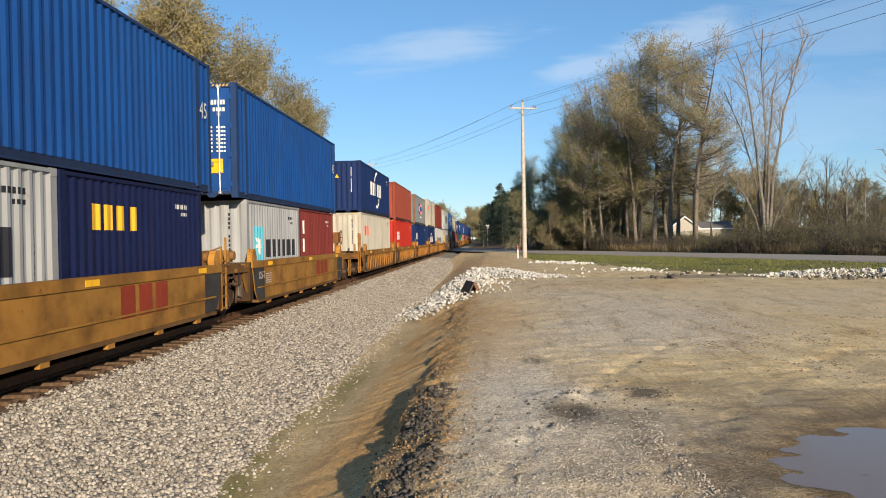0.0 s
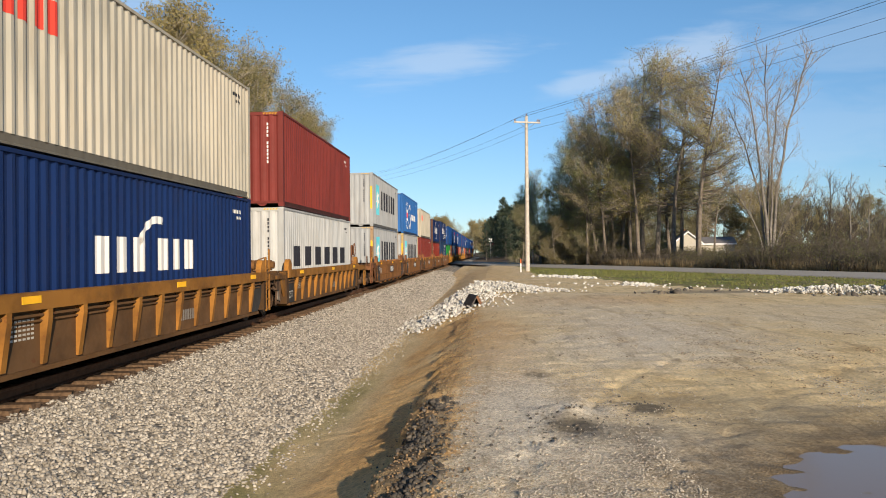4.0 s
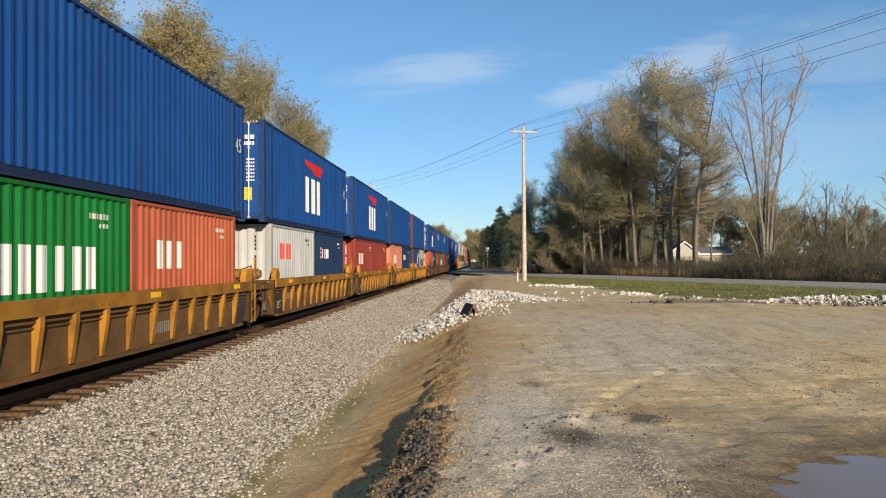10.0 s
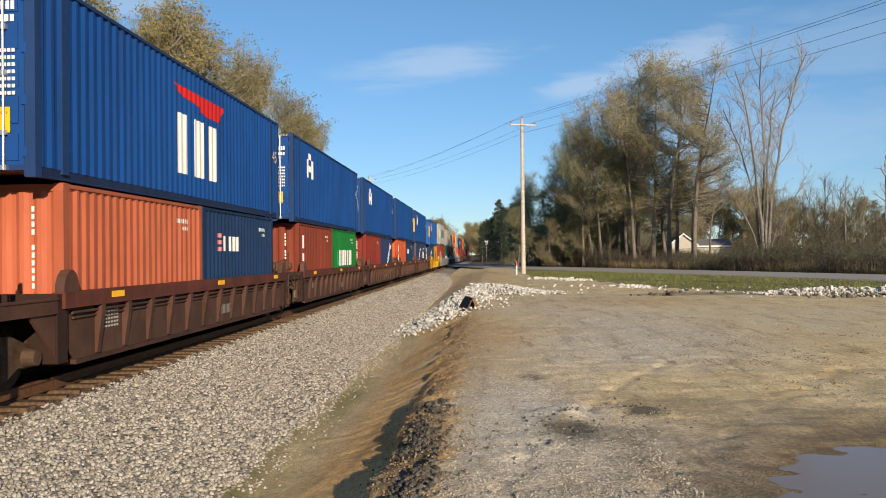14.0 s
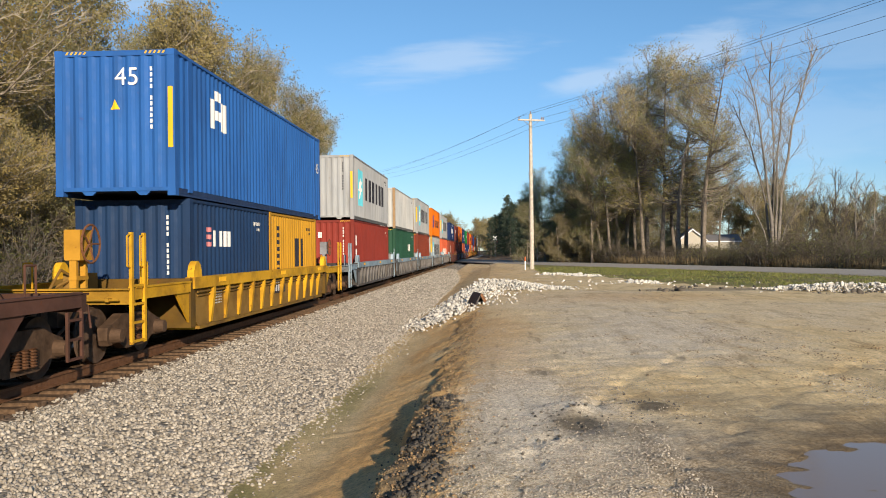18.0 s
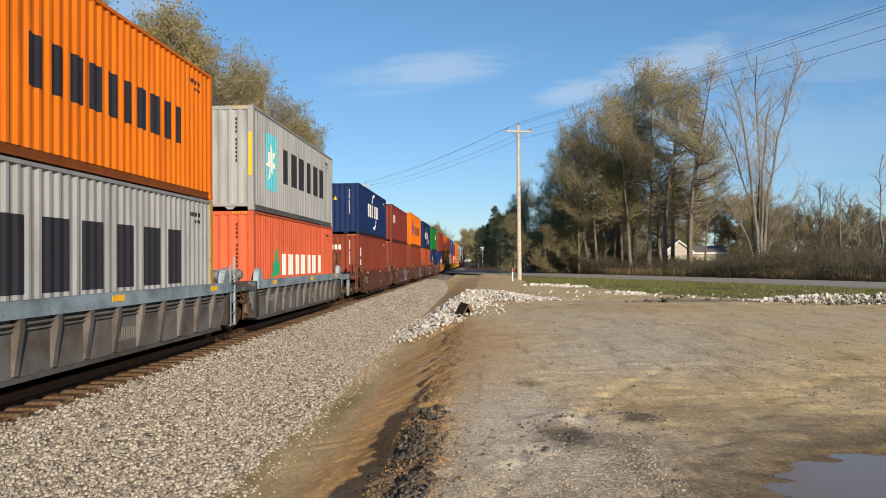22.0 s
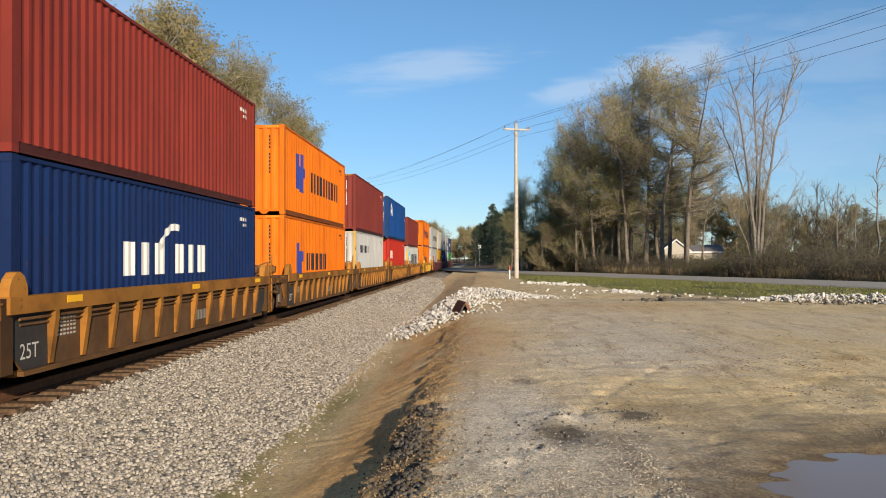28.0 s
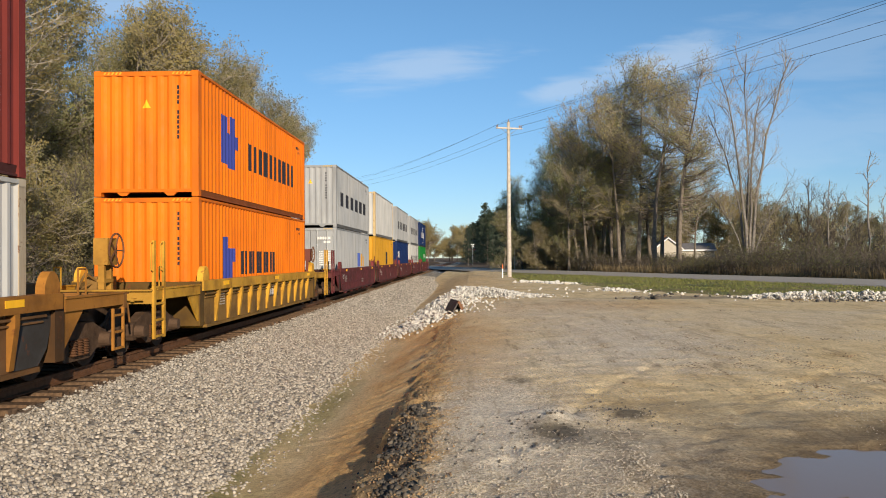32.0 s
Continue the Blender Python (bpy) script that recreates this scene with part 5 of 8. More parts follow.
    # brush
    for k, (mat, label) in enumerate(((M_BRUSH, "tangle of dry brown brush at the wood's edge"), (M_SHRUB, "low green shrub at the wood's edge"))):
        src = tagged(new("shrub"), label, "shrub", "wood edge brush")
        a, b = shrub_mesh(50 + k, 2.4, 3.0, 75, 3 if k else 2, 0.13, mat)
        part("stem_tangle", a, src)
        part("foliage", b, src)
        src.matrix_basis = pose(37.5 + k * 4, 71 - k * 4, 0)
        for j in range(54):
            y = rnd.uniform(56, 122)
            x = road_x(y) + 6.5 + rnd.random() ** 1.5 * 15
            s = rnd.uniform(0.65, 1.2)
            before_house = 0.175 < (x - 7.466) / y < 0.315
            plant(src, x, y, (min(s, 0.75) if before_house else s) * 0.85, 0, 1.3)
        for j in range(16):
            plant(src, -11.5 - rnd.uniform(0, 5), rnd.uniform(30, 90), rnd.uniform(0.6, 1.2), -0.2)


make_trees()


def make_house():
    house = tagged(new("house"), "cream-sided single-storey house behind the trees", "house")
    house.matrix_basis = pose(45.6, 150, 0.2, 0, 0, -6)
    house.scale = (0.74, 0.74, 0.98)
    bm = bmesh.new()
    add_prism(bm, [(-3.0, 0), (3.0, 0), (3.0, 3.2), (0, 5.0), (-3.0, 3.2)], "y", -4, 6)
    part("gable_wall", bm, house, mats=(M_HOUSE,)).location = (-4.5, 0, 0)
    bm = bmesh.new()
    add_box(bm, -1.5, 6.4, -2.5, 5, 0, 2.7)
    part("wing_wall", bm, house, mats=(M_HOUSE,))
    bm = bmesh.new()
    for s in (-1, 1):
        add_prism(bm, [(0, 5.05), (s * 3.5, 2.95), (s * 3.5, 3.1), (0, 5.22)], "y", -4.5, 6.3)
    part("gable_roof", bm, house, "grey shingle roof with white eaves", mats=(M_SHINGLE,)).location = (-4.5, 0, 0)
    bm = bmesh.new()
    add_prism(bm, [(-3.0, 2.7), (1.25, 3.9), (5.5, 2.7), (5.5, 2.82), (1.25, 4.05), (-3.0, 2.82)], "x", -1.5, 6.8)
    part("wing_roof", bm, house, "grey shingle roof", mats=(M_SHINGLE,))
    bm = bmesh.new()
    for s in (-1, 1):
        add_prism(bm, [(0, 5.06), (s * 3.5, 2.96), (s * 3.5, 2.76), (0, 4.85)], "y", -4.56, -4.47)
    add_box(bm, 3.0, 11.3, -3.06, -3.0, 2.62, 2.84)
    part("eaves_trim", bm, house, "white eaves board", mats=(M_WHITE,)).location = (-4.5, 0, 0)
    bm = bmesh.new()
    add_box(bm, -5.2, -4.4, 1.0, 1.8, 4.0, 5.5)
    part("chimney", bm, house, "brick chimney", mats=(M_RAIL,))


make_house()


# ---- containers ----
WID, H9, H8 = 2.438, 2.896, 2.591
L40, L45, L20 = 12.192, 13.716, 6.058
PITCH, DEPTH = 0.278, 0.034


def breaks(lo, hi):
    """Places along a corrugated panel where the sheet bends, with the depth there."""
    n = max(1, round((hi - lo) / PITCH))
    p = (hi - lo) / n
    out = []
    for i in range(n):
        a = lo + i * p
        out += [(a, 0.0), (a + 0.26 * p, 0.0), (a + 0.5 * p, DEPTH), (a + 0.76 * p, DEPTH)]
    return out + [(hi, 0.0)]


def corrugated(bm, lo, hi, z0, z1, flip):
    """A sheet with upright folds in the plane u-z, standing at w = 0 with its folds going inwards."""
    rows = breaks(lo, hi)
    a = [bm.verts.new((-d, u, z0)) for u, d in rows]
    b = [bm.verts.new((-d, u, z1)) for u, d in rows]
    for i in range(len(rows) - 1):
        bm.faces.new((a[i], a[i + 1], b[i + 1], b[i]))


BOX_PARTS = {}


def box_parts(L, H):
    """The meshes that one size of container is put together from."""
    if (L, H) in BOX_PARTS:
        return BOX_PARTS[L, H]
    half, w = L / 2, WID / 2
    got = {}
    bm = bmesh.new()
    for s in (-1, 1):
        add_box(bm, s * w - 0.06 * (s > 0), s * w + 0.06 * (s < 0), -half + 0.18, half - 0.18, H - 0.07, H - 0.01)
        for e in (-1, 1):
            y = e * (half - 0.09)
            add_box(bm, s * w - 0.15 * (s > 0) - 0.004 * s, s * w + 0.15 * (s < 0) - 0.004 * s, y - 0.085, y + 0.085, 0.10, H - 0.10)
            if L > 13:
                y = e * (L40 / 2 - 0.09)
                add_box(bm, s * w - 0.08 * (s > 0) - 0.002 * s, s * w + 0.08 * (s < 0) - 0.002 * s, y - 0.10, y + 0.10, 0.10, H - 0.06)
    for e in (-1, 1):
        y = e * (half - 0.06)
        add_box(bm, -w + 0.16, w - 0.16, y - 0.05, y + 0.05, H - 0.12, H - 0.015)
        add_box(bm, -w + 0.16, w - 0.16, y - 0.05, y + 0.05, 0.095, 0.17)
        for x in (-0.55, 0.55):
            add_prism(bm, [(x - 0.16, 0.10), (x + 0.16, 0.10), (x + 0.07, 0.015), (x - 0.07, 0.015)], "y", y - 0.03, y + 0.03)
    got["frame"] = mesh_of(bm, "frame", M_BOX)
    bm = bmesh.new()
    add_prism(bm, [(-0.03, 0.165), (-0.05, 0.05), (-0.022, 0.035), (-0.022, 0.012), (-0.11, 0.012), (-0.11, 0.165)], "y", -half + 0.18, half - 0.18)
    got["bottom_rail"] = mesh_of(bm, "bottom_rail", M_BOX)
    bm = bmesh.new()
    add_box(bm, -0.002, 0.152, -0.087, 0.087, 0.10, H - 0.10)
    got["post"] = mesh_of(bm, "corner_post", M_BOX_RUSTY)
    bm = bmesh.new()
    spans = [(-half + 0.17, half - 0.17)] if L < 13 else [(-half + 0.17, -L40 / 2), (-L40 / 2 + 0.18, L40 / 2 - 0.18), (L40 / 2, half - 0.17)]
    for lo, hi in spans:
        corrugated(bm, lo, hi, 0.16, H - 0.06, 1)
    got["side"] = mesh_of(bm, "side_panel", M_BOX)
    bm = bmesh.new()
    corrugated(bm, -w + 0.15, w - 0.15, 0.14, H - 0.11, 1)
    got["end"] = mesh_of(bm, "end_panel", M_BOX)
    bm = bmesh.new()
    add_box(bm, -w + 0.05, w - 0.05, -half + 0.05, half - 0.05, H - 0.045, H - 0.02)
    got["roof"] = mesh_of(bm, "roof", M_BOX)
    bm = bmesh.new()
    add_box(bm, -w + 0.08, w - 0.08, -half + 0.05, half - 0.05, 0.10, 0.14)
    got["floor"] = mesh_of(bm, "underframe", M_STEEL)
    bm = bmesh.new()
    add_box(bm, -0.081, 0.081, -0.089, 0.089, -0.059, 0.059)
    bmesh.ops.bevel(bm, geom=bm.edges[:], offset=0.012, segments=1)
    got["casting"] = mesh_of(bm, "corner_casting", M_BOX)
    # doors: five raised ribs, hinges, two locking rods each
    bm = bmesh.new()
    dw = w - 0.17
    add_box(bm, 0.01, dw, -0.025, 0.025, 0.16, H - 0.13)
    for k in range(5):
        z = 0.16 + (H - 0.29) * (k + 0.5) / 5
        add_box(bm, 0.09, dw - 0.08, -0.042, -0.02, z - 0.19, z + 0.19)
    for k in range(4):
        z = 0.35 + (H - 0.7) * k / 3
        add_box(bm, dw - 0.03, dw + 0.05, -0.05, -0.01, z - 0.07, z + 0.07)
    got["door"] = mesh_of(bm, "door", M_BOX)
    bm = bmesh.new()
    add_tube(bm, (0, -0.085, 0.10), (0, -0.085, H - 0.08), 0.018, None, 8)
    for z in (0.13, 0.62, 1.45, 2.1, H - 0.11):
        add_box(bm, -0.045, 0.045, -0.10, -0.03, z - 0.035, z + 0.035)
    got["rod"] = mesh_of(bm, "locking_rod", M_GALV)
    bm = bmesh.new()
    add_box(bm, -0.02, 0.30, -0.115, -0.095, -0.02, 0.02)
    add_box(bm, 0.24, 0.31, -0.12, -0.04, -0.05, 0.05)
    got["handle"] = mesh_of(bm, "door_handle", M_GALV)
    BOX_PARTS[L, H] = got
    return got


def clip_side(poly, axis, limit, keep_above):
    out = []
    for (p, q) in zip(poly, poly[1:] + poly[:1]):
        pi, qi = (p[axis] >= limit) == keep_above, (q[axis] >= limit) == keep_above
        if pi:
            out.append(p)
        if pi != qi:
            f = (limit - p[axis]) / (q[axis] - p[axis])
            out.append((p[0] + (q[0] - p[0]) * f, p[1] + (q[1] - p[1]) * f))
    return out


def sheet_marking(polys, rows, lift=0.004):
    """Flat outlines laid onto a folded sheet, as paint on it. rows: bends of the sheet, or () for a flat one."""
    bm = bmesh.new()
    if not rows:
        rows = [(-99, 0.0), (99, 0.0)]
    for poly in polys:
        lo, hi = min(p[0] for p in poly), max(p[0] for p in poly)
        for (a, da), (b, db) in zip(rows, rows[1:]):
            if b <= lo or a >= hi:
                continue
            c = clip_side(clip_side(list(poly), 0, a, True), 0, b, False)
            if len(c) < 3:
                continue
            vs = [bm.verts.new((lift - (da + (db - da) * (u - a) / (b - a)), u, v)) for u, v in c]
            try:
                bm.faces.new(vs)
            except ValueError:
                pass
    return bm


def rect(u0, u1, v0, v1):
    return [(u0, v0), (u1, v0), (u1, v1), (u0, v1)]


def word(u0, u1, v0, v1, n, gap=0.28, slant=0.0, seed=1):
    """n plain letter-sized blocks between u0 and u1."""
    rnd = random.Random(seed)
    step = (u1 - u0) / n
    out = []
    for i in range(n):
        a = u0 + i * step
        b = a + step * (1 - gap)
        out.append([(a, v0), (b, v0), (b + slant, v1), (a + slant, v1)])
    return out


def letters(u0, u1, v0, v1, n, seed=1, weight=0.30):
    """n plain upright blocks in place of letters."""
    step = (u1 - u0) / n
    return [rect(u0 + i * step, u0 + (i + 0.62) * step, v0, v1) for i in range(n)]


def ring(cu, cv, r0, r1, a0, a1, n=10, flat=1.0):
    out = []
    for i in range(n):
        p, q = a0 + (a1 - a0) * i / n, a0 + (a1 - a0) * (i + 1) / n
        out.append([(cu + math.cos(p) * r0, cv + math.sin(p) * r0 * flat), (cu + math.cos(p) * r1, cv + math.sin(p) * r1 * flat),
                    (cu + math.cos(q) * r1, cv + math.sin(q) * r1 * flat), (cu + math.cos(q) * r0, cv + math.sin(q) * r0 * flat)])
    return out


def star(cu, cv, r, k=7):
    out = []
    for i in range(k):
        a = math.pi / 2 + i * 2 * math.pi / k
        d = math.pi / k
        out.append([(cu, cv), (cu + math.cos(a - d) * r * 0.42, cv + math.sin(a - d) * r * 0.42), (cu + math.cos(a) * r, cv + math.sin(a) * r),
                    (cu + math.cos(a + d) * r * 0.42, cv + math.sin(a + d) * r * 0.42)])
    return out


BLUE, NAVY, DNAVY = (0.006, 0.056, 0.225), (0.005, 0.021, 0.092), (0.005, 0.010, 0.052)
GREYW, OFFW, CREAM = (0.315, 0.33, 0.34), (0.44, 0.45, 0.445), (0.45, 0.42, 0.345)
RED, DRED, RUST, BRIGHT = (0.21, 0.03, 0.02), (0.17, 0.030, 0.024), (0.185, 0.038, 0.02), (0.40, 0.026, 0.014)
ORANGE, SALMON, GREEN, DGREEN = (0.68, 0.16, 0.005), (0.44, 0.115, 0.055), (0.008, 0.16, 0.028), (0.018, 0.072, 0.042)
YELLOW, SLATE, WHITE, BLACK = (0.48, 0.25, 0.02), (0.17, 0.195, 0.20), (0.66, 0.65, 0.62), (0.025, 0.025, 0.035)
TEAL, INK, PINK = (0.10, 0.45, 0.55), (0.020, 0.021, 0.028), (0.75, 0.22, 0.16)


def livery(kind, L, H):
    """Side markings: rows of name, colour, outlines in metres from the panel's middle and floor; u runs away from the nearer end."""
    h = L / 2
    out = []
    if kind == "star":
        out = [("logo_panel", TEAL, [rect(-h + 1.35, -h + 2.7, H * 0.24, H * 0.82)]), ("logo_star", WHITE, star(-h + 2.02, H * 0.53, 0.62)),
               ("name_letters", INK, letters(-h + 3.5, -h + 10.7, H * 0.36, H * 0.74, 6, 3))]
    elif kind == "swoosh":
        out = [("name_letters", WHITE, letters(-2.45, -0.2, 1.06, 1.78, 3, 5) + letters(0.15, 2.3, 1.06, 1.78, 3, 6)),
               ("logo_arc", WHITE, ring(0.1, 1.32, 0.98, 1.13, 1.30, 2.55, 12)), ("logo_arc", WHITE, ring(0.1, 1.52, 0.98, 1.13, 4.44, 5.70, 12))]
    elif kind == "swoosh_low":
        k = L / L40
        out = [("name_letters", WHITE, letters(-2.5 * k, -0.3 * k, 1.17, 1.78, 3, 5) + letters(0.05 * k, 2.1 * k, 1.17, 1.78, 3, 6)),
               ("logo_arc", WHITE, ring(0.0, 1.2, 0.86, 1.0, 1.35, 2.6, 12))]
    elif kind == "swoosh_eco":
        out = livery("swoosh", L, H) + [("slogan", WHITE, word(2.2, 4.4, 0.85, 1.0, 9) + word(2.4, 4.4, 0.55, 0.7, 8))]
    elif kind == "emblem_orange":
        out = [("emblem", (0.035, 0.05, 0.25), [rect(-h + 1.8, -h + 2.35, H * 0.34, H * 0.76), rect(-h + 2.35, -h + 3.0, H * 0.31, H * 0.5), rect(-h + 2.35, -h + 3.4, H * 0.5, H * 0.62), rect(-h + 2.6, -h + 3.1, H * 0.62, H * 0.78)]),
               ("name_letters", INK, letters(-h + 4.3, -h + 10.5, H * 0.36, H * 0.62, 10, 8, 0.26))]
    elif kind == "emblem_small":
        out = [("emblem", (0.035, 0.05, 0.25), [rect(-h + 1.9, -h + 2.35, H * 0.32, H * 0.7), rect(-h + 2.35, -h + 2.8, H * 0.3, H * 0.48), rect(-h + 2.35, -h + 3.1, H * 0.48, H * 0.6)]),
               ("name_letters", INK, letters(-h + 3.6, -h + 7.6, H * 0.36, H * 0.58, 10, 8, 0.26))]
    elif kind == "eagle":
        out = [("emblem", (0.45, 0.015, 0.015), [[(-1.6, 2.42), (1.7, 2.42), (1.2, 2.02), (0.2, 2.02), (-0.2, 2.18), (-1.2, 2.22)]]),
               ("name_letters", WHITE, letters(-1.4, 1.5, 0.6, 1.85, 3, 12, 0.38))]
    elif kind == "checker":
        c, u, v = 0.22, -h + 2.1, H - 1.25
        out = [("checker_mark", WHITE, [rect(u + i * c * 1.7, u + (i + 1) * c * 1.7, v + j * c, v + (j + 1) * c) for i in range(3) for j in range(4) if (i + j) % 2 == 0 or j == 1])]
    elif kind == "red_mark":
        out = [("logo_mark", (0.72, 0.06, 0.04), letters(-h + 1.1, -h + 2.6, H * 0.60, H * 0.60 + 0.5, 4, 4, 0.34))]
    elif kind == "nautical":
        out = [("logo_ring", WHITE, ring(-2.9, 1.4, 0.95, 1.02, 0, 6.28, 26)), ("logo_flag", (0.7, 0.08, 0.04), [rect(-3.3, -2.5, 1.25, 1.6)]),
               ("logo_flag_white", WHITE, [rect(-3.3, -2.5, 1.62, 1.85), rect(-3.3, -2.5, 1.0, 1.22)]),
               ("name_strokes", WHITE, ring(-0.9, 1.75, 0.42, 0.58, 0.4, 3.9, 12) + ring(-0.85, 1.0, 0.42, 0.58, -2.6, 0.9, 12) + letters(0.0, 3.9, 1.15, 1.6, 8, 9))]
    elif kind == "banner":
        out = [("logo_blue", (0.03, 0.05, 0.25), [rect(-1.6, -0.1, 1.0, 1.95)]), ("logo_pink", PINK, [rect(-0.1, 2.2, 1.0, 1.95)]),
               ("logo_letters", WHITE, letters(-1.4, -0.3, 1.25, 1.7, 3, 2)), ("logo_letters", (0.03, 0.05, 0.25), letters(0.1, 2.0, 1.25, 1.7, 7, 3)),
               ("slogan", WHITE, word(0.1, 1.7, 0.62, 0.76, 7))]
    elif kind == "white_code":
        out = [("name_letters", WHITE, letters(-h + 1.2, -h + 2.6, H * 0.52, H * 0.52 + 0.55, 3, 7, 0.34))]
    elif kind == "white_word":
        out = [("name_letters", WHITE, letters(1.3, 3.3, H * 0.5, H * 0.5 + 0.5, 7, 7, 0.26))]
    elif kind == "white_wide":
        k = L / L40
        out = [("emblem", (0.02, 0.27, 0.12), [[(-4.1 * k, 1.0), (-3.0 * k, 1.1), (-3.4 * k, 1.95)]]), ("name_letters", WHITE, letters(-2.8 * k, 3.9 * k, 1.05, 1.72, 7, 14, 0.26))]
    elif kind == "vertical":
        out = [("name_letters", WHITE, [p for k in range(3) for p in letters(-h + 0.55, -h + 1.1, 0.5 + k * 0.62, 0.95 + k * 0.62, 1, 20 + k)])]
    elif kind == "ink_word":
        out = [("name_letters", INK, letters(-h + 1.6, -h + 5.0, H * 0.62, H * 0.62 + 0.4, 10, 31, 0.28))]
    elif kind == "ink_low":
        out = [("name_letters", INK, letters(-h + 1.3, h - 0.9, 1.06, 1.72, 6, 3))]
    elif kind == "star_small":
        out = [("logo_panel", TEAL, [rect(-h + 0.7, -h + 1.6, 0.9, 1.9)]), ("logo_star", WHITE, star(-h + 1.15, 1.4, 0.36)),
               ("name_letters", INK, letters(-h + 2.0, h - 0.4, 1.04, 1.55, 6, 3))]
    elif kind == "wave":
        out = [("emblem", WHITE, [[(0.25 + i * 0.30, 0.95 + j * 0.20 + 0.030 * i * i - 0.01 * i * j), (0.55 + i * 0.30, 0.95 + j * 0.20 + 0.030 * (i + 1) ** 2 - 0.01 * i * j),
                                    (0.55 + i * 0.30, 1.07 + j * 0.20 + 0.030 * (i + 1) ** 2 - 0.01 * i * j), (0.25 + i * 0.30, 1.07 + j * 0.20 + 0.030 * i * i - 0.01 * i * j)]
                                   for j in range(3) for i in range(j, 5)]),
               ("serial", WHITE, word(1.7, 2.8, H - 0.7, H - 0.45, 6))]
    elif kind == "bird":
        out = [("logo_bar", (0.6, 0.2, 0.2), [rect(-h + 1.0, -h + 1.35, H * 0.62 + k * 0.16, H * 0.62 + 0.1 + k * 0.16) for k in range(3)]),
               ("name_letters", WHITE, letters(-h + 1.5, -h + 2.9, H * 0.62, H * 0.62 + 0.36, 4, 19))]
    elif kind == "tall":
        out = [("name_letters", INK, letters(h - 3.0, h - 1.6, 1.0, 1.9, 2, 25, 0.36)), ("slogan", INK, [p for k in range(9) for p in word(-h + 0.9, -h + 1.2, 0.5 + k * 0.2, 0.62 + k * 0.2, 1, 0)])]
    elif kind == "gold":
        out = [("name_letters", (0.75, 0.42, 0.03), letters(-h + 1.0, -h + 2.9, H * 0.66, H * 0.66 + 0.42, 4, 27, 0.36))]
    elif kind == "yellow_tall":
        out = [("logo_mark", INK, [rect(0.6, 1.0, 1.0, 1.9), rect(1.2, 1.6, 1.0, 1.9)])]
    elif kind == "faded_blue":
        out = [("logo_blue", (0.06, 0.10, 0.35), [rect(1.2, 2.2, 1.0, 1.75)]), ("logo_gold", YELLOW, [rect(2.5, 3.0, 1.0, 1.7), rect(3.3, 3.7, 1.0, 1.6)])]
    return out


MARKS = {}


def marking_meshes(kind, L, H):
    key = (kind, L, H)
    if key not in MARKS:
        half = L / 2
        spans = [(-half + 0.17, half - 0.17)] if L < 13 else [(-half + 0.17, -L40 / 2), (-L40 / 2 + 0.18, L40 / 2 - 0.18), (L40 / 2, half - 0.17)]
        rows = []
        for s in spans:
            rows += breaks(*s)
        MARKS[key] = []
        for n, c, p in livery(kind, L, H):
            lift = 0.008 if n in ("logo_star", "logo_letters", "logo_flag") else 0.004
            for q in ([[one] for one in p] if n in ("name_letters", "logo_letters", "logo_flag") else [p]):
                m = "letter_block" if "letters" in n else n
                MARKS[key].append((m, c, mesh_of(sheet_marking(q, rows, lift), m, M_DECAL)))
    return MARKS[key]


SERIAL = {}


def shared(key, make):
    if key not in SERIAL:
        SERIAL[key] = make()
    return SERIAL[key]


def text_mesh(text, size, name):
    c = bpy.data.curves.new(name, "FONT")
    c.body, c.size, c.align_x, c.align_y = text, size, "CENTER", "CENTER"
    ob = bpy.data.objects.new(name, c)
    me = bpy.data.meshes.new_from_object(ob)
    bpy.data.objects.remove(ob)
    me.materials.clear()
    me.materials.append(M_DECAL)
    return me


TRAIN = []          # every thing that runs with the train


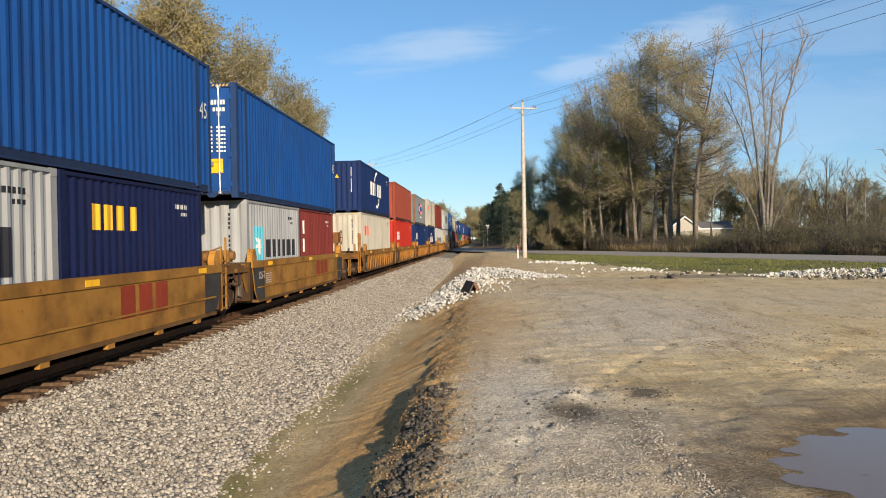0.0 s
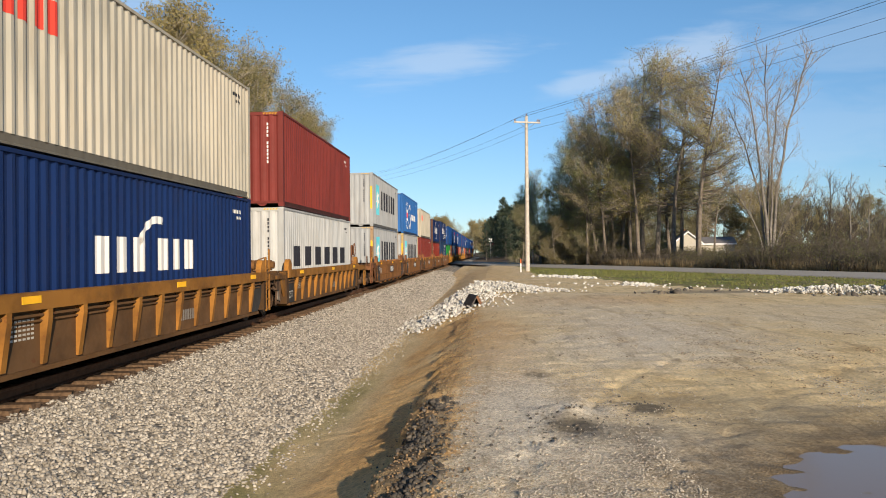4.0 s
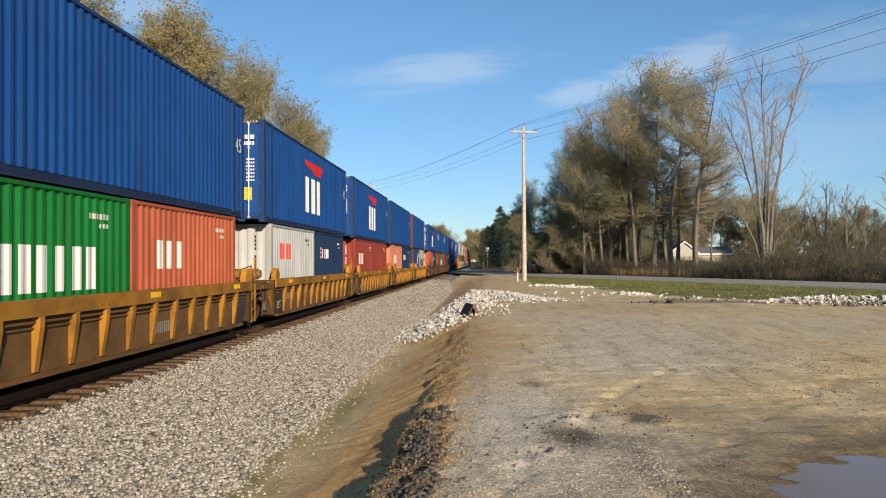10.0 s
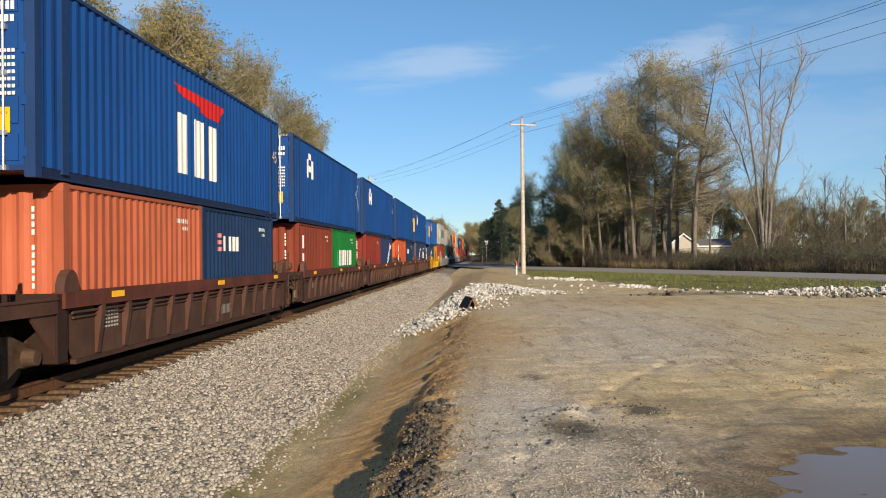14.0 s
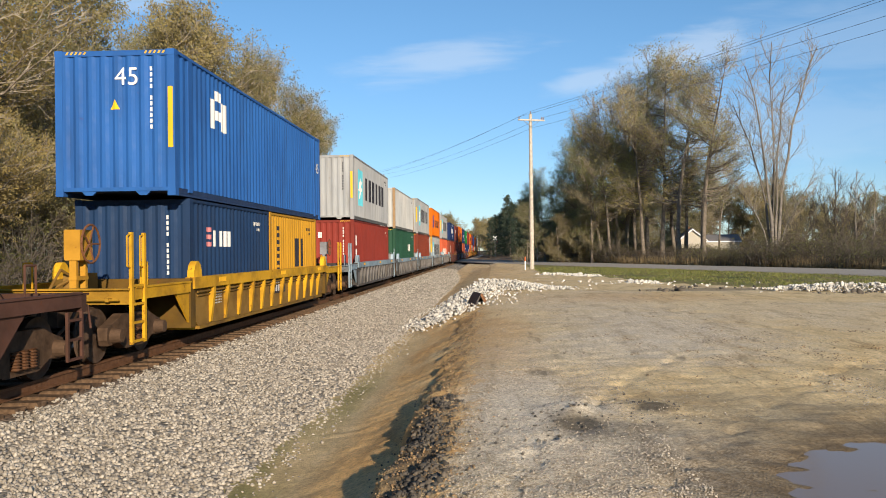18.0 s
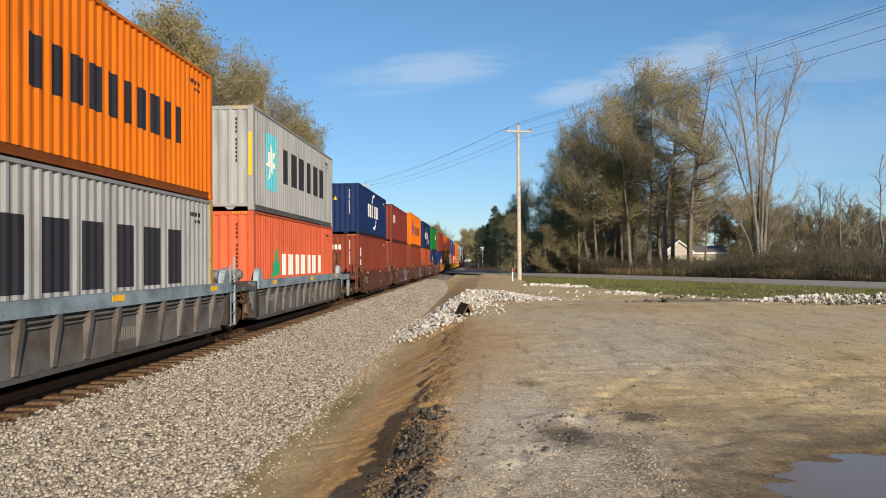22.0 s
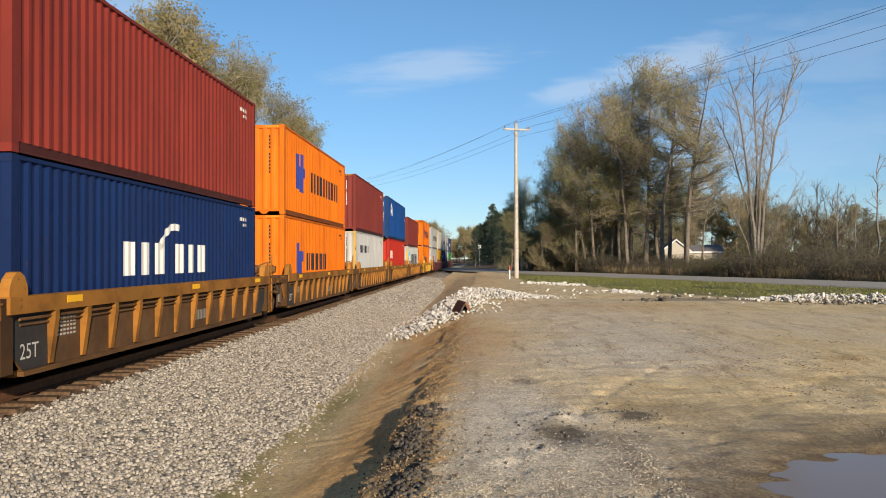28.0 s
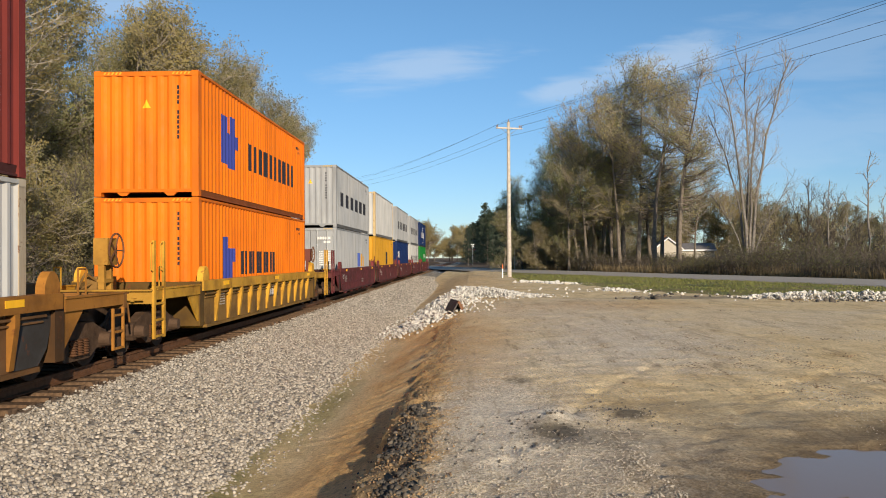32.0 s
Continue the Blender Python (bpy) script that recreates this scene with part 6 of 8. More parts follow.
def make_container(y, z, L, H, colour, kind="", doors=False, frame_colour=None, rusty=False, label="", ink=None, size_mark=False, end_word=None):
    """One shipping container whose nearer end is the one towards -y."""
    got = box_parts(L, H)
    w, half = WID / 2, L / 2
    if len(label.split()) < 9:
        label += " on the upper tier" if z > 2 else " in the well"
    box = tagged(new("shipping_container"), label, "shipping container", "stacked containers")
    box.matrix_basis = pose(0, y, z)
    TRAIN.append(box)
    fc = frame_colour or tuple(c * 0.86 for c in colour)
    own = frame_colour and L < 13
    part("frame", got["frame"], box, colour=tuple(c * 0.86 for c in colour) if own else fc)
    if own:
        for sx in (-1, 1):
            for sy in (-1, 1):
                part("corner_post", got["post"], box, "rust-stained corner post", colour=fc, at=pose(sx * (w - 0.002), sy * (half - 0.09), 0, 0, 0, 180 if sx > 0 else 0))
    part("side_panel", got["side"], box, colour=colour, at=pose(w - 0.014, 0, 0))
    part("side_panel", got["side"], box, colour=colour, at=pose(-w + 0.014, 0, 0, 0, 0, 180))
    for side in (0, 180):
        # panel colour cut to 0.30: grime, plus painted shade below the panel
        part("bottom_rail", got["bottom_rail"], box, "bottom rail darkened for grime and painted-in shade", colour=tuple(0.30 * c + 0.012 for c in colour), at=pose(w if side == 0 else -w, 0, 0, 0, 0, side))
    part("roof", got["roof"], box, colour=colour)
    part("underframe", got["floor"], box)
    for sx in (-1, 1):
        for sy in (-1, 1):
            for cz in ((0.059, H - 0.059) if z > 2 else (H - 0.059,)):
                part("corner_casting", got["casting"], box, colour=fc, at=pose(sx * (w - 0.081), sy * (half - 0.089), cz))
    near = -half
    if doors:
        for sx, turn in ((1, False), (-1, True)):
            d = part("door", got["door"], box, colour=colour, at=pose(0, near + 0.05, 0) if not turn else pose(0, near + 0.05, 0) @ Matrix.Diagonal((-1, 1, 1, 1)))
        for x in (-0.78, -0.32, 0.32, 0.78):
            part("locking_rod", got["rod"], box, "galvanised locking rod", at=pose(x, near + 0.05, 0))
        for x in (-0.78, 0.32):
            part("door_handle", got["handle"], box, at=pose(x, near + 0.05, 0.85))
        part("end_panel", got["end"], box, colour=colour, at=pose(0, half - 0.015, 0, 0, 0, 90))
    else:
        part("end_panel", got["end"], box, colour=colour, at=pose(0, near + 0.015, 0, 0, 0, -90))
        part("end_panel", got["end"], box, colour=colour, at=pose(0, half - 0.015, 0, 0, 0, 90))
    for n, c, me in marking_meshes(kind, L, H):
        part(n, me, box, colour=c, at=pose(w - 0.014, 0, 0))
    ink = ink or (WHITE if sum(colour) < 0.72 else INK)
    face = near + (0.004 if doors else 0.015)
    # serial bars on the end, hazard stripes above, warning plate
    if doors:
        bars = shared(("door_serial", H), lambda: mesh_of(sheet_marking(
            word(0.30, 0.95, H - 0.55, H - 0.43, 9) + word(0.62, 0.95, H - 0.72, H - 0.62, 4) + [q for k in range(7) for q in word(0.42, 0.62, 1.15 + k * 0.1, 1.20 + k * 0.1, 3) + word(0.70, 0.95, 1.15 + k * 0.1, 1.20 + k * 0.1, 4)], (), 0.002), "serial_lettering", M_DECAL))
        sb = part("serial_lettering", bars, box, "white serial and weight lettering", colour=WHITE, at=pose(0, near - 0.002, 0, 0, 0, -90))
        plate = shared("plate", lambda: mesh_of(sheet_marking([rect(0.50, 0.86, 0.62, 0.98)], (), 0.002), "caution_plate", M_DECAL))
        part("caution_plate", plate, box, "yellow caution plate", colour=(0.85, 0.42, 0.01), at=pose(0, near - 0.004, 0, 0, 0, -90))
        lines = shared("plate_text", lambda: text_mesh("CAUTION", 0.065, "plate_text"))
        part("plate_text", lines, box, colour=INK, at=pose(0.68, near - 0.010, 0.90, 90, 0, 0))
    else:
        bars = shared(("serial", H), lambda: mesh_of(sheet_marking([rect(0.705, 0.757, H - 0.42 - k * 0.115, H - 0.34 - k * 0.115) for k in range(11) if k != 4], breaks(-w + 0.15, w - 0.15), 0.004), "serial_lettering", M_DECAL))
        sb = part("serial_lettering", bars, box, "upright serial lettering", colour=ink, at=pose(0, near + 0.015, 0, 0, 0, -90))
        tri = shared(("warning", H), lambda: mesh_of(sheet_marking([[(-0.10, H - 0.86), (0.10, H - 0.86), (0.0, H - 0.66)]], breaks(-w + 0.15, w - 0.15), 0.004), "warning_triangle", M_DECAL))
        if z > 2 and kind not in ("star", "red_mark"):
            part("warning_triangle", tri, box, "yellow warning triangle", colour=(0.85, 0.45, 0.02), at=pose(0, near + 0.015, -0.32 if size_mark else 0, 0, 0, -90))
    tagged(sb, kind="stuff")
    if end_word:
        count, shade, u0, u1 = end_word
        for k in range(count):
            step = (u1 - u0) / count
            blk = shared(("end_word", end_word, k, H), lambda: mesh_of(sheet_marking([rect(u0 + k * step, u0 + (k + 0.66) * step, H - 0.80, H - 0.55)], breaks(-w + 0.15, w - 0.15), 0.004), "letter_block", M_DECAL))
            part("letter_block", blk, box, colour=shade, at=pose(0, near + 0.015, 0, 0, 0, -90))
    side_code = shared(("side_code", L, H), lambda: mesh_of(sheet_marking(
        [rect(half - 0.62, half - 0.57, H - 0.95 - k * 0.10, H - 0.89 - k * 0.10) for k in range(9) if k != 4] + word(half - 1.5, half - 0.75, H - 0.42, H - 0.33, 9) + word(half - 1.1, half - 0.75, H - 0.56, H - 0.49, 4),
        breaks(*((-half + 0.17, half - 0.17) if L < 13 else (L40 / 2, half - 0.17))), 0.004), "side_lettering", M_DECAL))
    if L < 13:
        tagged(part("side_lettering", side_code, box, "small stencilled side lettering", colour=tuple(0.75 * c for c in ink), at=pose(w - 0.014, 0, 0)), kind="stuff")
    if H == H9:
        haz = shared(("hazard", H), lambda: mesh_of(sheet_marking([[(k * 0.09, H - 0.085), (k * 0.09 + 0.04, H - 0.085), (k * 0.09 + 0.075, H - 0.03), (k * 0.09 + 0.035, H - 0.03)] for k in range(-2, 3)], (), 0.003), "hazard_stripe", M_DECAL))
        for hx in (-0.82, 0.78):
            part("hazard_stripe", haz, box, "yellow high-cube hazard stripe", colour=(0.55, 0.33, 0.03), at=pose(hx, near + 0.0095, 0, 0, 0, -90))
    if kind in ("star", "checker") and not doors:
        strip = shared("height_strip", lambda: mesh_of(sheet_marking([rect(-0.05, 0.05, 0.95, 2.15)], (), 0.003), "height_strip", M_DECAL))
        for hx in ((-w + 0.08, w - 0.09) if kind == "star" else (w - 0.09,)):
            part("height_strip", strip, box, "yellow height warning strip", colour=(0.72, 0.40, 0.02), at=pose(hx, near + 0.004, 0, 0, 0, -90))
    if L > 13:
        digits = shared("45", lambda: text_mesh("45", 0.5, "size_mark"))
        part("size_mark", digits, box, "white figures 45", colour=WHITE, at=pose(w - 0.006, half - 0.47, H * 0.62, 90, 0, 90))
        if size_mark:
            part("size_mark", digits, box, "white figures 45", colour=WHITE, at=pose(0.25, near + 0.006, H - 0.55, 90, 0, 0))
    return box


# ---- well cars ----
WELL = 6.45        # half length of the well
JOINT = 7.84       # from a unit's middle to its trucks
SILL_TOP, SILL_LOW = 1.34, 0.33


def comb(lo, hi, z0, z1, n):
    """The outline of a slatted plate: n slats on a thin web."""
    step = (hi - lo) / n
    out = [(lo, z0), (hi, z0)]
    for k in reversed(range(n)):
        a = lo + k * step
        out += [(a + step, z1), (a + 0.28 * step, z1)]
        if k:
            out += [(a + 0.28 * step, z0 + 0.012), (a, z0 + 0.012)]
        else:
            out += [(a, z1)]
    return out


def car_meshes():
    got = {}
    for style, plate, e in (("ribbed", 1.375, 0.34), ("smooth", 1.475, 0.30)):
        low = SILL_TOP - (0.23 if style == "ribbed" else 0.17)
        bm = bmesh.new()
        add_box(bm, 1.30, 1.50, -WELL - 0.15, WELL + 0.15, low, SILL_TOP)
        bmesh.ops.bevel(bm, geom=[ed for ed in bm.edges if ed.calc_length() > 3], offset=0.015, segments=1)
        got["chord", style] = mesh_of(bm, "top_chord", M_CAR)
        bm = bmesh.new()
        add_prism(bm, [(-WELL + e, SILL_LOW), (WELL - e, SILL_LOW), (WELL - 0.1, SILL_LOW + 0.22), (WELL + 0.1, low - 0.002), (-WELL - 0.1, low - 0.002), (-WELL + 0.1, SILL_LOW + 0.22)], "x", plate - 0.02, plate)
        got["plate", style] = mesh_of(bm, "side_plate", M_CAR)
        bm = bmesh.new()
        add_box(bm, 1.18, plate + 0.03, -WELL + e, WELL - e, SILL_LOW - 0.07, SILL_LOW - 0.002)
        got["foot", style] = mesh_of(bm, "bottom_chord", M_CAR)
        bm = bmesh.new()
        add_prism(bm, [(WELL - 1.0, SILL_LOW + 0.01), (WELL - e - 0.01, SILL_LOW + 0.01), (WELL - 0.11, SILL_LOW + 0.23), (WELL + 0.08, low - 0.012), (WELL - 0.95, low - 0.012)], "x", plate + 0.001, plate + 0.012)
        got["end_panel", style] = mesh_of(bm, "end_panel", M_CAR)
    bm = bmesh.new()
    add_box(bm, 1.476, 1.500, -WELL + 0.3, WELL - 0.3, SILL_LOW + 0.30, SILL_LOW + 0.335)
    got["strake", "smooth"] = mesh_of(bm, "side_strake", M_CAR)
    bm = bmesh.new()
    add_tube(bm, (1.42, -WELL + 0.2, SILL_TOP - 0.31), (1.42, WELL - 0.2, SILL_TOP - 0.31), 0.024, None, 7)
    got["strake", "ribbed"] = mesh_of(bm, "air_pipe", M_CAR)
    bm = bmesh.new()
    add_tube(bm, (1.40, -WELL + 0.25, SILL_TOP - 0.39), (1.40, WELL - 0.25, SILL_TOP - 0.39), 0.018, None, 7)
    got["conduit"] = mesh_of(bm, "conduit", M_CAR)
    bm = bmesh.new()
    add_box(bm, 1.42, 1.50, -0.12, 0.12, SILL_LOW - 0.15, SILL_LOW - 0.072)
    got["lug"] = mesh_of(bm, "jacking_lug", M_CAR)
    bm = bmesh.new()
    arch = [(1.40 + 0.085 * math.cos(math.pi * k / 8), SILL_TOP + 0.002 + 0.085 * math.sin(math.pi * k / 8)) for k in range(9)]
    add_prism(bm, arch, "y", -0.95, 0.95)
    got["sill_cap"] = mesh_of(bm, "sill_cap", M_CAR)
    bm = bmesh.new()
    add_prism(bm, [(1.37, SILL_LOW + 0.03), (1.41, SILL_LOW + 0.03), (1.497, SILL_TOP - 0.36), (1.497, SILL_TOP - 0.225), (1.37, SILL_TOP - 0.225)], "y", -0.06, 0.06)
    got["rib"] = mesh_of(bm, "rib", M_CAR)
    bm = bmesh.new()
    add_box(bm, -1.3, 1.3, -WELL + 0.3, WELL - 0.3, 0.25, 0.34)
    got["floor"] = mesh_of(bm, "well_floor", M_CAR)
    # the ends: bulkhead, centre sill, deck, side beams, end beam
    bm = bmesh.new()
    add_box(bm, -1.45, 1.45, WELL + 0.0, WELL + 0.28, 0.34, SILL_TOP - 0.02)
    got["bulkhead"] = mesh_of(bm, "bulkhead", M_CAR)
    for key, reach, deck in (("joint", JOINT - 0.05, WELL + 0.85), ("free", 9.35, 8.78), ("single", 9.75, 9.28)):
        bm = bmesh.new()
        w = 0.55 if key == "joint" else 0.35
        add_box(bm, -w, w, WELL + 0.283, reach, 0.62, 1.058)
        got["centre", key] = mesh_of(bm, "centre_sill", M_UNDER)
        bm = bmesh.new()
        if key == "joint":
            add_box(bm, -1.30, 1.30, WELL + 0.283, deck, 1.062, 1.12)
        else:
            add_prism(bm, comb(-1.30, 1.30, 1.06, 1.12, 10), "y", WELL + 0.283, deck)
        got["deck", key] = mesh_of(bm, "deck", M_CAR)
        bm = bmesh.new()
        if key == "joint":
            add_prism(bm, [(WELL + 0.285, 1.08), (JOINT - 0.12, 1.10), (JOINT - 0.12, 1.20), (WELL + 0.285, SILL_TOP - 0.04)], "x", 1.33, 1.43)
        else:
            add_box(bm, 1.36, 1.46, WELL + 0.285, deck + 0.015, 1.05, 1.24)
            add_box(bm, 1.34, 1.48, WELL + 0.285, deck + 0.015, 1.242, 1.27)
            add_prism(bm, [(WELL + 0.29, 1.048), (WELL + 0.95, 1.048), (WELL + 0.29, 0.45)], "x", 1.38, 1.42)
        got["beam", key] = mesh_of(bm, "side_beam", M_CAR)
    bm = bmesh.new()
    add_box(bm, -1.46, 1.46, 8.80, 8.94, 0.98, 1.22)
    add_box(bm, -1.46, 1.46, 8.80, 9.02, 1.222, 1.25)
    add_tube(bm, (-1.3, 9.06, 1.06), (1.42, 9.06, 1.06), 0.018, None, 6)
    for x in (-1.1, 0.0, 1.1):
        add_box(bm, x - 0.03, x + 0.03, 8.94, 9.08, 1.03, 1.09)
    add_tube(bm, (1.42, 9.06, 1.06), (1.44, 9.10, 0.72), 0.018, None, 6)
    got["end_beam"] = mesh_of(bm, "end_beam", M_CAR)
    bm = bmesh.new()
    add_box(bm, -0.10, 0.10, 9.30, 9.62, 0.76, 0.96)
    add_prism(bm, [(-0.19, 0.70), (0.19, 0.70), (0.22, 0.98), (0.05, 1.04), (-0.19, 0.98)], "y", 9.58, 9.80)
    got["coupler"] = mesh_of(bm, "coupler", M_UNDER)
    bm = bmesh.new()
    for x in (-0.25, 0.25):
        add_box(bm, 1.44, 1.49, x - 0.04, x + 0.04, 0.32, 2.18)
    for k in range(4):
        z = 0.36 + k * 0.31
        add_box(bm, 1.445, 1.485, -0.23, 0.23, z - 0.02, z + 0.02)
    for x in (-0.25, 0.25):
        add_tube(bm, (1.465, x, 2.15), (1.465, x + 0.16, 2.12), 0.014, None, 6)
        add_tube(bm, (1.465, x + 0.16, 2.12), (1.465, x + 0.16, 1.62), 0.014, None, 6)
        add_tube(bm, (1.465, x + 0.16, 1.62), (1.465, x, 1.58), 0.014, None, 6)
    got["ladder"] = mesh_of(bm, "ladder", M_CAR)
    bm = bmesh.new()
    for x in (-0.17, 0.17):
        add_box(bm, 1.42, 1.46, x - 0.025, x + 0.025, 0.30, 1.95 if x > 0 else 1.75)
    for k in range(5):
        z = 0.34 + k * 0.27
        add_box(bm, 1.425, 1.455, -0.17, 0.17, z - 0.016, z + 0.016)
    got["joint_ladder"] = mesh_of(bm, "joint_ladder", M_CAR)
    bm = bmesh.new()
    for x in (-0.2, 0.2):
        add_box(bm, 1.43, 1.47, x - 0.022, x + 0.022, 0.30, 1.0)
    for z in (0.32, 0.60, 0.88):
        add_box(bm, 1.432, 1.468, -0.2, 0.2, z - 0.018, z + 0.018)
    got["end_step"] = mesh_of(bm, "end_step", M_CAR)
    bm = bmesh.new()
    add_box(bm, -0.20, 0.20, -0.28, 0.28, 0.0, 0.34)
    add_box(bm, -0.12, 0.12, -0.42, -0.28, 0.05, 0.22)
    add_tube(bm, (0.1, 0.28, 0.2), (0.25, 0.62, 0.05), 0.03, None, 6)
    add_tube(bm, (0.0, 0.28, 0.26), (0.1, 0.55, 0.42), 0.025, None, 6)
    add_tube(bm, (0.1, 0.55, 0.42), (0.15, 0.9, 0.02), 0.025, None, 6)
    got["valve_box"] = mesh_of(bm, "valve_box", M_CAR)
    bm = bmesh.new()
    pts = [Vector((1.1 - 0.25 * math.sin(k * 0.6), 0.16 * k, 1.15 - 0.5 * math.sin(k * math.pi / 8))) for k in range(9)]
    for p, q in zip(pts, pts[1:]):
        add_tube(bm, p, q, 0.028, None, 6)
    got["air_hose"] = mesh_of(bm, "air_hose", M_UNDER)
    bm = bmesh.new()
    add_tube(bm, (0, 0, 0), (0, 0, 0.55), 0.018, None, 6)
    add_tube(bm, (0, 0, 0.55), (0, 0.28, 0.55), 0.018, None, 6)
    add_tube(bm, (0, 0.28, 0.55), (0, 0.28, 0), 0.018, None, 6)
    got["grab"] = mesh_of(bm, "grab_rail", M_CAR)
    # gear at the joint between two wells
    bm = bmesh.new()
    add_prism(bm, comb(WELL + 0.18, JOINT - 0.06, 1.285, 1.345, 8), "x", 0.30, 1.46)
    got["walkway"] = mesh_of(bm, "walkway", M_CAR)
    bm = bmesh.new()
    add_prism(bm, [(WELL + 0.13, 1.295), (WELL + 0.70, 1.295), (WELL + 0.62, 1.02), (WELL + 0.34, 0.62), (WELL + 0.13, 0.40)], "x", 1.34, 1.40)
    add_box(bm, 1.401, 1.44, WELL + 0.16, WELL + 0.66, 1.20, 1.29)
    got["corner_bracket"] = mesh_of(bm, "corner_bracket", M_CAR)
    bm = bmesh.new()
    add_tube(bm, (1.30, WELL + 0.2, 1.08), (1.30, JOINT - 0.05, 0.98), 0.03, None, 7)
    add_tube(bm, (1.24, WELL + 0.3, 0.62), (1.26, JOINT - 0.1, 0.84), 0.025, None, 7)
    add_tube(bm, (1.33, WELL + 0.75, 1.28), (1.33, WELL + 0.55, 0.50), 0.035, None, 7)
    add_box(bm, 1.22, 1.36, WELL + 0.78, WELL + 1.02, 0.78, 1.10)
    add_tube(bm, (1.30, WELL + 0.9, 0.78), (1.34, WELL + 1.15, 0.36), 0.03, None, 7)
    pts = [Vector((1.32, WELL + 0.5 + 0.1 * k, 1.16 - 0.34 * math.sin(k * math.pi / 8))) for k in range(9)]
    for a, b in zip(pts, pts[1:]):
        add_tube(bm, a, b, 0.022, None, 6)
    got["brake_rigging"] = mesh_of(bm, "brake_rigging", M_UNDER)
    bm = bmesh.new()
    add_prism(bm, [(-0.22, 0.0), (0.22, 0.0), (0.10, -0.42), (-0.16, -0.36)], "x", 1.28, 1.32)
    got["guard_plate"] = mesh_of(bm, "guard_plate", M_CAR)
    bm = bmesh.new()
    add_box(bm, -0.32, 0.32, -0.16, 0.16, 0.0, 0.30)
    add_tube(bm, (-0.42, 0, 0.16), (0.42, 0, 0.16), 0.11, None, 12)
    add_tube(bm, (0.30, 0.1, 0.25), (0.62, 0.25, 0.38), 0.02, None, 6)
    add_tube(bm, (0.62, 0.25, 0.38), (0.68, 0.30, 0.02), 0.02, None, 6)
    bmesh.ops.bevel(bm, geom=[e for e in bm.edges if e.calc_length() > 0.28], offset=0.015, segments=1)
    got["brake_cylinder"] = mesh_of(bm, "brake_cylinder", M_CAR)
    # guide cone on the sill's end
    bm = bmesh.new()
    add_prism(bm, [(-0.30, 0.0), (0.30, 0.0), (0.28, 0.16), (0.19, 0.30), (0.05, 0.37), (-0.08, 0.36), (-0.21, 0.27), (-0.29, 0.14)], "x", -0.07, 0.07)
    bmesh.ops.bevel(bm, geom=bm.edges[:], offset=0.02, segments=1)
    got["guide"] = mesh_of(bm, "container_guide", M_CAR)
    # hand brake: wheel, drum housing and stand
    bm = bmesh.new()
    n = 18
    for i in range(n):
        a, b = 2 * math.pi * i / n, 2 * math.pi * (i + 1) / n
        add_tube(bm, (0, math.cos(a) * 0.33, math.sin(a) * 0.33), (0, math.cos(b) * 0.33, math.sin(b) * 0.33), 0.02, None, 6, False)
    for i in range(5):
        a = 2 * math.pi * i / 5
        add_tube(bm, (-0.03, 0, 0), (0, math.cos(a) * 0.33, math.sin(a) * 0.33), 0.015, None, 5)
    got["brake_wheel"] = mesh_of(bm, "brake_wheel", M_CAR)
    bm = bmesh.new()
    add_box(bm, -0.34, -0.06, -0.22, 0.22, -0.28, 0.24)
    add_box(bm, -0.26, -0.14, -0.20, -0.12, -0.92, -0.27)
    add_box(bm, -0.26, -0.14, 0.12, 0.20, -0.92, -0.27)
    add_box(bm, -0.27, -0.13, -0.21, 0.21, -0.62, -0.55)
    bmesh.ops.bevel(bm, geom=bm.edges[:], offset=0.02, segments=1)
    got["brake_stand"] = mesh_of(bm, "brake_stand", M_CAR)
    bm = bmesh.new()
    add_tube(bm, (-0.5, 0, 0), (0.5, 0, 0), 0.24, None, 14)
    bmesh.ops.bevel(bm, geom=[e for e in bm.edges if abs(e.verts[0].co.x - e.verts[1].co.x) < 0.01], offset=0.05, segments=2)
    got["reservoir"] = mesh_of(bm, "air_reservoir", M_CAR)
    # truck
    bm = bmesh.new()
    side = [(-1.10, 0.40), (-1.02, 0.30), (-0.70, 0.34), (-0.42, 0.20), (0.42, 0.20), (0.70, 0.34), (1.02, 0.30), (1.10, 0.40), (1.08, 0.60), (0.86, 0.66), (0.50, 0.80), (-0.50, 0.80), (-0.86, 0.66), (-1.08, 0.60)]
    add_prism(bm, side, "x", -0.09, 0.09)
    bmesh.ops.bevel(bm, geom=bm.edges[:], offset=0.025, segments=1)
    got["side_frame"] = mesh_of(bm, "side_frame", M_UNDER)
    bm = bmesh.new()
    add_tube(bm, (0.0, 0, 0), (0.20, 0, 0), 0.14, 0.11, 14)
    got["bearing"] = mesh_of(bm, "axle_bearing", M_UNDER)
    bm = bmesh.new()
    for k in range(13):
        add_tube(bm, (0, 0, 0.28 + k * 0.02), (0, 0, 0.30 + k * 0.02), 0.06 + 0.03 * (k % 2), 0.09 - 0.03 * (k % 2), 10, k in (0, 12))
    bmesh.ops.remove_doubles(bm, verts=bm.verts[:], dist=0.002)
    got["springs"] = mesh_of(bm, "coil_spring", M_RAIL)
    bm = bmesh.new()
    add_box(bm, -1.0, 1.0, -0.2, 0.2, 0.42, 0.64)
    got["bolster"] = mesh_of(bm, "bolster", M_UNDER)
    bm = bmesh.new()
    add_tube(bm, (-1.05, 0, 0), (1.05, 0, 0), 0.085, None, 10)
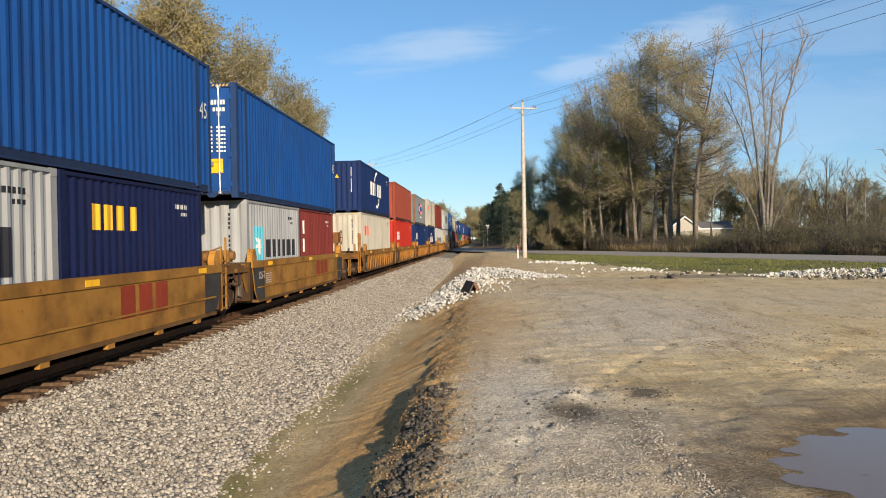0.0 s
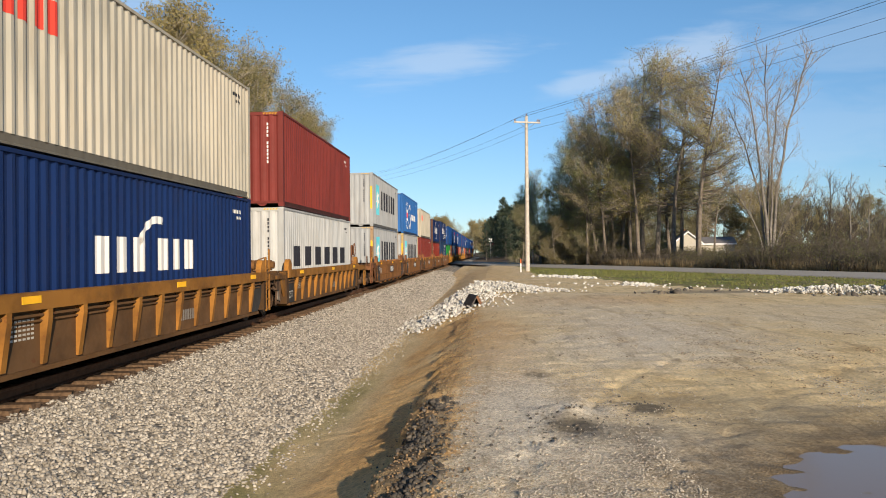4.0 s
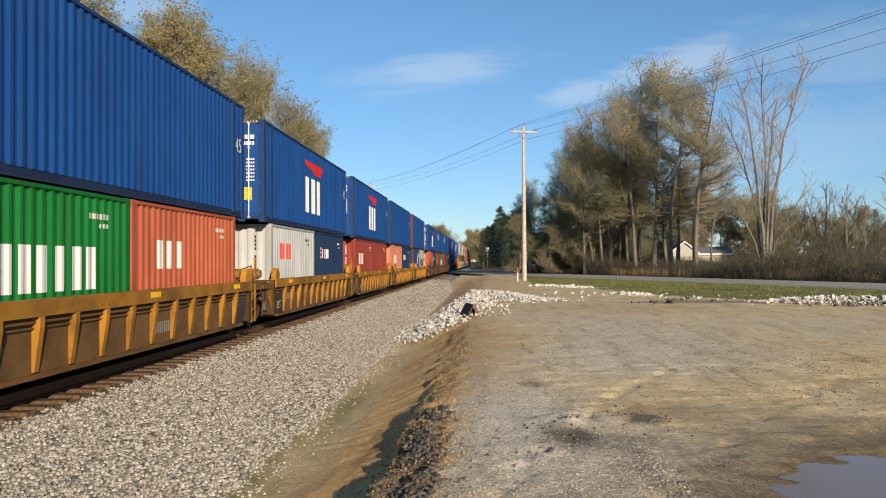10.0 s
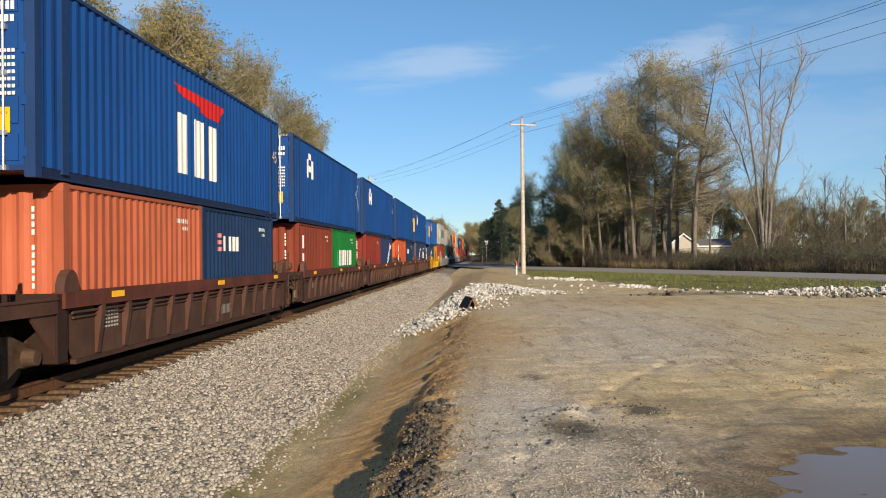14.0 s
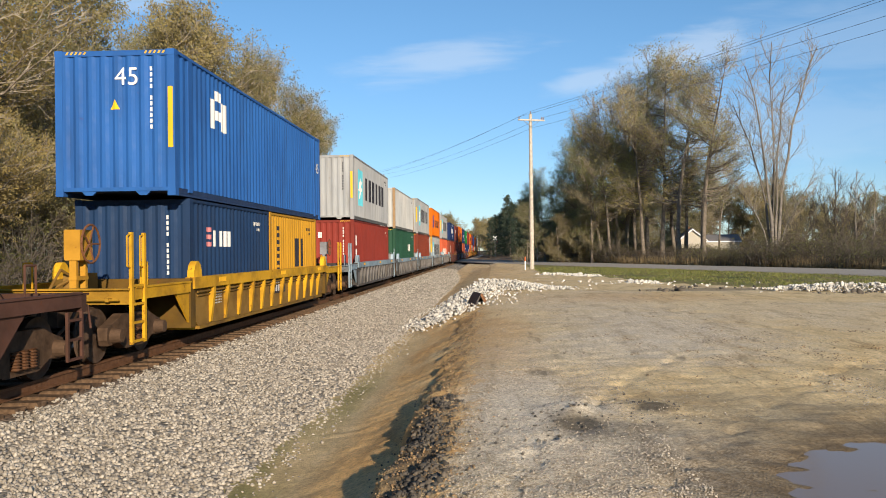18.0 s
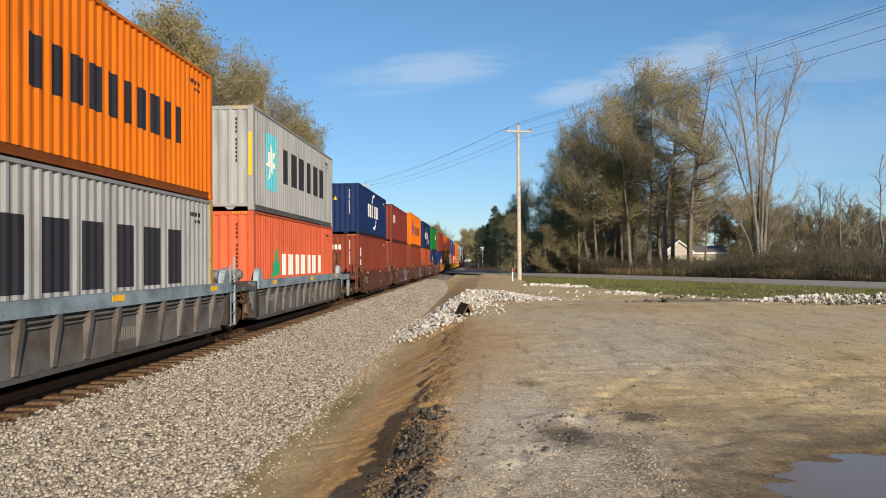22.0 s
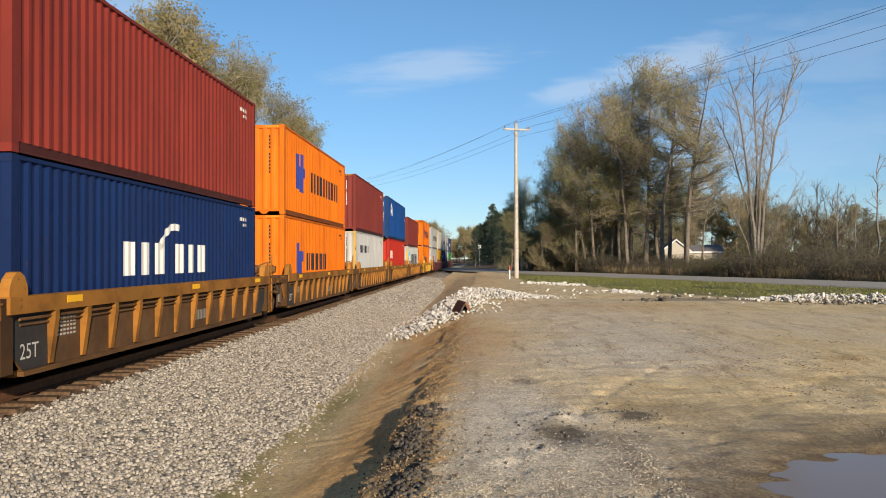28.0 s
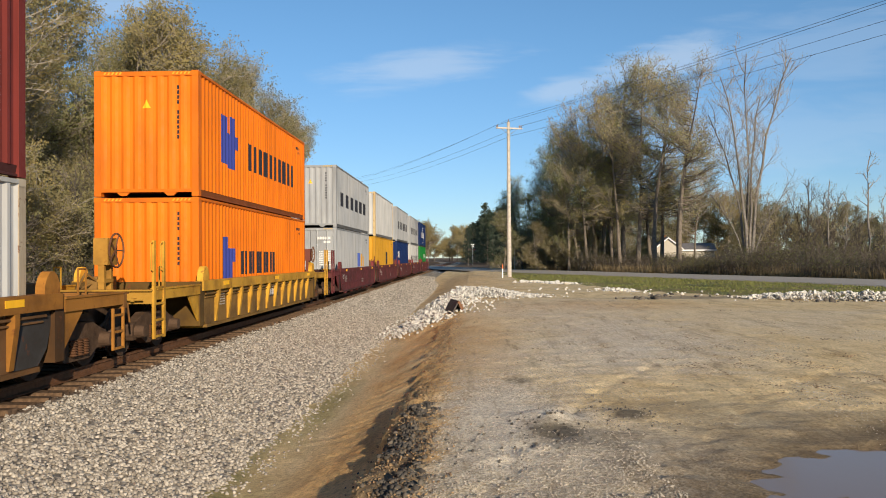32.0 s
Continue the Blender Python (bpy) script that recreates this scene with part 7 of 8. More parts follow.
    for s in (-1, 1):
        add_tube(bm, (s * 0.68, 0, 0), (s * 0.72, 0, 0), 0.49, 0.485, 28)
        add_tube(bm, (s * 0.72, 0, 0), (s * 0.82, 0, 0), 0.46, 0.455, 28)
        add_tube(bm, (s * 0.82, 0, 0), (s * 0.85, 0, 0), 0.38, 0.20, 20)
    got["wheelset"] = mesh_of(bm, "wheelset", M_WHEEL)
    bm = bmesh.new()
    add_box(bm, 1.501, 1.506, -0.23, 0.23, SILL_TOP - 0.14, SILL_TOP - 0.04)
    got["reflector"] = mesh_of(bm, "reflector", M_DECAL)
    got["number"] = mesh_of(sheet_marking(letters(-0.75, 0.75, 0, 0.26, 8, 41, 0.28), (), 0.003), "car_number", M_DECAL)
    got["panel"] = mesh_of(sheet_marking([rect(-0.85, 0.85, -0.06, 0.32)], (), 0.0015), "number_panel", M_DECAL)
    got["small"] = mesh_of(sheet_marking([q for k in range(5) for q in word(-0.3, 0.3, k * 0.06, k * 0.06 + 0.03, 6)], (), 0.003), "stencil_lettering", M_DECAL)
    got["big"] = mesh_of(sheet_marking([rect(-0.28, 0.28, 0, 0.54)], (), 0.003), "fleet_mark", M_DECAL)
    got["scrawl"] = [mesh_of(sheet_marking([q for i in range(6) for q in ring(-1.1 + i * 0.42, 0.33 + 0.05 * (i % 2), 0.19, 0.235, rnd_a + i, rnd_a + i + 4.4, 9, 1.7)]
                                           + [rect(-1.3 + i * 0.47, -1.26 + i * 0.47, 0.02, 0.72 - 0.1 * (i % 2)) for i in range(6)] + [rect(-1.3, 1.2, 0.0, 0.03)], (), 0.004), "graffiti", M_DECAL)
                     for sd, rnd_a in ((0, 0.3), (1, 1.4), (2, 2.6))]
    got["text125"] = text_mesh("125-T", 0.26, "capacity_text")
    got["text25"] = text_mesh("25T", 0.40, "capacity_text")
    got["text40"] = text_mesh("40", 0.40, "length_text")
    return got


CAR = car_meshes()


def put_truck(car, y, first=False):
    truck = part("truck", CAR["bolster"], car, "grimy cast-steel truck", at=pose(0, y, 0))
    for s in (1, -1):
        part("side_frame", CAR["side_frame"], truck, at=pose(s * 1.02, 0, 0))
        for d in (-0.89, 0.89):
            part("axle_bearing", CAR["bearing"], truck, at=pose(s * 1.08, d, 0.46, 0, 0, 0 if s > 0 else 180))
        for d in (-0.2, 0.0, 0.2) if s > 0 else ():
            part("coil_spring", CAR["springs"], truck, "rusty coil spring", at=pose(s * 1.12, d, 0))
    for d in (-0.89, 0.89):
        WHEELS.append(part("wheelset", CAR["wheelset"], truck, "steel wheels on their axle", at=pose(0, d, 0.46)))


WHEELS, CAR_Y = [], {}


def make_unit(y, style, colour, label, near_free, far_free, accent=None, mark="", dark_ends=False):
    """One well of a car, its nearer end towards -y."""
    car = tagged(new("well_car"), label, "rail car", "well cars of the train")
    car.matrix_basis = pose(0, y, 0)
    CAR_Y[car.name] = y
    TRAIN.append(car)
    accent = accent or colour
    single = near_free and far_free
    bluish = colour[2] > colour[0]
    keep = 0.62 if bluish else 0.30
    dirt = tuple(keep * c + (1 - keep) * d for c, d in zip(colour, (0.075, 0.050, 0.034))) if style == "ribbed" else colour
    # grime over the paint, dark enough to carry some shade at the joints
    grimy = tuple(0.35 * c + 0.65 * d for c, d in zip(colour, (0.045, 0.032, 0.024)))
    for s in (0, 180):
        at = pose(0, 0, 0, 0, 0, s)
        part("top_chord", CAR["chord", style], car, colour=accent if bluish else colour, at=at)
        part("side_plate", CAR["plate", style], car, "grime-covered side plate" if style == "ribbed" else "", colour=dirt, at=at)
        part("bottom_chord", CAR["foot", style], car, colour=grimy, at=at)
        part("side_strake" if style == "smooth" else "air_pipe", CAR["strake", style], car, colour=dirt, at=at)
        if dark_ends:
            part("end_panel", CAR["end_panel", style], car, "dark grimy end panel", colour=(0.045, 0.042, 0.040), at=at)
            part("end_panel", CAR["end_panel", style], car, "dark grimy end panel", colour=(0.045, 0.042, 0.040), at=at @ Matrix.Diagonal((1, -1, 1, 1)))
        if style == "smooth" and s == 0:
            for k in range(6):
                part("jacking_lug", CAR["lug"], car, colour=colour, at=at @ pose(0, -5.0 + k * 2.0, 0))
        if style == "ribbed" and s == 0:
            part("conduit", CAR["conduit"], car, colour=dirt, at=at)
            for k in range(12):
                part("rib", CAR["rib"], car, colour=dirt if bluish else accent, at=pose(0, 0, 0, 0, 0, s) @ pose(0, -5.4 + k * 0.98, 0))
    part("well_floor", CAR["floor"], car, colour=colour)
    if mark == "panel" and style == "smooth":
        for yy in (-3.4, -0.2, 3.0):
            part("sill_cap", CAR["sill_cap"], car, "dented rolled sill cap", colour=tuple(1.15 * c for c in colour), at=pose(0, yy, 0))
    for s, free in ((180, near_free), (0, far_free)):
        at = pose(0, 0, 0, 0, 0, s)
        key = "joint" if not free else "single" if single else "free"
        out = 0.50 if single else 0.0
        # bulkhead halved again: the shadow at the well's end is put into its colour
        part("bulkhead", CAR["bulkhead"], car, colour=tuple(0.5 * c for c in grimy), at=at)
        part("centre_sill", CAR["centre", key], car, at=at)
        part("deck", CAR["deck", key], car, colour=tuple(0.6 * a + 0.4 * b for a, b in zip(accent, grimy)), at=at)
        # beams at a joint get grime and painted-in shade
        beam = accent if free else tuple(0.2 * a + 0.6 * b for a, b in zip(accent, grimy))
        part("side_beam", CAR["beam", key], car, colour=beam, at=at)
        part("side_beam", CAR["beam", key], car, colour=beam, at=at @ Matrix.Diagonal((-1, 1, 1, 1)))
        if free:
            part("end_beam", CAR["end_beam"], car, colour=tuple(0.45 * a + 0.55 * b for a, b in zip(accent, grimy)), at=at @ pose(0, out, 0))
            part("coupler", CAR["coupler"], car, at=at @ pose(0, 0.3 * out, 0))
            part("air_hose", CAR["air_hose"], car, "drooping black air hose", at=at @ pose(-0.6, 8.7 + out, -0.25))
            part("valve_box", CAR["valve_box"], car, "grimy brake valve with pipes", colour=dirt, at=at @ pose(0.5, 7.3, 1.12))
            kind = "ladder" if single or s == 180 else "end_step"
            part(kind, CAR[kind], car, colour=accent, at=at @ pose(0, 8.6 + 1.2 * out, 0))
            part(kind, CAR[kind], car, colour=accent, at=at @ Matrix.Diagonal((-1, 1, 1, 1)) @ pose(0, 8.6 + 1.2 * out, 0))
            for gx in (-1.2, 0.95):
                part("grab_rail", CAR["grab"], car, colour=accent, at=at @ pose(gx, 8.2, 1.12))
        else:
            part("walkway", CAR["walkway"], car, "grimy slatted walkway over the joint", colour=grimy, at=at)
            for m in (Matrix(), Matrix.Diagonal((-1, 1, 1, 1))):
                part("corner_bracket", CAR["corner_bracket"], car, colour=tuple(0.5 * a + 0.5 * b for a, b in zip(accent, grimy)), at=at @ m)
            part("brake_rigging", CAR["brake_rigging"], car, "rusty brake rods and hoses", at=at if s == 0 else at @ Matrix.Diagonal((-1, 1, 1, 1)))
            part("brake_cylinder", CAR["brake_cylinder"], car, "rust-stained brake cylinder", colour=tuple(0.5 * a + 0.5 * b for a, b in zip(accent, (0.16, 0.09, 0.05))), at=at @ pose(0.62 if s == 0 else -0.75, WELL + 0.62, 1.345))
        if not free and s == 180:
            part("guard_plate", CAR["guard_plate"], car, "pale bent guard plate", colour=(0.20, 0.17, 0.14), at=pose(0, -WELL - 0.62, 0.86))
        if not free and s == 0:
            part("joint_ladder", CAR["joint_ladder"], car, colour=accent, at=at @ pose(0, WELL + 0.42, 0))
            part("joint_ladder", CAR["joint_ladder"], car, colour=accent, at=at @ Matrix.Diagonal((-1, 1, 1, 1)) @ pose(0, WELL + 0.42, 0))
    if near_free:
        part("brake_wheel", CAR["brake_wheel"], car, "rust-brown hand brake wheel", colour=(0.16, 0.07, 0.035), at=pose(0.58, -9.05 if single else -8.5, 2.0))
        part("brake_stand", CAR["brake_stand"], car, colour=tuple(0.6 * a + 0.4 * b for a, b in zip(accent, (0.16, 0.07, 0.035))), at=pose(0.56, -9.05 if single else -8.5, 2.0))
    else:
        part("air_reservoir", CAR["reservoir"], car, colour=accent, at=pose(-0.45, -7.1, 1.38))
    for sx in (-1, 1):
        for sy in (-1, 1):
            part("container_guide", CAR["guide"], car, colour=tuple(min(1.0, 1.25 * c) for c in accent), at=pose(sx * 1.40, sy * (WELL - 0.10), SILL_TOP - 0.01) @ Matrix.Diagonal((1, 0.75, 0.9, 1)))
    put_truck(car, -8.5 if single else -JOINT)
    if far_free:
        put_truck(car, 8.5 if single else JOINT)
    face = 1.478 if style == "smooth" else 1.378
    for yy in (-4.9, 0.4, 5.3):
        part("reflector", CAR["reflector"], car, "yellow reflector strip", colour=(0.85, 0.45, 0.02), at=pose(0, yy, 0))
    if mark == "fleet":
        for k in range(3):
            part("fleet_mark", CAR["big"], car, "faded red fleet mark block", colour=(0.24, 0.035, 0.015), at=pose(face, 1.7 + k * 0.72, 0.60))
    elif mark == "panel":
        part("number_panel", CAR["panel"], car, "black number panel", colour=BLACK, at=pose(face, 0.2, 0.74))
        tagged(part("car_number", CAR["number"], car, "white car number bars", colour=WHITE, at=pose(face + 0.002, 0.2, 0.74)), kind="stuff")
    elif mark == "scrawl" and not near_free:
        for k, shade in enumerate(((0.55, 0.55, 0.55), (0.20, 0.16, 0.30))):
            tag = part("graffiti", CAR["scrawl"][(int(y) + k) % 3], car, "white graffiti tag" if k == 0 else "violet graffiti tag", colour=shade, at=pose(face, 1.4 - 3.6 * k, 0.36) @ Matrix.Diagonal((1, 1.05, 1.15, 1)))
            tagged(tag, kind="stuff")
        tagged(part("car_number", CAR["number"], car, "white car number bars", colour=(0.4, 0.38, 0.35), at=pose(face, 4.6, 0.95) @ Matrix.Diagonal((1, 0.5, 0.5, 1))), kind="stuff")
    else:
        tagged(part("car_number", CAR["number"], car, "faded car number bars", colour=(0.26, 0.24, 0.21), at=pose(face, 1.06, 0.52) @ Matrix.Diagonal((1, 0.52, 0.8, 1))), kind="stuff")
    tagged(part("stencil_lettering", CAR["small"], car, "small stencilled lines", colour=(0.45, 0.43, 0.38), at=pose(face, -5.0 if style == "smooth" else -4.91, 0.72)), kind="stuff")
    if style == "smooth":
        part("capacity_text", CAR["text125"], car, "white capacity figures", colour=(0.6, 0.58, 0.52), at=pose(face + 0.016, -5.75, 0.95, 90, 0, 90))
    elif dark_ends:
        part("capacity_text", CAR["text25"], car, "white capacity figures", colour=(0.5, 0.48, 0.43), at=pose(face + 0.013, -5.95, 0.58, 90, 0, 90) @ Matrix.Diagonal((0.75, 0.75, 1, 1)))
    return car


# ---- the train ----
# cars: first and last unit, side, paint, second paint, mark, label
GOLD, DIRTY, BROWN, AMBER = (0.32, 0.155, 0.03), (0.29, 0.13, 0.025), (0.26, 0.110, 0.030), (0.33, 0.155, 0.02)
UMBER, VIVID, STEELB, OXIDE, MAROON = (0.085, 0.04, 0.028), (0.55, 0.30, 0.014), (0.14, 0.16, 0.17), (0.135, 0.050, 0.034), (0.125, 0.026, 0.028)
WORN = (0.30, 0.13, 0.022)
CARS = [
    (1, 2, "smooth", GOLD, None, "fleet", "faded golden-yellow smooth-sided well car"),
    (3, 7, "ribbed", DIRTY, None, "", "dirty yellow well car with ribbed sides"),
    (8, 12, "smooth", BROWN, (0.17, 0.07, 0.03), "panel", "golden-brown smooth-sided well car"),
    (13, 17, "ribbed", AMBER, None, "", "amber-yellow well car with ribbed sides"),
    (18, 22, "ribbed", (0.12, 0.036, 0.024), UMBER, "", "dark brown well car with ribbed sides"),
    (23, 23, "ribbed", VIVID, None, "panel", "bright yellow well car with ribbed sides"),
    (24, 28, "ribbed", (0.18, 0.185, 0.19), (0.24, 0.32, 0.385), "", "grey-blue well car with ribbed sides"),
    (29, 33, "smooth", OXIDE, None, "scrawl", "dark brown smooth-sided well car with graffiti"),
    (34, 38, "ribbed", WORN, None, "", "weathered orange-yellow well car with ribbed sides"),
    (39, 39, "ribbed", (0.50, 0.27, 0.03), None, "panel", "yellow well car with ribbed sides"),
    (40, 44, "smooth", MAROON, None, "", "maroon smooth-sided well car"),
]
GAPS = [20.04, 19.50, 19.49, 19.54, 19.91, 20.17, 19.75, 19.53, 19.61, 19.52]
B45, B45D = ("45", BLUE, "", False, "blue 45-foot container with dark corner posts"), ("45", BLUE, "", True, "blue 45-foot container, door end with locking rods")


STACK = {
    1: (B45, [("20", GREYW, "ink_low", False, "grey-white 20-foot container with dark letters"), ("20", DNAVY, "gold", False, "navy 20-foot container with gold letters")]),
    2: (B45D, [("20", GREYW, "star_small", False, "grey-white 20-foot container with a blue star panel"), ("20", DRED, "vertical", False, "dark red 20-foot container")]),
    3: (("40", NAVY, "swoosh", False, "navy container with white letters and swoosh"), [("40", CREAM, "red_mark", False, "cream container with a red mark")]),
    4: (("40", (0.26, 0.058, 0.035), "", False, "faded rust-red plain container"), [("40", BRIGHT, "white_code", False, "bright red container with a white mark")]),
    5: (("40", SLATE, "banner", False, "slate-grey container with a blue and pink banner"), [("40", NAVY, "white_code", False, "navy container with a white mark")]),
    6: (("40", CREAM, "red_mark", False, "cream container with a red mark"), [("40", NAVY, "swoosh_low", False, "navy container with white letters and swoosh")]),
    7: (("40", DRED, "", False, "dark red plain container"), [("40", OFFW, "ink_low", False, "white container with dark letters")]),
    8: (("40", GREYW, "star", False, "grey container with a star panel and dark letters"), [("40", GREYW, "star", False, "grey container with a star panel and rusty posts")]),
    9: (("40", (0.025, 0.12, 0.36), "nautical", False, "blue container with a white ring and flag"), [("40", GREYW, "star", False, "grey container with a star panel and dark letters")]),
    10: (("40", CREAM, "red_mark", False, "cream container with a red mark"), [("40", DRED, "", False, "dark red plain container")]),
    11: (("40", NAVY, "swoosh", False, "navy container with white letters and swoosh"), [("40", RED, "vertical", False, "red container with upright white letters")]),
    12: (("40", NAVY, "swoosh_eco", False, "navy container with white letters and slogan"), [("40", (0.011, 0.033, 0.082), "wave", False, "dark blue container with a white winged emblem")]),
    13: (B45D, [("20", GREEN, "white_wide", False, "green 20-foot container with white letters"), ("20", SALMON, "white_code", False, "salmon 20-foot container")]),
    14: (("45", BLUE, "eagle", True, "blue 45-foot container with a red emblem and white letters"), [("20", OFFW, "red_mark", False, "white 20-foot container with a red mark"), ("20", (0.011, 0.033, 0.082), "bird", False, "dark blue 20-foot container")]),
    15: (("45", BLUE, "eagle", True, "blue 45-foot container with a red emblem and white letters"), [("20", (0.24, 0.042, 0.03), "white_code", False, "brick-red 20-foot container"), ("20", (0.24, 0.042, 0.03), "", False, "brick-red plain 20-foot container")]),
    16: (B45D, [("20", (0.48, 0.185, 0.12), "white_code", False, "salmon 20-foot container with a white mark"), ("20", (0.011, 0.033, 0.082), "bird", False, "dark blue 20-foot container")]),
    17: (("45", BLUE, "", True, "weathered blue 45-foot container with rusty posts"), [("20", (0.02, 0.035, 0.10), "wave", False, "navy 20-foot container with a white winged emblem"), ("20", GREYW, "ink_low", False, "grey 20-foot container with dark letters")]),
    18: (("45", BLUE, "eagle", True, "blue 45-foot container with a red emblem, door end"), [("20", SALMON, "", False, "orange-red 20-foot container"), ("20", (0.011, 0.034, 0.092), "bird", False, "dark blue 20-foot container")]),
    19: (("45", BLUE, "checker", True, "blue 45-foot container with a white checkered mark"), [("20", RUST, "vertical", False, "rust-red 20-foot container"), ("20", GREEN, "white_wide", False, "green 20-foot container with white letters")]),
    20: (("45", BLUE, "checker", True, "blue 45-foot container with a white checkered mark"), [("20", RED, "", False, "red 20-foot container"), ("20", (0.02, 0.035, 0.10), "wave", False, "navy 20-foot container with a white emblem")]),
    21: (B45, [("20", (0.45, 0.09, 0.03), "vertical", False, "orange-red 20-foot container with upright letters"), ("20", (0.011, 0.033, 0.082), "bird", False, "dark blue 20-foot container")]),
    22: (("45", BLUE, "checker", False, "blue 45-foot container with a white checkered mark"), [("20", (0.02, 0.035, 0.10), "wave", False, "navy 20-foot container with a white winged emblem"), ("20", (0.012, 0.032, 0.07), "swoosh_low", False, "dark blue 20-foot container with white letters")]),
    23: (("45", (0.02, 0.10, 0.33), "checker", False, "bright blue 45-foot container with white figures"), [("20", (0.011, 0.034, 0.092), "bird", False, "dark blue 20-foot container"), ("20", YELLOW, "tall", False, "yellow 20-foot container with dark letters")]),
    24: (("40", GREYW, "star", False, "grey container with a star panel and dark letters"), [("40", RED, "vertical", False, "red container with upright white letters")]),
    25: (("40", OFFW, "", False, "white container with rust-stained posts"), [("40", DGREEN, "white_word", False, "dark green container with white letters")]),
    26: (("40", GREYW, "star", False, "grey container with a star panel and dark letters"), [("40", RUST, "", False, "rust-red plain container")]),
    27: (("40", ORANGE, "emblem_orange", False, "orange container with a blue emblem and dark letters"), [("40", GREYW, "star", False, "grey container with a star panel and yellow post")]),
    28: (("40", GREYW, "star", False, "grey container with a star panel and dark letters"), [("40", (0.58, 0.115, 0.05), "white_wide", False, "orange-red container with wide white letters")]),
    29: (("40", NAVY, "swoosh", False, "navy container with white letters and swoosh"), [("40", RUST, "vertical", False, "rust-red container with a white end word")]),
    30: (("40", DRED, "white_code", False, "dark red container with a white mark"), [("40", RUST, "", False, "rust-red plain container")]),
    31: (("40", ORANGE, "emblem_orange", False, "orange container with a blue emblem and dark letters"), [("40", RUST, "", False, "brown-red plain container")]),
    32: (("40", NAVY, "swoosh_eco", False, "navy container with white letters and slogan"), [("40", (0.38, 0.075, 0.03), "", False, "brick-red container with worn patches")]),
    33: (("40", GREEN, "white_word", False, "green container with white letters"), [("40", NAVY, "white_code", False, "navy container with a white mark")]),
    34: (("40", RED, "", False, "red container with yellow plates"), [("40", NAVY, "swoosh_low", False, "navy container with white letters and swoosh")]),
    35: (("40", ORANGE, "emblem_orange", False, "orange container with a blue emblem and dark letters"), [("40", ORANGE, "emblem_small", False, "orange container with a small blue emblem")]),
    36: (("40", DRED, "", False, "dark red plain container"), [("40", OFFW, "ink_word", False, "white container with dark lettering and yellow posts")]),
    37: (("45", BLUE, "checker", True, "blue 45-foot container with a white checkered mark"), [("40", BRIGHT, "white_code", False, "bright red container with a white mark")]),
    38: (("40", DRED, "", False, "dark red plain container"), [("40", OFFW, "star", False, "white container with a star panel and dark letters")]),
    39: (("40", ORANGE, "emblem_orange", False, "orange container with a blue emblem and dark letters"), [("40", ORANGE, "emblem_small", False, "orange container with a small blue emblem")]),
    40: (("40", GREYW, "ink_low", False, "grey container with dark letters"), [("40", GREYW, "faded_blue", True, "rust-streaked grey container, door end")]),
    41: (("40", OFFW, "", False, "white container with tan posts"), [("40", YELLOW, "yellow_tall", False, "yellow container with a dark mark")]),
    42: (("40", GREYW, "ink_low", False, "grey container with dark letters"), [("40", NAVY, "white_code", False, "navy container with a white mark")]),
    43: (("40", GREYW, "ink_low", False, "grey container with dark letters"), [("40", OFFW, "ink_low", False, "white container with dark letters")]),
    44: (("40", NAVY, "swoosh", False, "navy container with white letters"), [("40", GREEN, "white_word", False, "green container with white letters")]),
}
POSTS = {
    (11, 0): (0.12, 0.055, 0.03), (11, 1): (0.12, 0.05, 0.028), (30, 0): (0.16, 0.05, 0.035), (38, 1): (0.42, 0.36, 0.27),
    (23, 0): (0.02, 0.10, 0.33),  # frames that differ from the panels: unit, tier
    (5, 0): (0.22, 0.10, 0.05), (8, 1): (0.35, 0.24, 0.14), (9, 1): (0.45, 0.34, 0.16), (25, 0): (0.30, 0.20, 0.11), (36, 1): (0.50, 0.33, 0.10), (27, 1): (0.50, 0.30, 0.05),
    (17, 0): (0.13, 0.05, 0.03), (41, 0): (0.50, 0.38, 0.2), (17, 1): (0.10, 0.06, 0.05), (22, 1): (0.12, 0.08, 0.07),
}
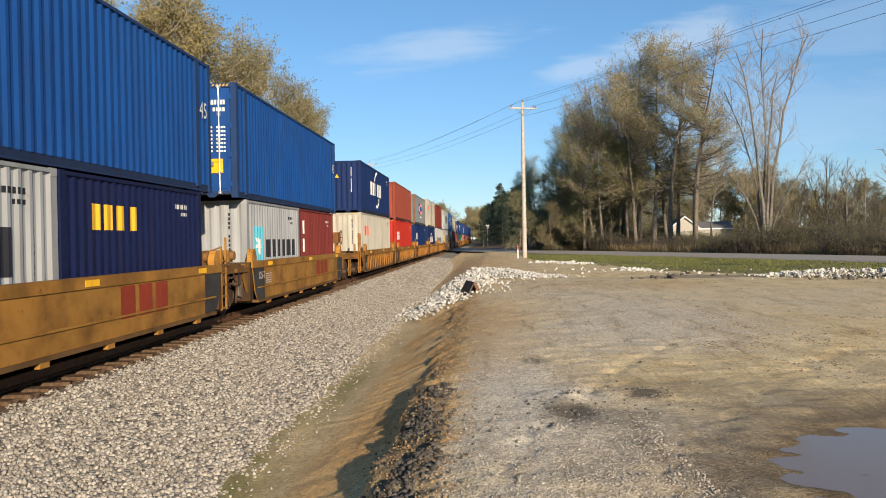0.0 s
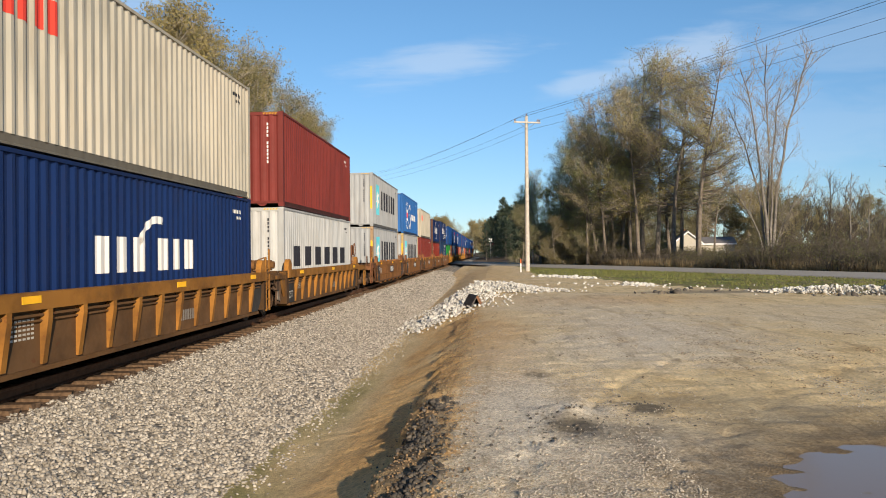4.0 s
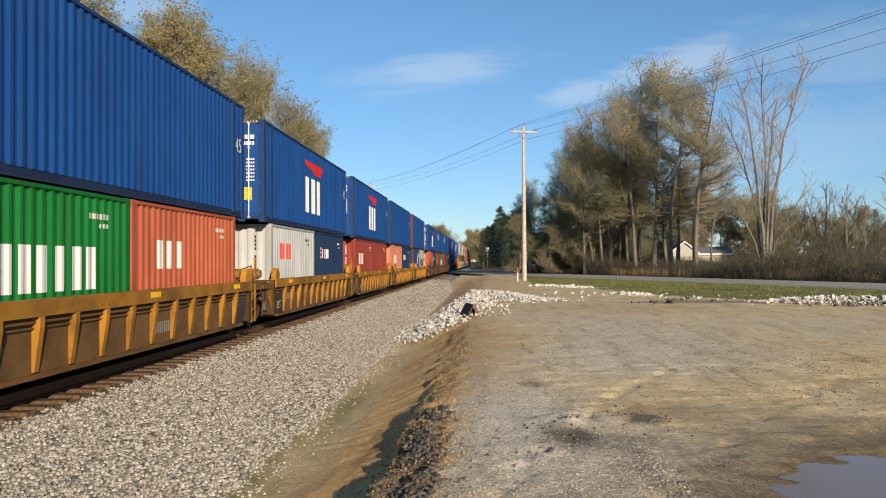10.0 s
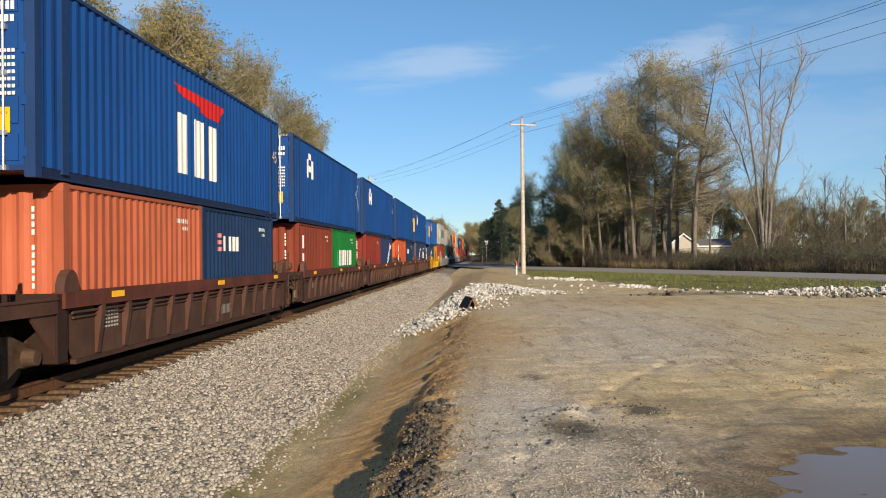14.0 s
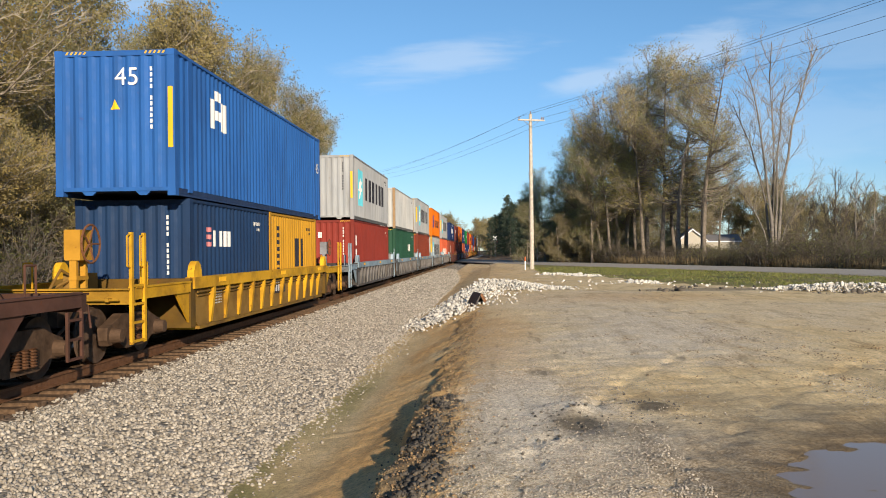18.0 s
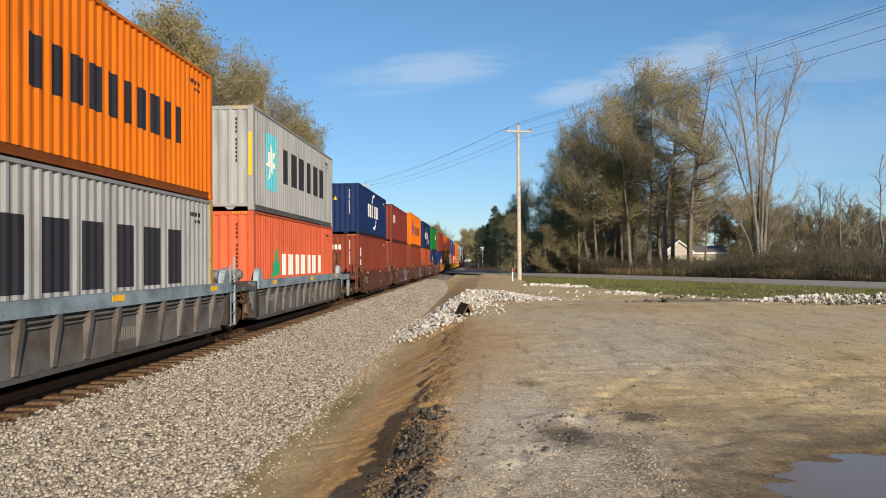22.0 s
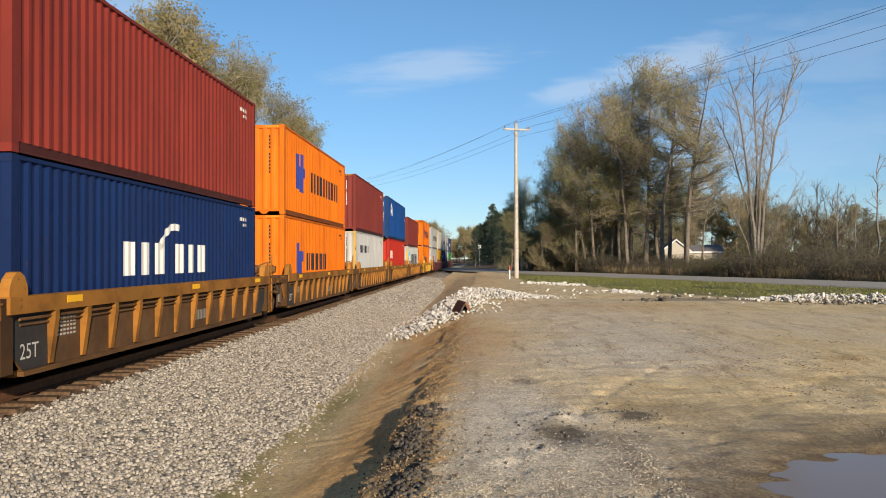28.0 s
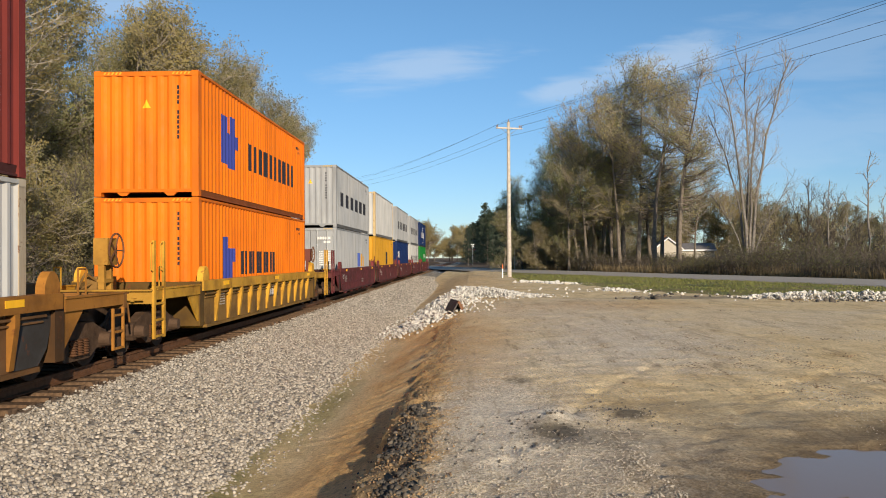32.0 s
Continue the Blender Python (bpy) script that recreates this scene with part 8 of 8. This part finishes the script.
# words on the nearer ends: number of blocks, colour, from, to
END_WORDS = {(24, 1): (3, WHITE, -0.95, -0.15), (29, 1): (6, WHITE, -0.85, 0.35), (6, 0): (4, (0.72, 0.06, 0.04), -0.95, -0.15), (10, 0): (4, (0.72, 0.06, 0.04), -0.95, -0.15)}
FLOOR_Z = 0.36
LOW_UPPER = (3, 4, 5, 10, 11, 12, 25, 29, 30, 38)
LENGTHS = {"20": L20, "40": L40, "45": L45}


def make_train():
    y = 11.90
    gap = 0
    for first, last, style, colour, accent, mark, label in CARS:
        for u in range(first, last + 1):
            if u > 1:
                if u == first:
                    y += GAPS[gap]
                    gap += 1
                else:
                    y += 15.681
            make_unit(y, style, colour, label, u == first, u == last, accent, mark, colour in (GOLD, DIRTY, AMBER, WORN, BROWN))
            top, lower = STACK[u]
            h = H8 if lower[0][0] == "20" or u in (11, 38) else H9
            z = FLOOR_Z
            for k, (size, c, kind, doors, text) in enumerate(lower):
                off = 0 if size != "20" else (-1, 1)[k] * (L20 / 2 + 0.038)
                make_container(y + off, z, LENGTHS[size], h, c, kind, doors, POSTS.get((u, 1)), False, text, end_word=END_WORDS.get((u, 1)))
            size, c, kind, doors, text = top
            fc = POSTS.get((u, 0)) or ((0.012, 0.040, 0.125) if size == "45" else None)
            make_container(y, z + h + 0.02, LENGTHS[size], H8 if u in LOW_UPPER else H9, c, kind, doors, fc, False, text, size_mark=(u in (23,)), end_word=END_WORDS.get((u, 0)))


make_train()


# ---- movement ----
def motions():
    for thing in TRAIN:
        x, y, z = thing.location
        rows = []
        for t in range(33):
            v = y - RUN[t]
            turn = math.degrees(math.atan(max(0.0, v - 320.0) / 700.0))
            rows.append((t, pose(x + curve_x(v), v, z, 0, 0, turn)))
        walk(thing, rows)
    # wheels roll while their car is near
    for wheels in WHEELS:
        car = wheels.parent.parent
        home = wheels.matrix_basis.copy()
        rows, done = [(0, home)], 0.0
        for k in range(1, 960):
            t = k / 30
            v = CAR_Y[car.name] - RUN[int(t)] - (RUN[int(t) + 1] - RUN[int(t)]) * (t - int(t))
            if -6 < v < 52:
                done = (v - CAR_Y[car.name]) / 0.46
                rows.append((t, home @ pose(0, 0, 0, math.degrees(done))))
        rows.append((32, rows[-1][1]))
        walk(wheels, rows)


motions()
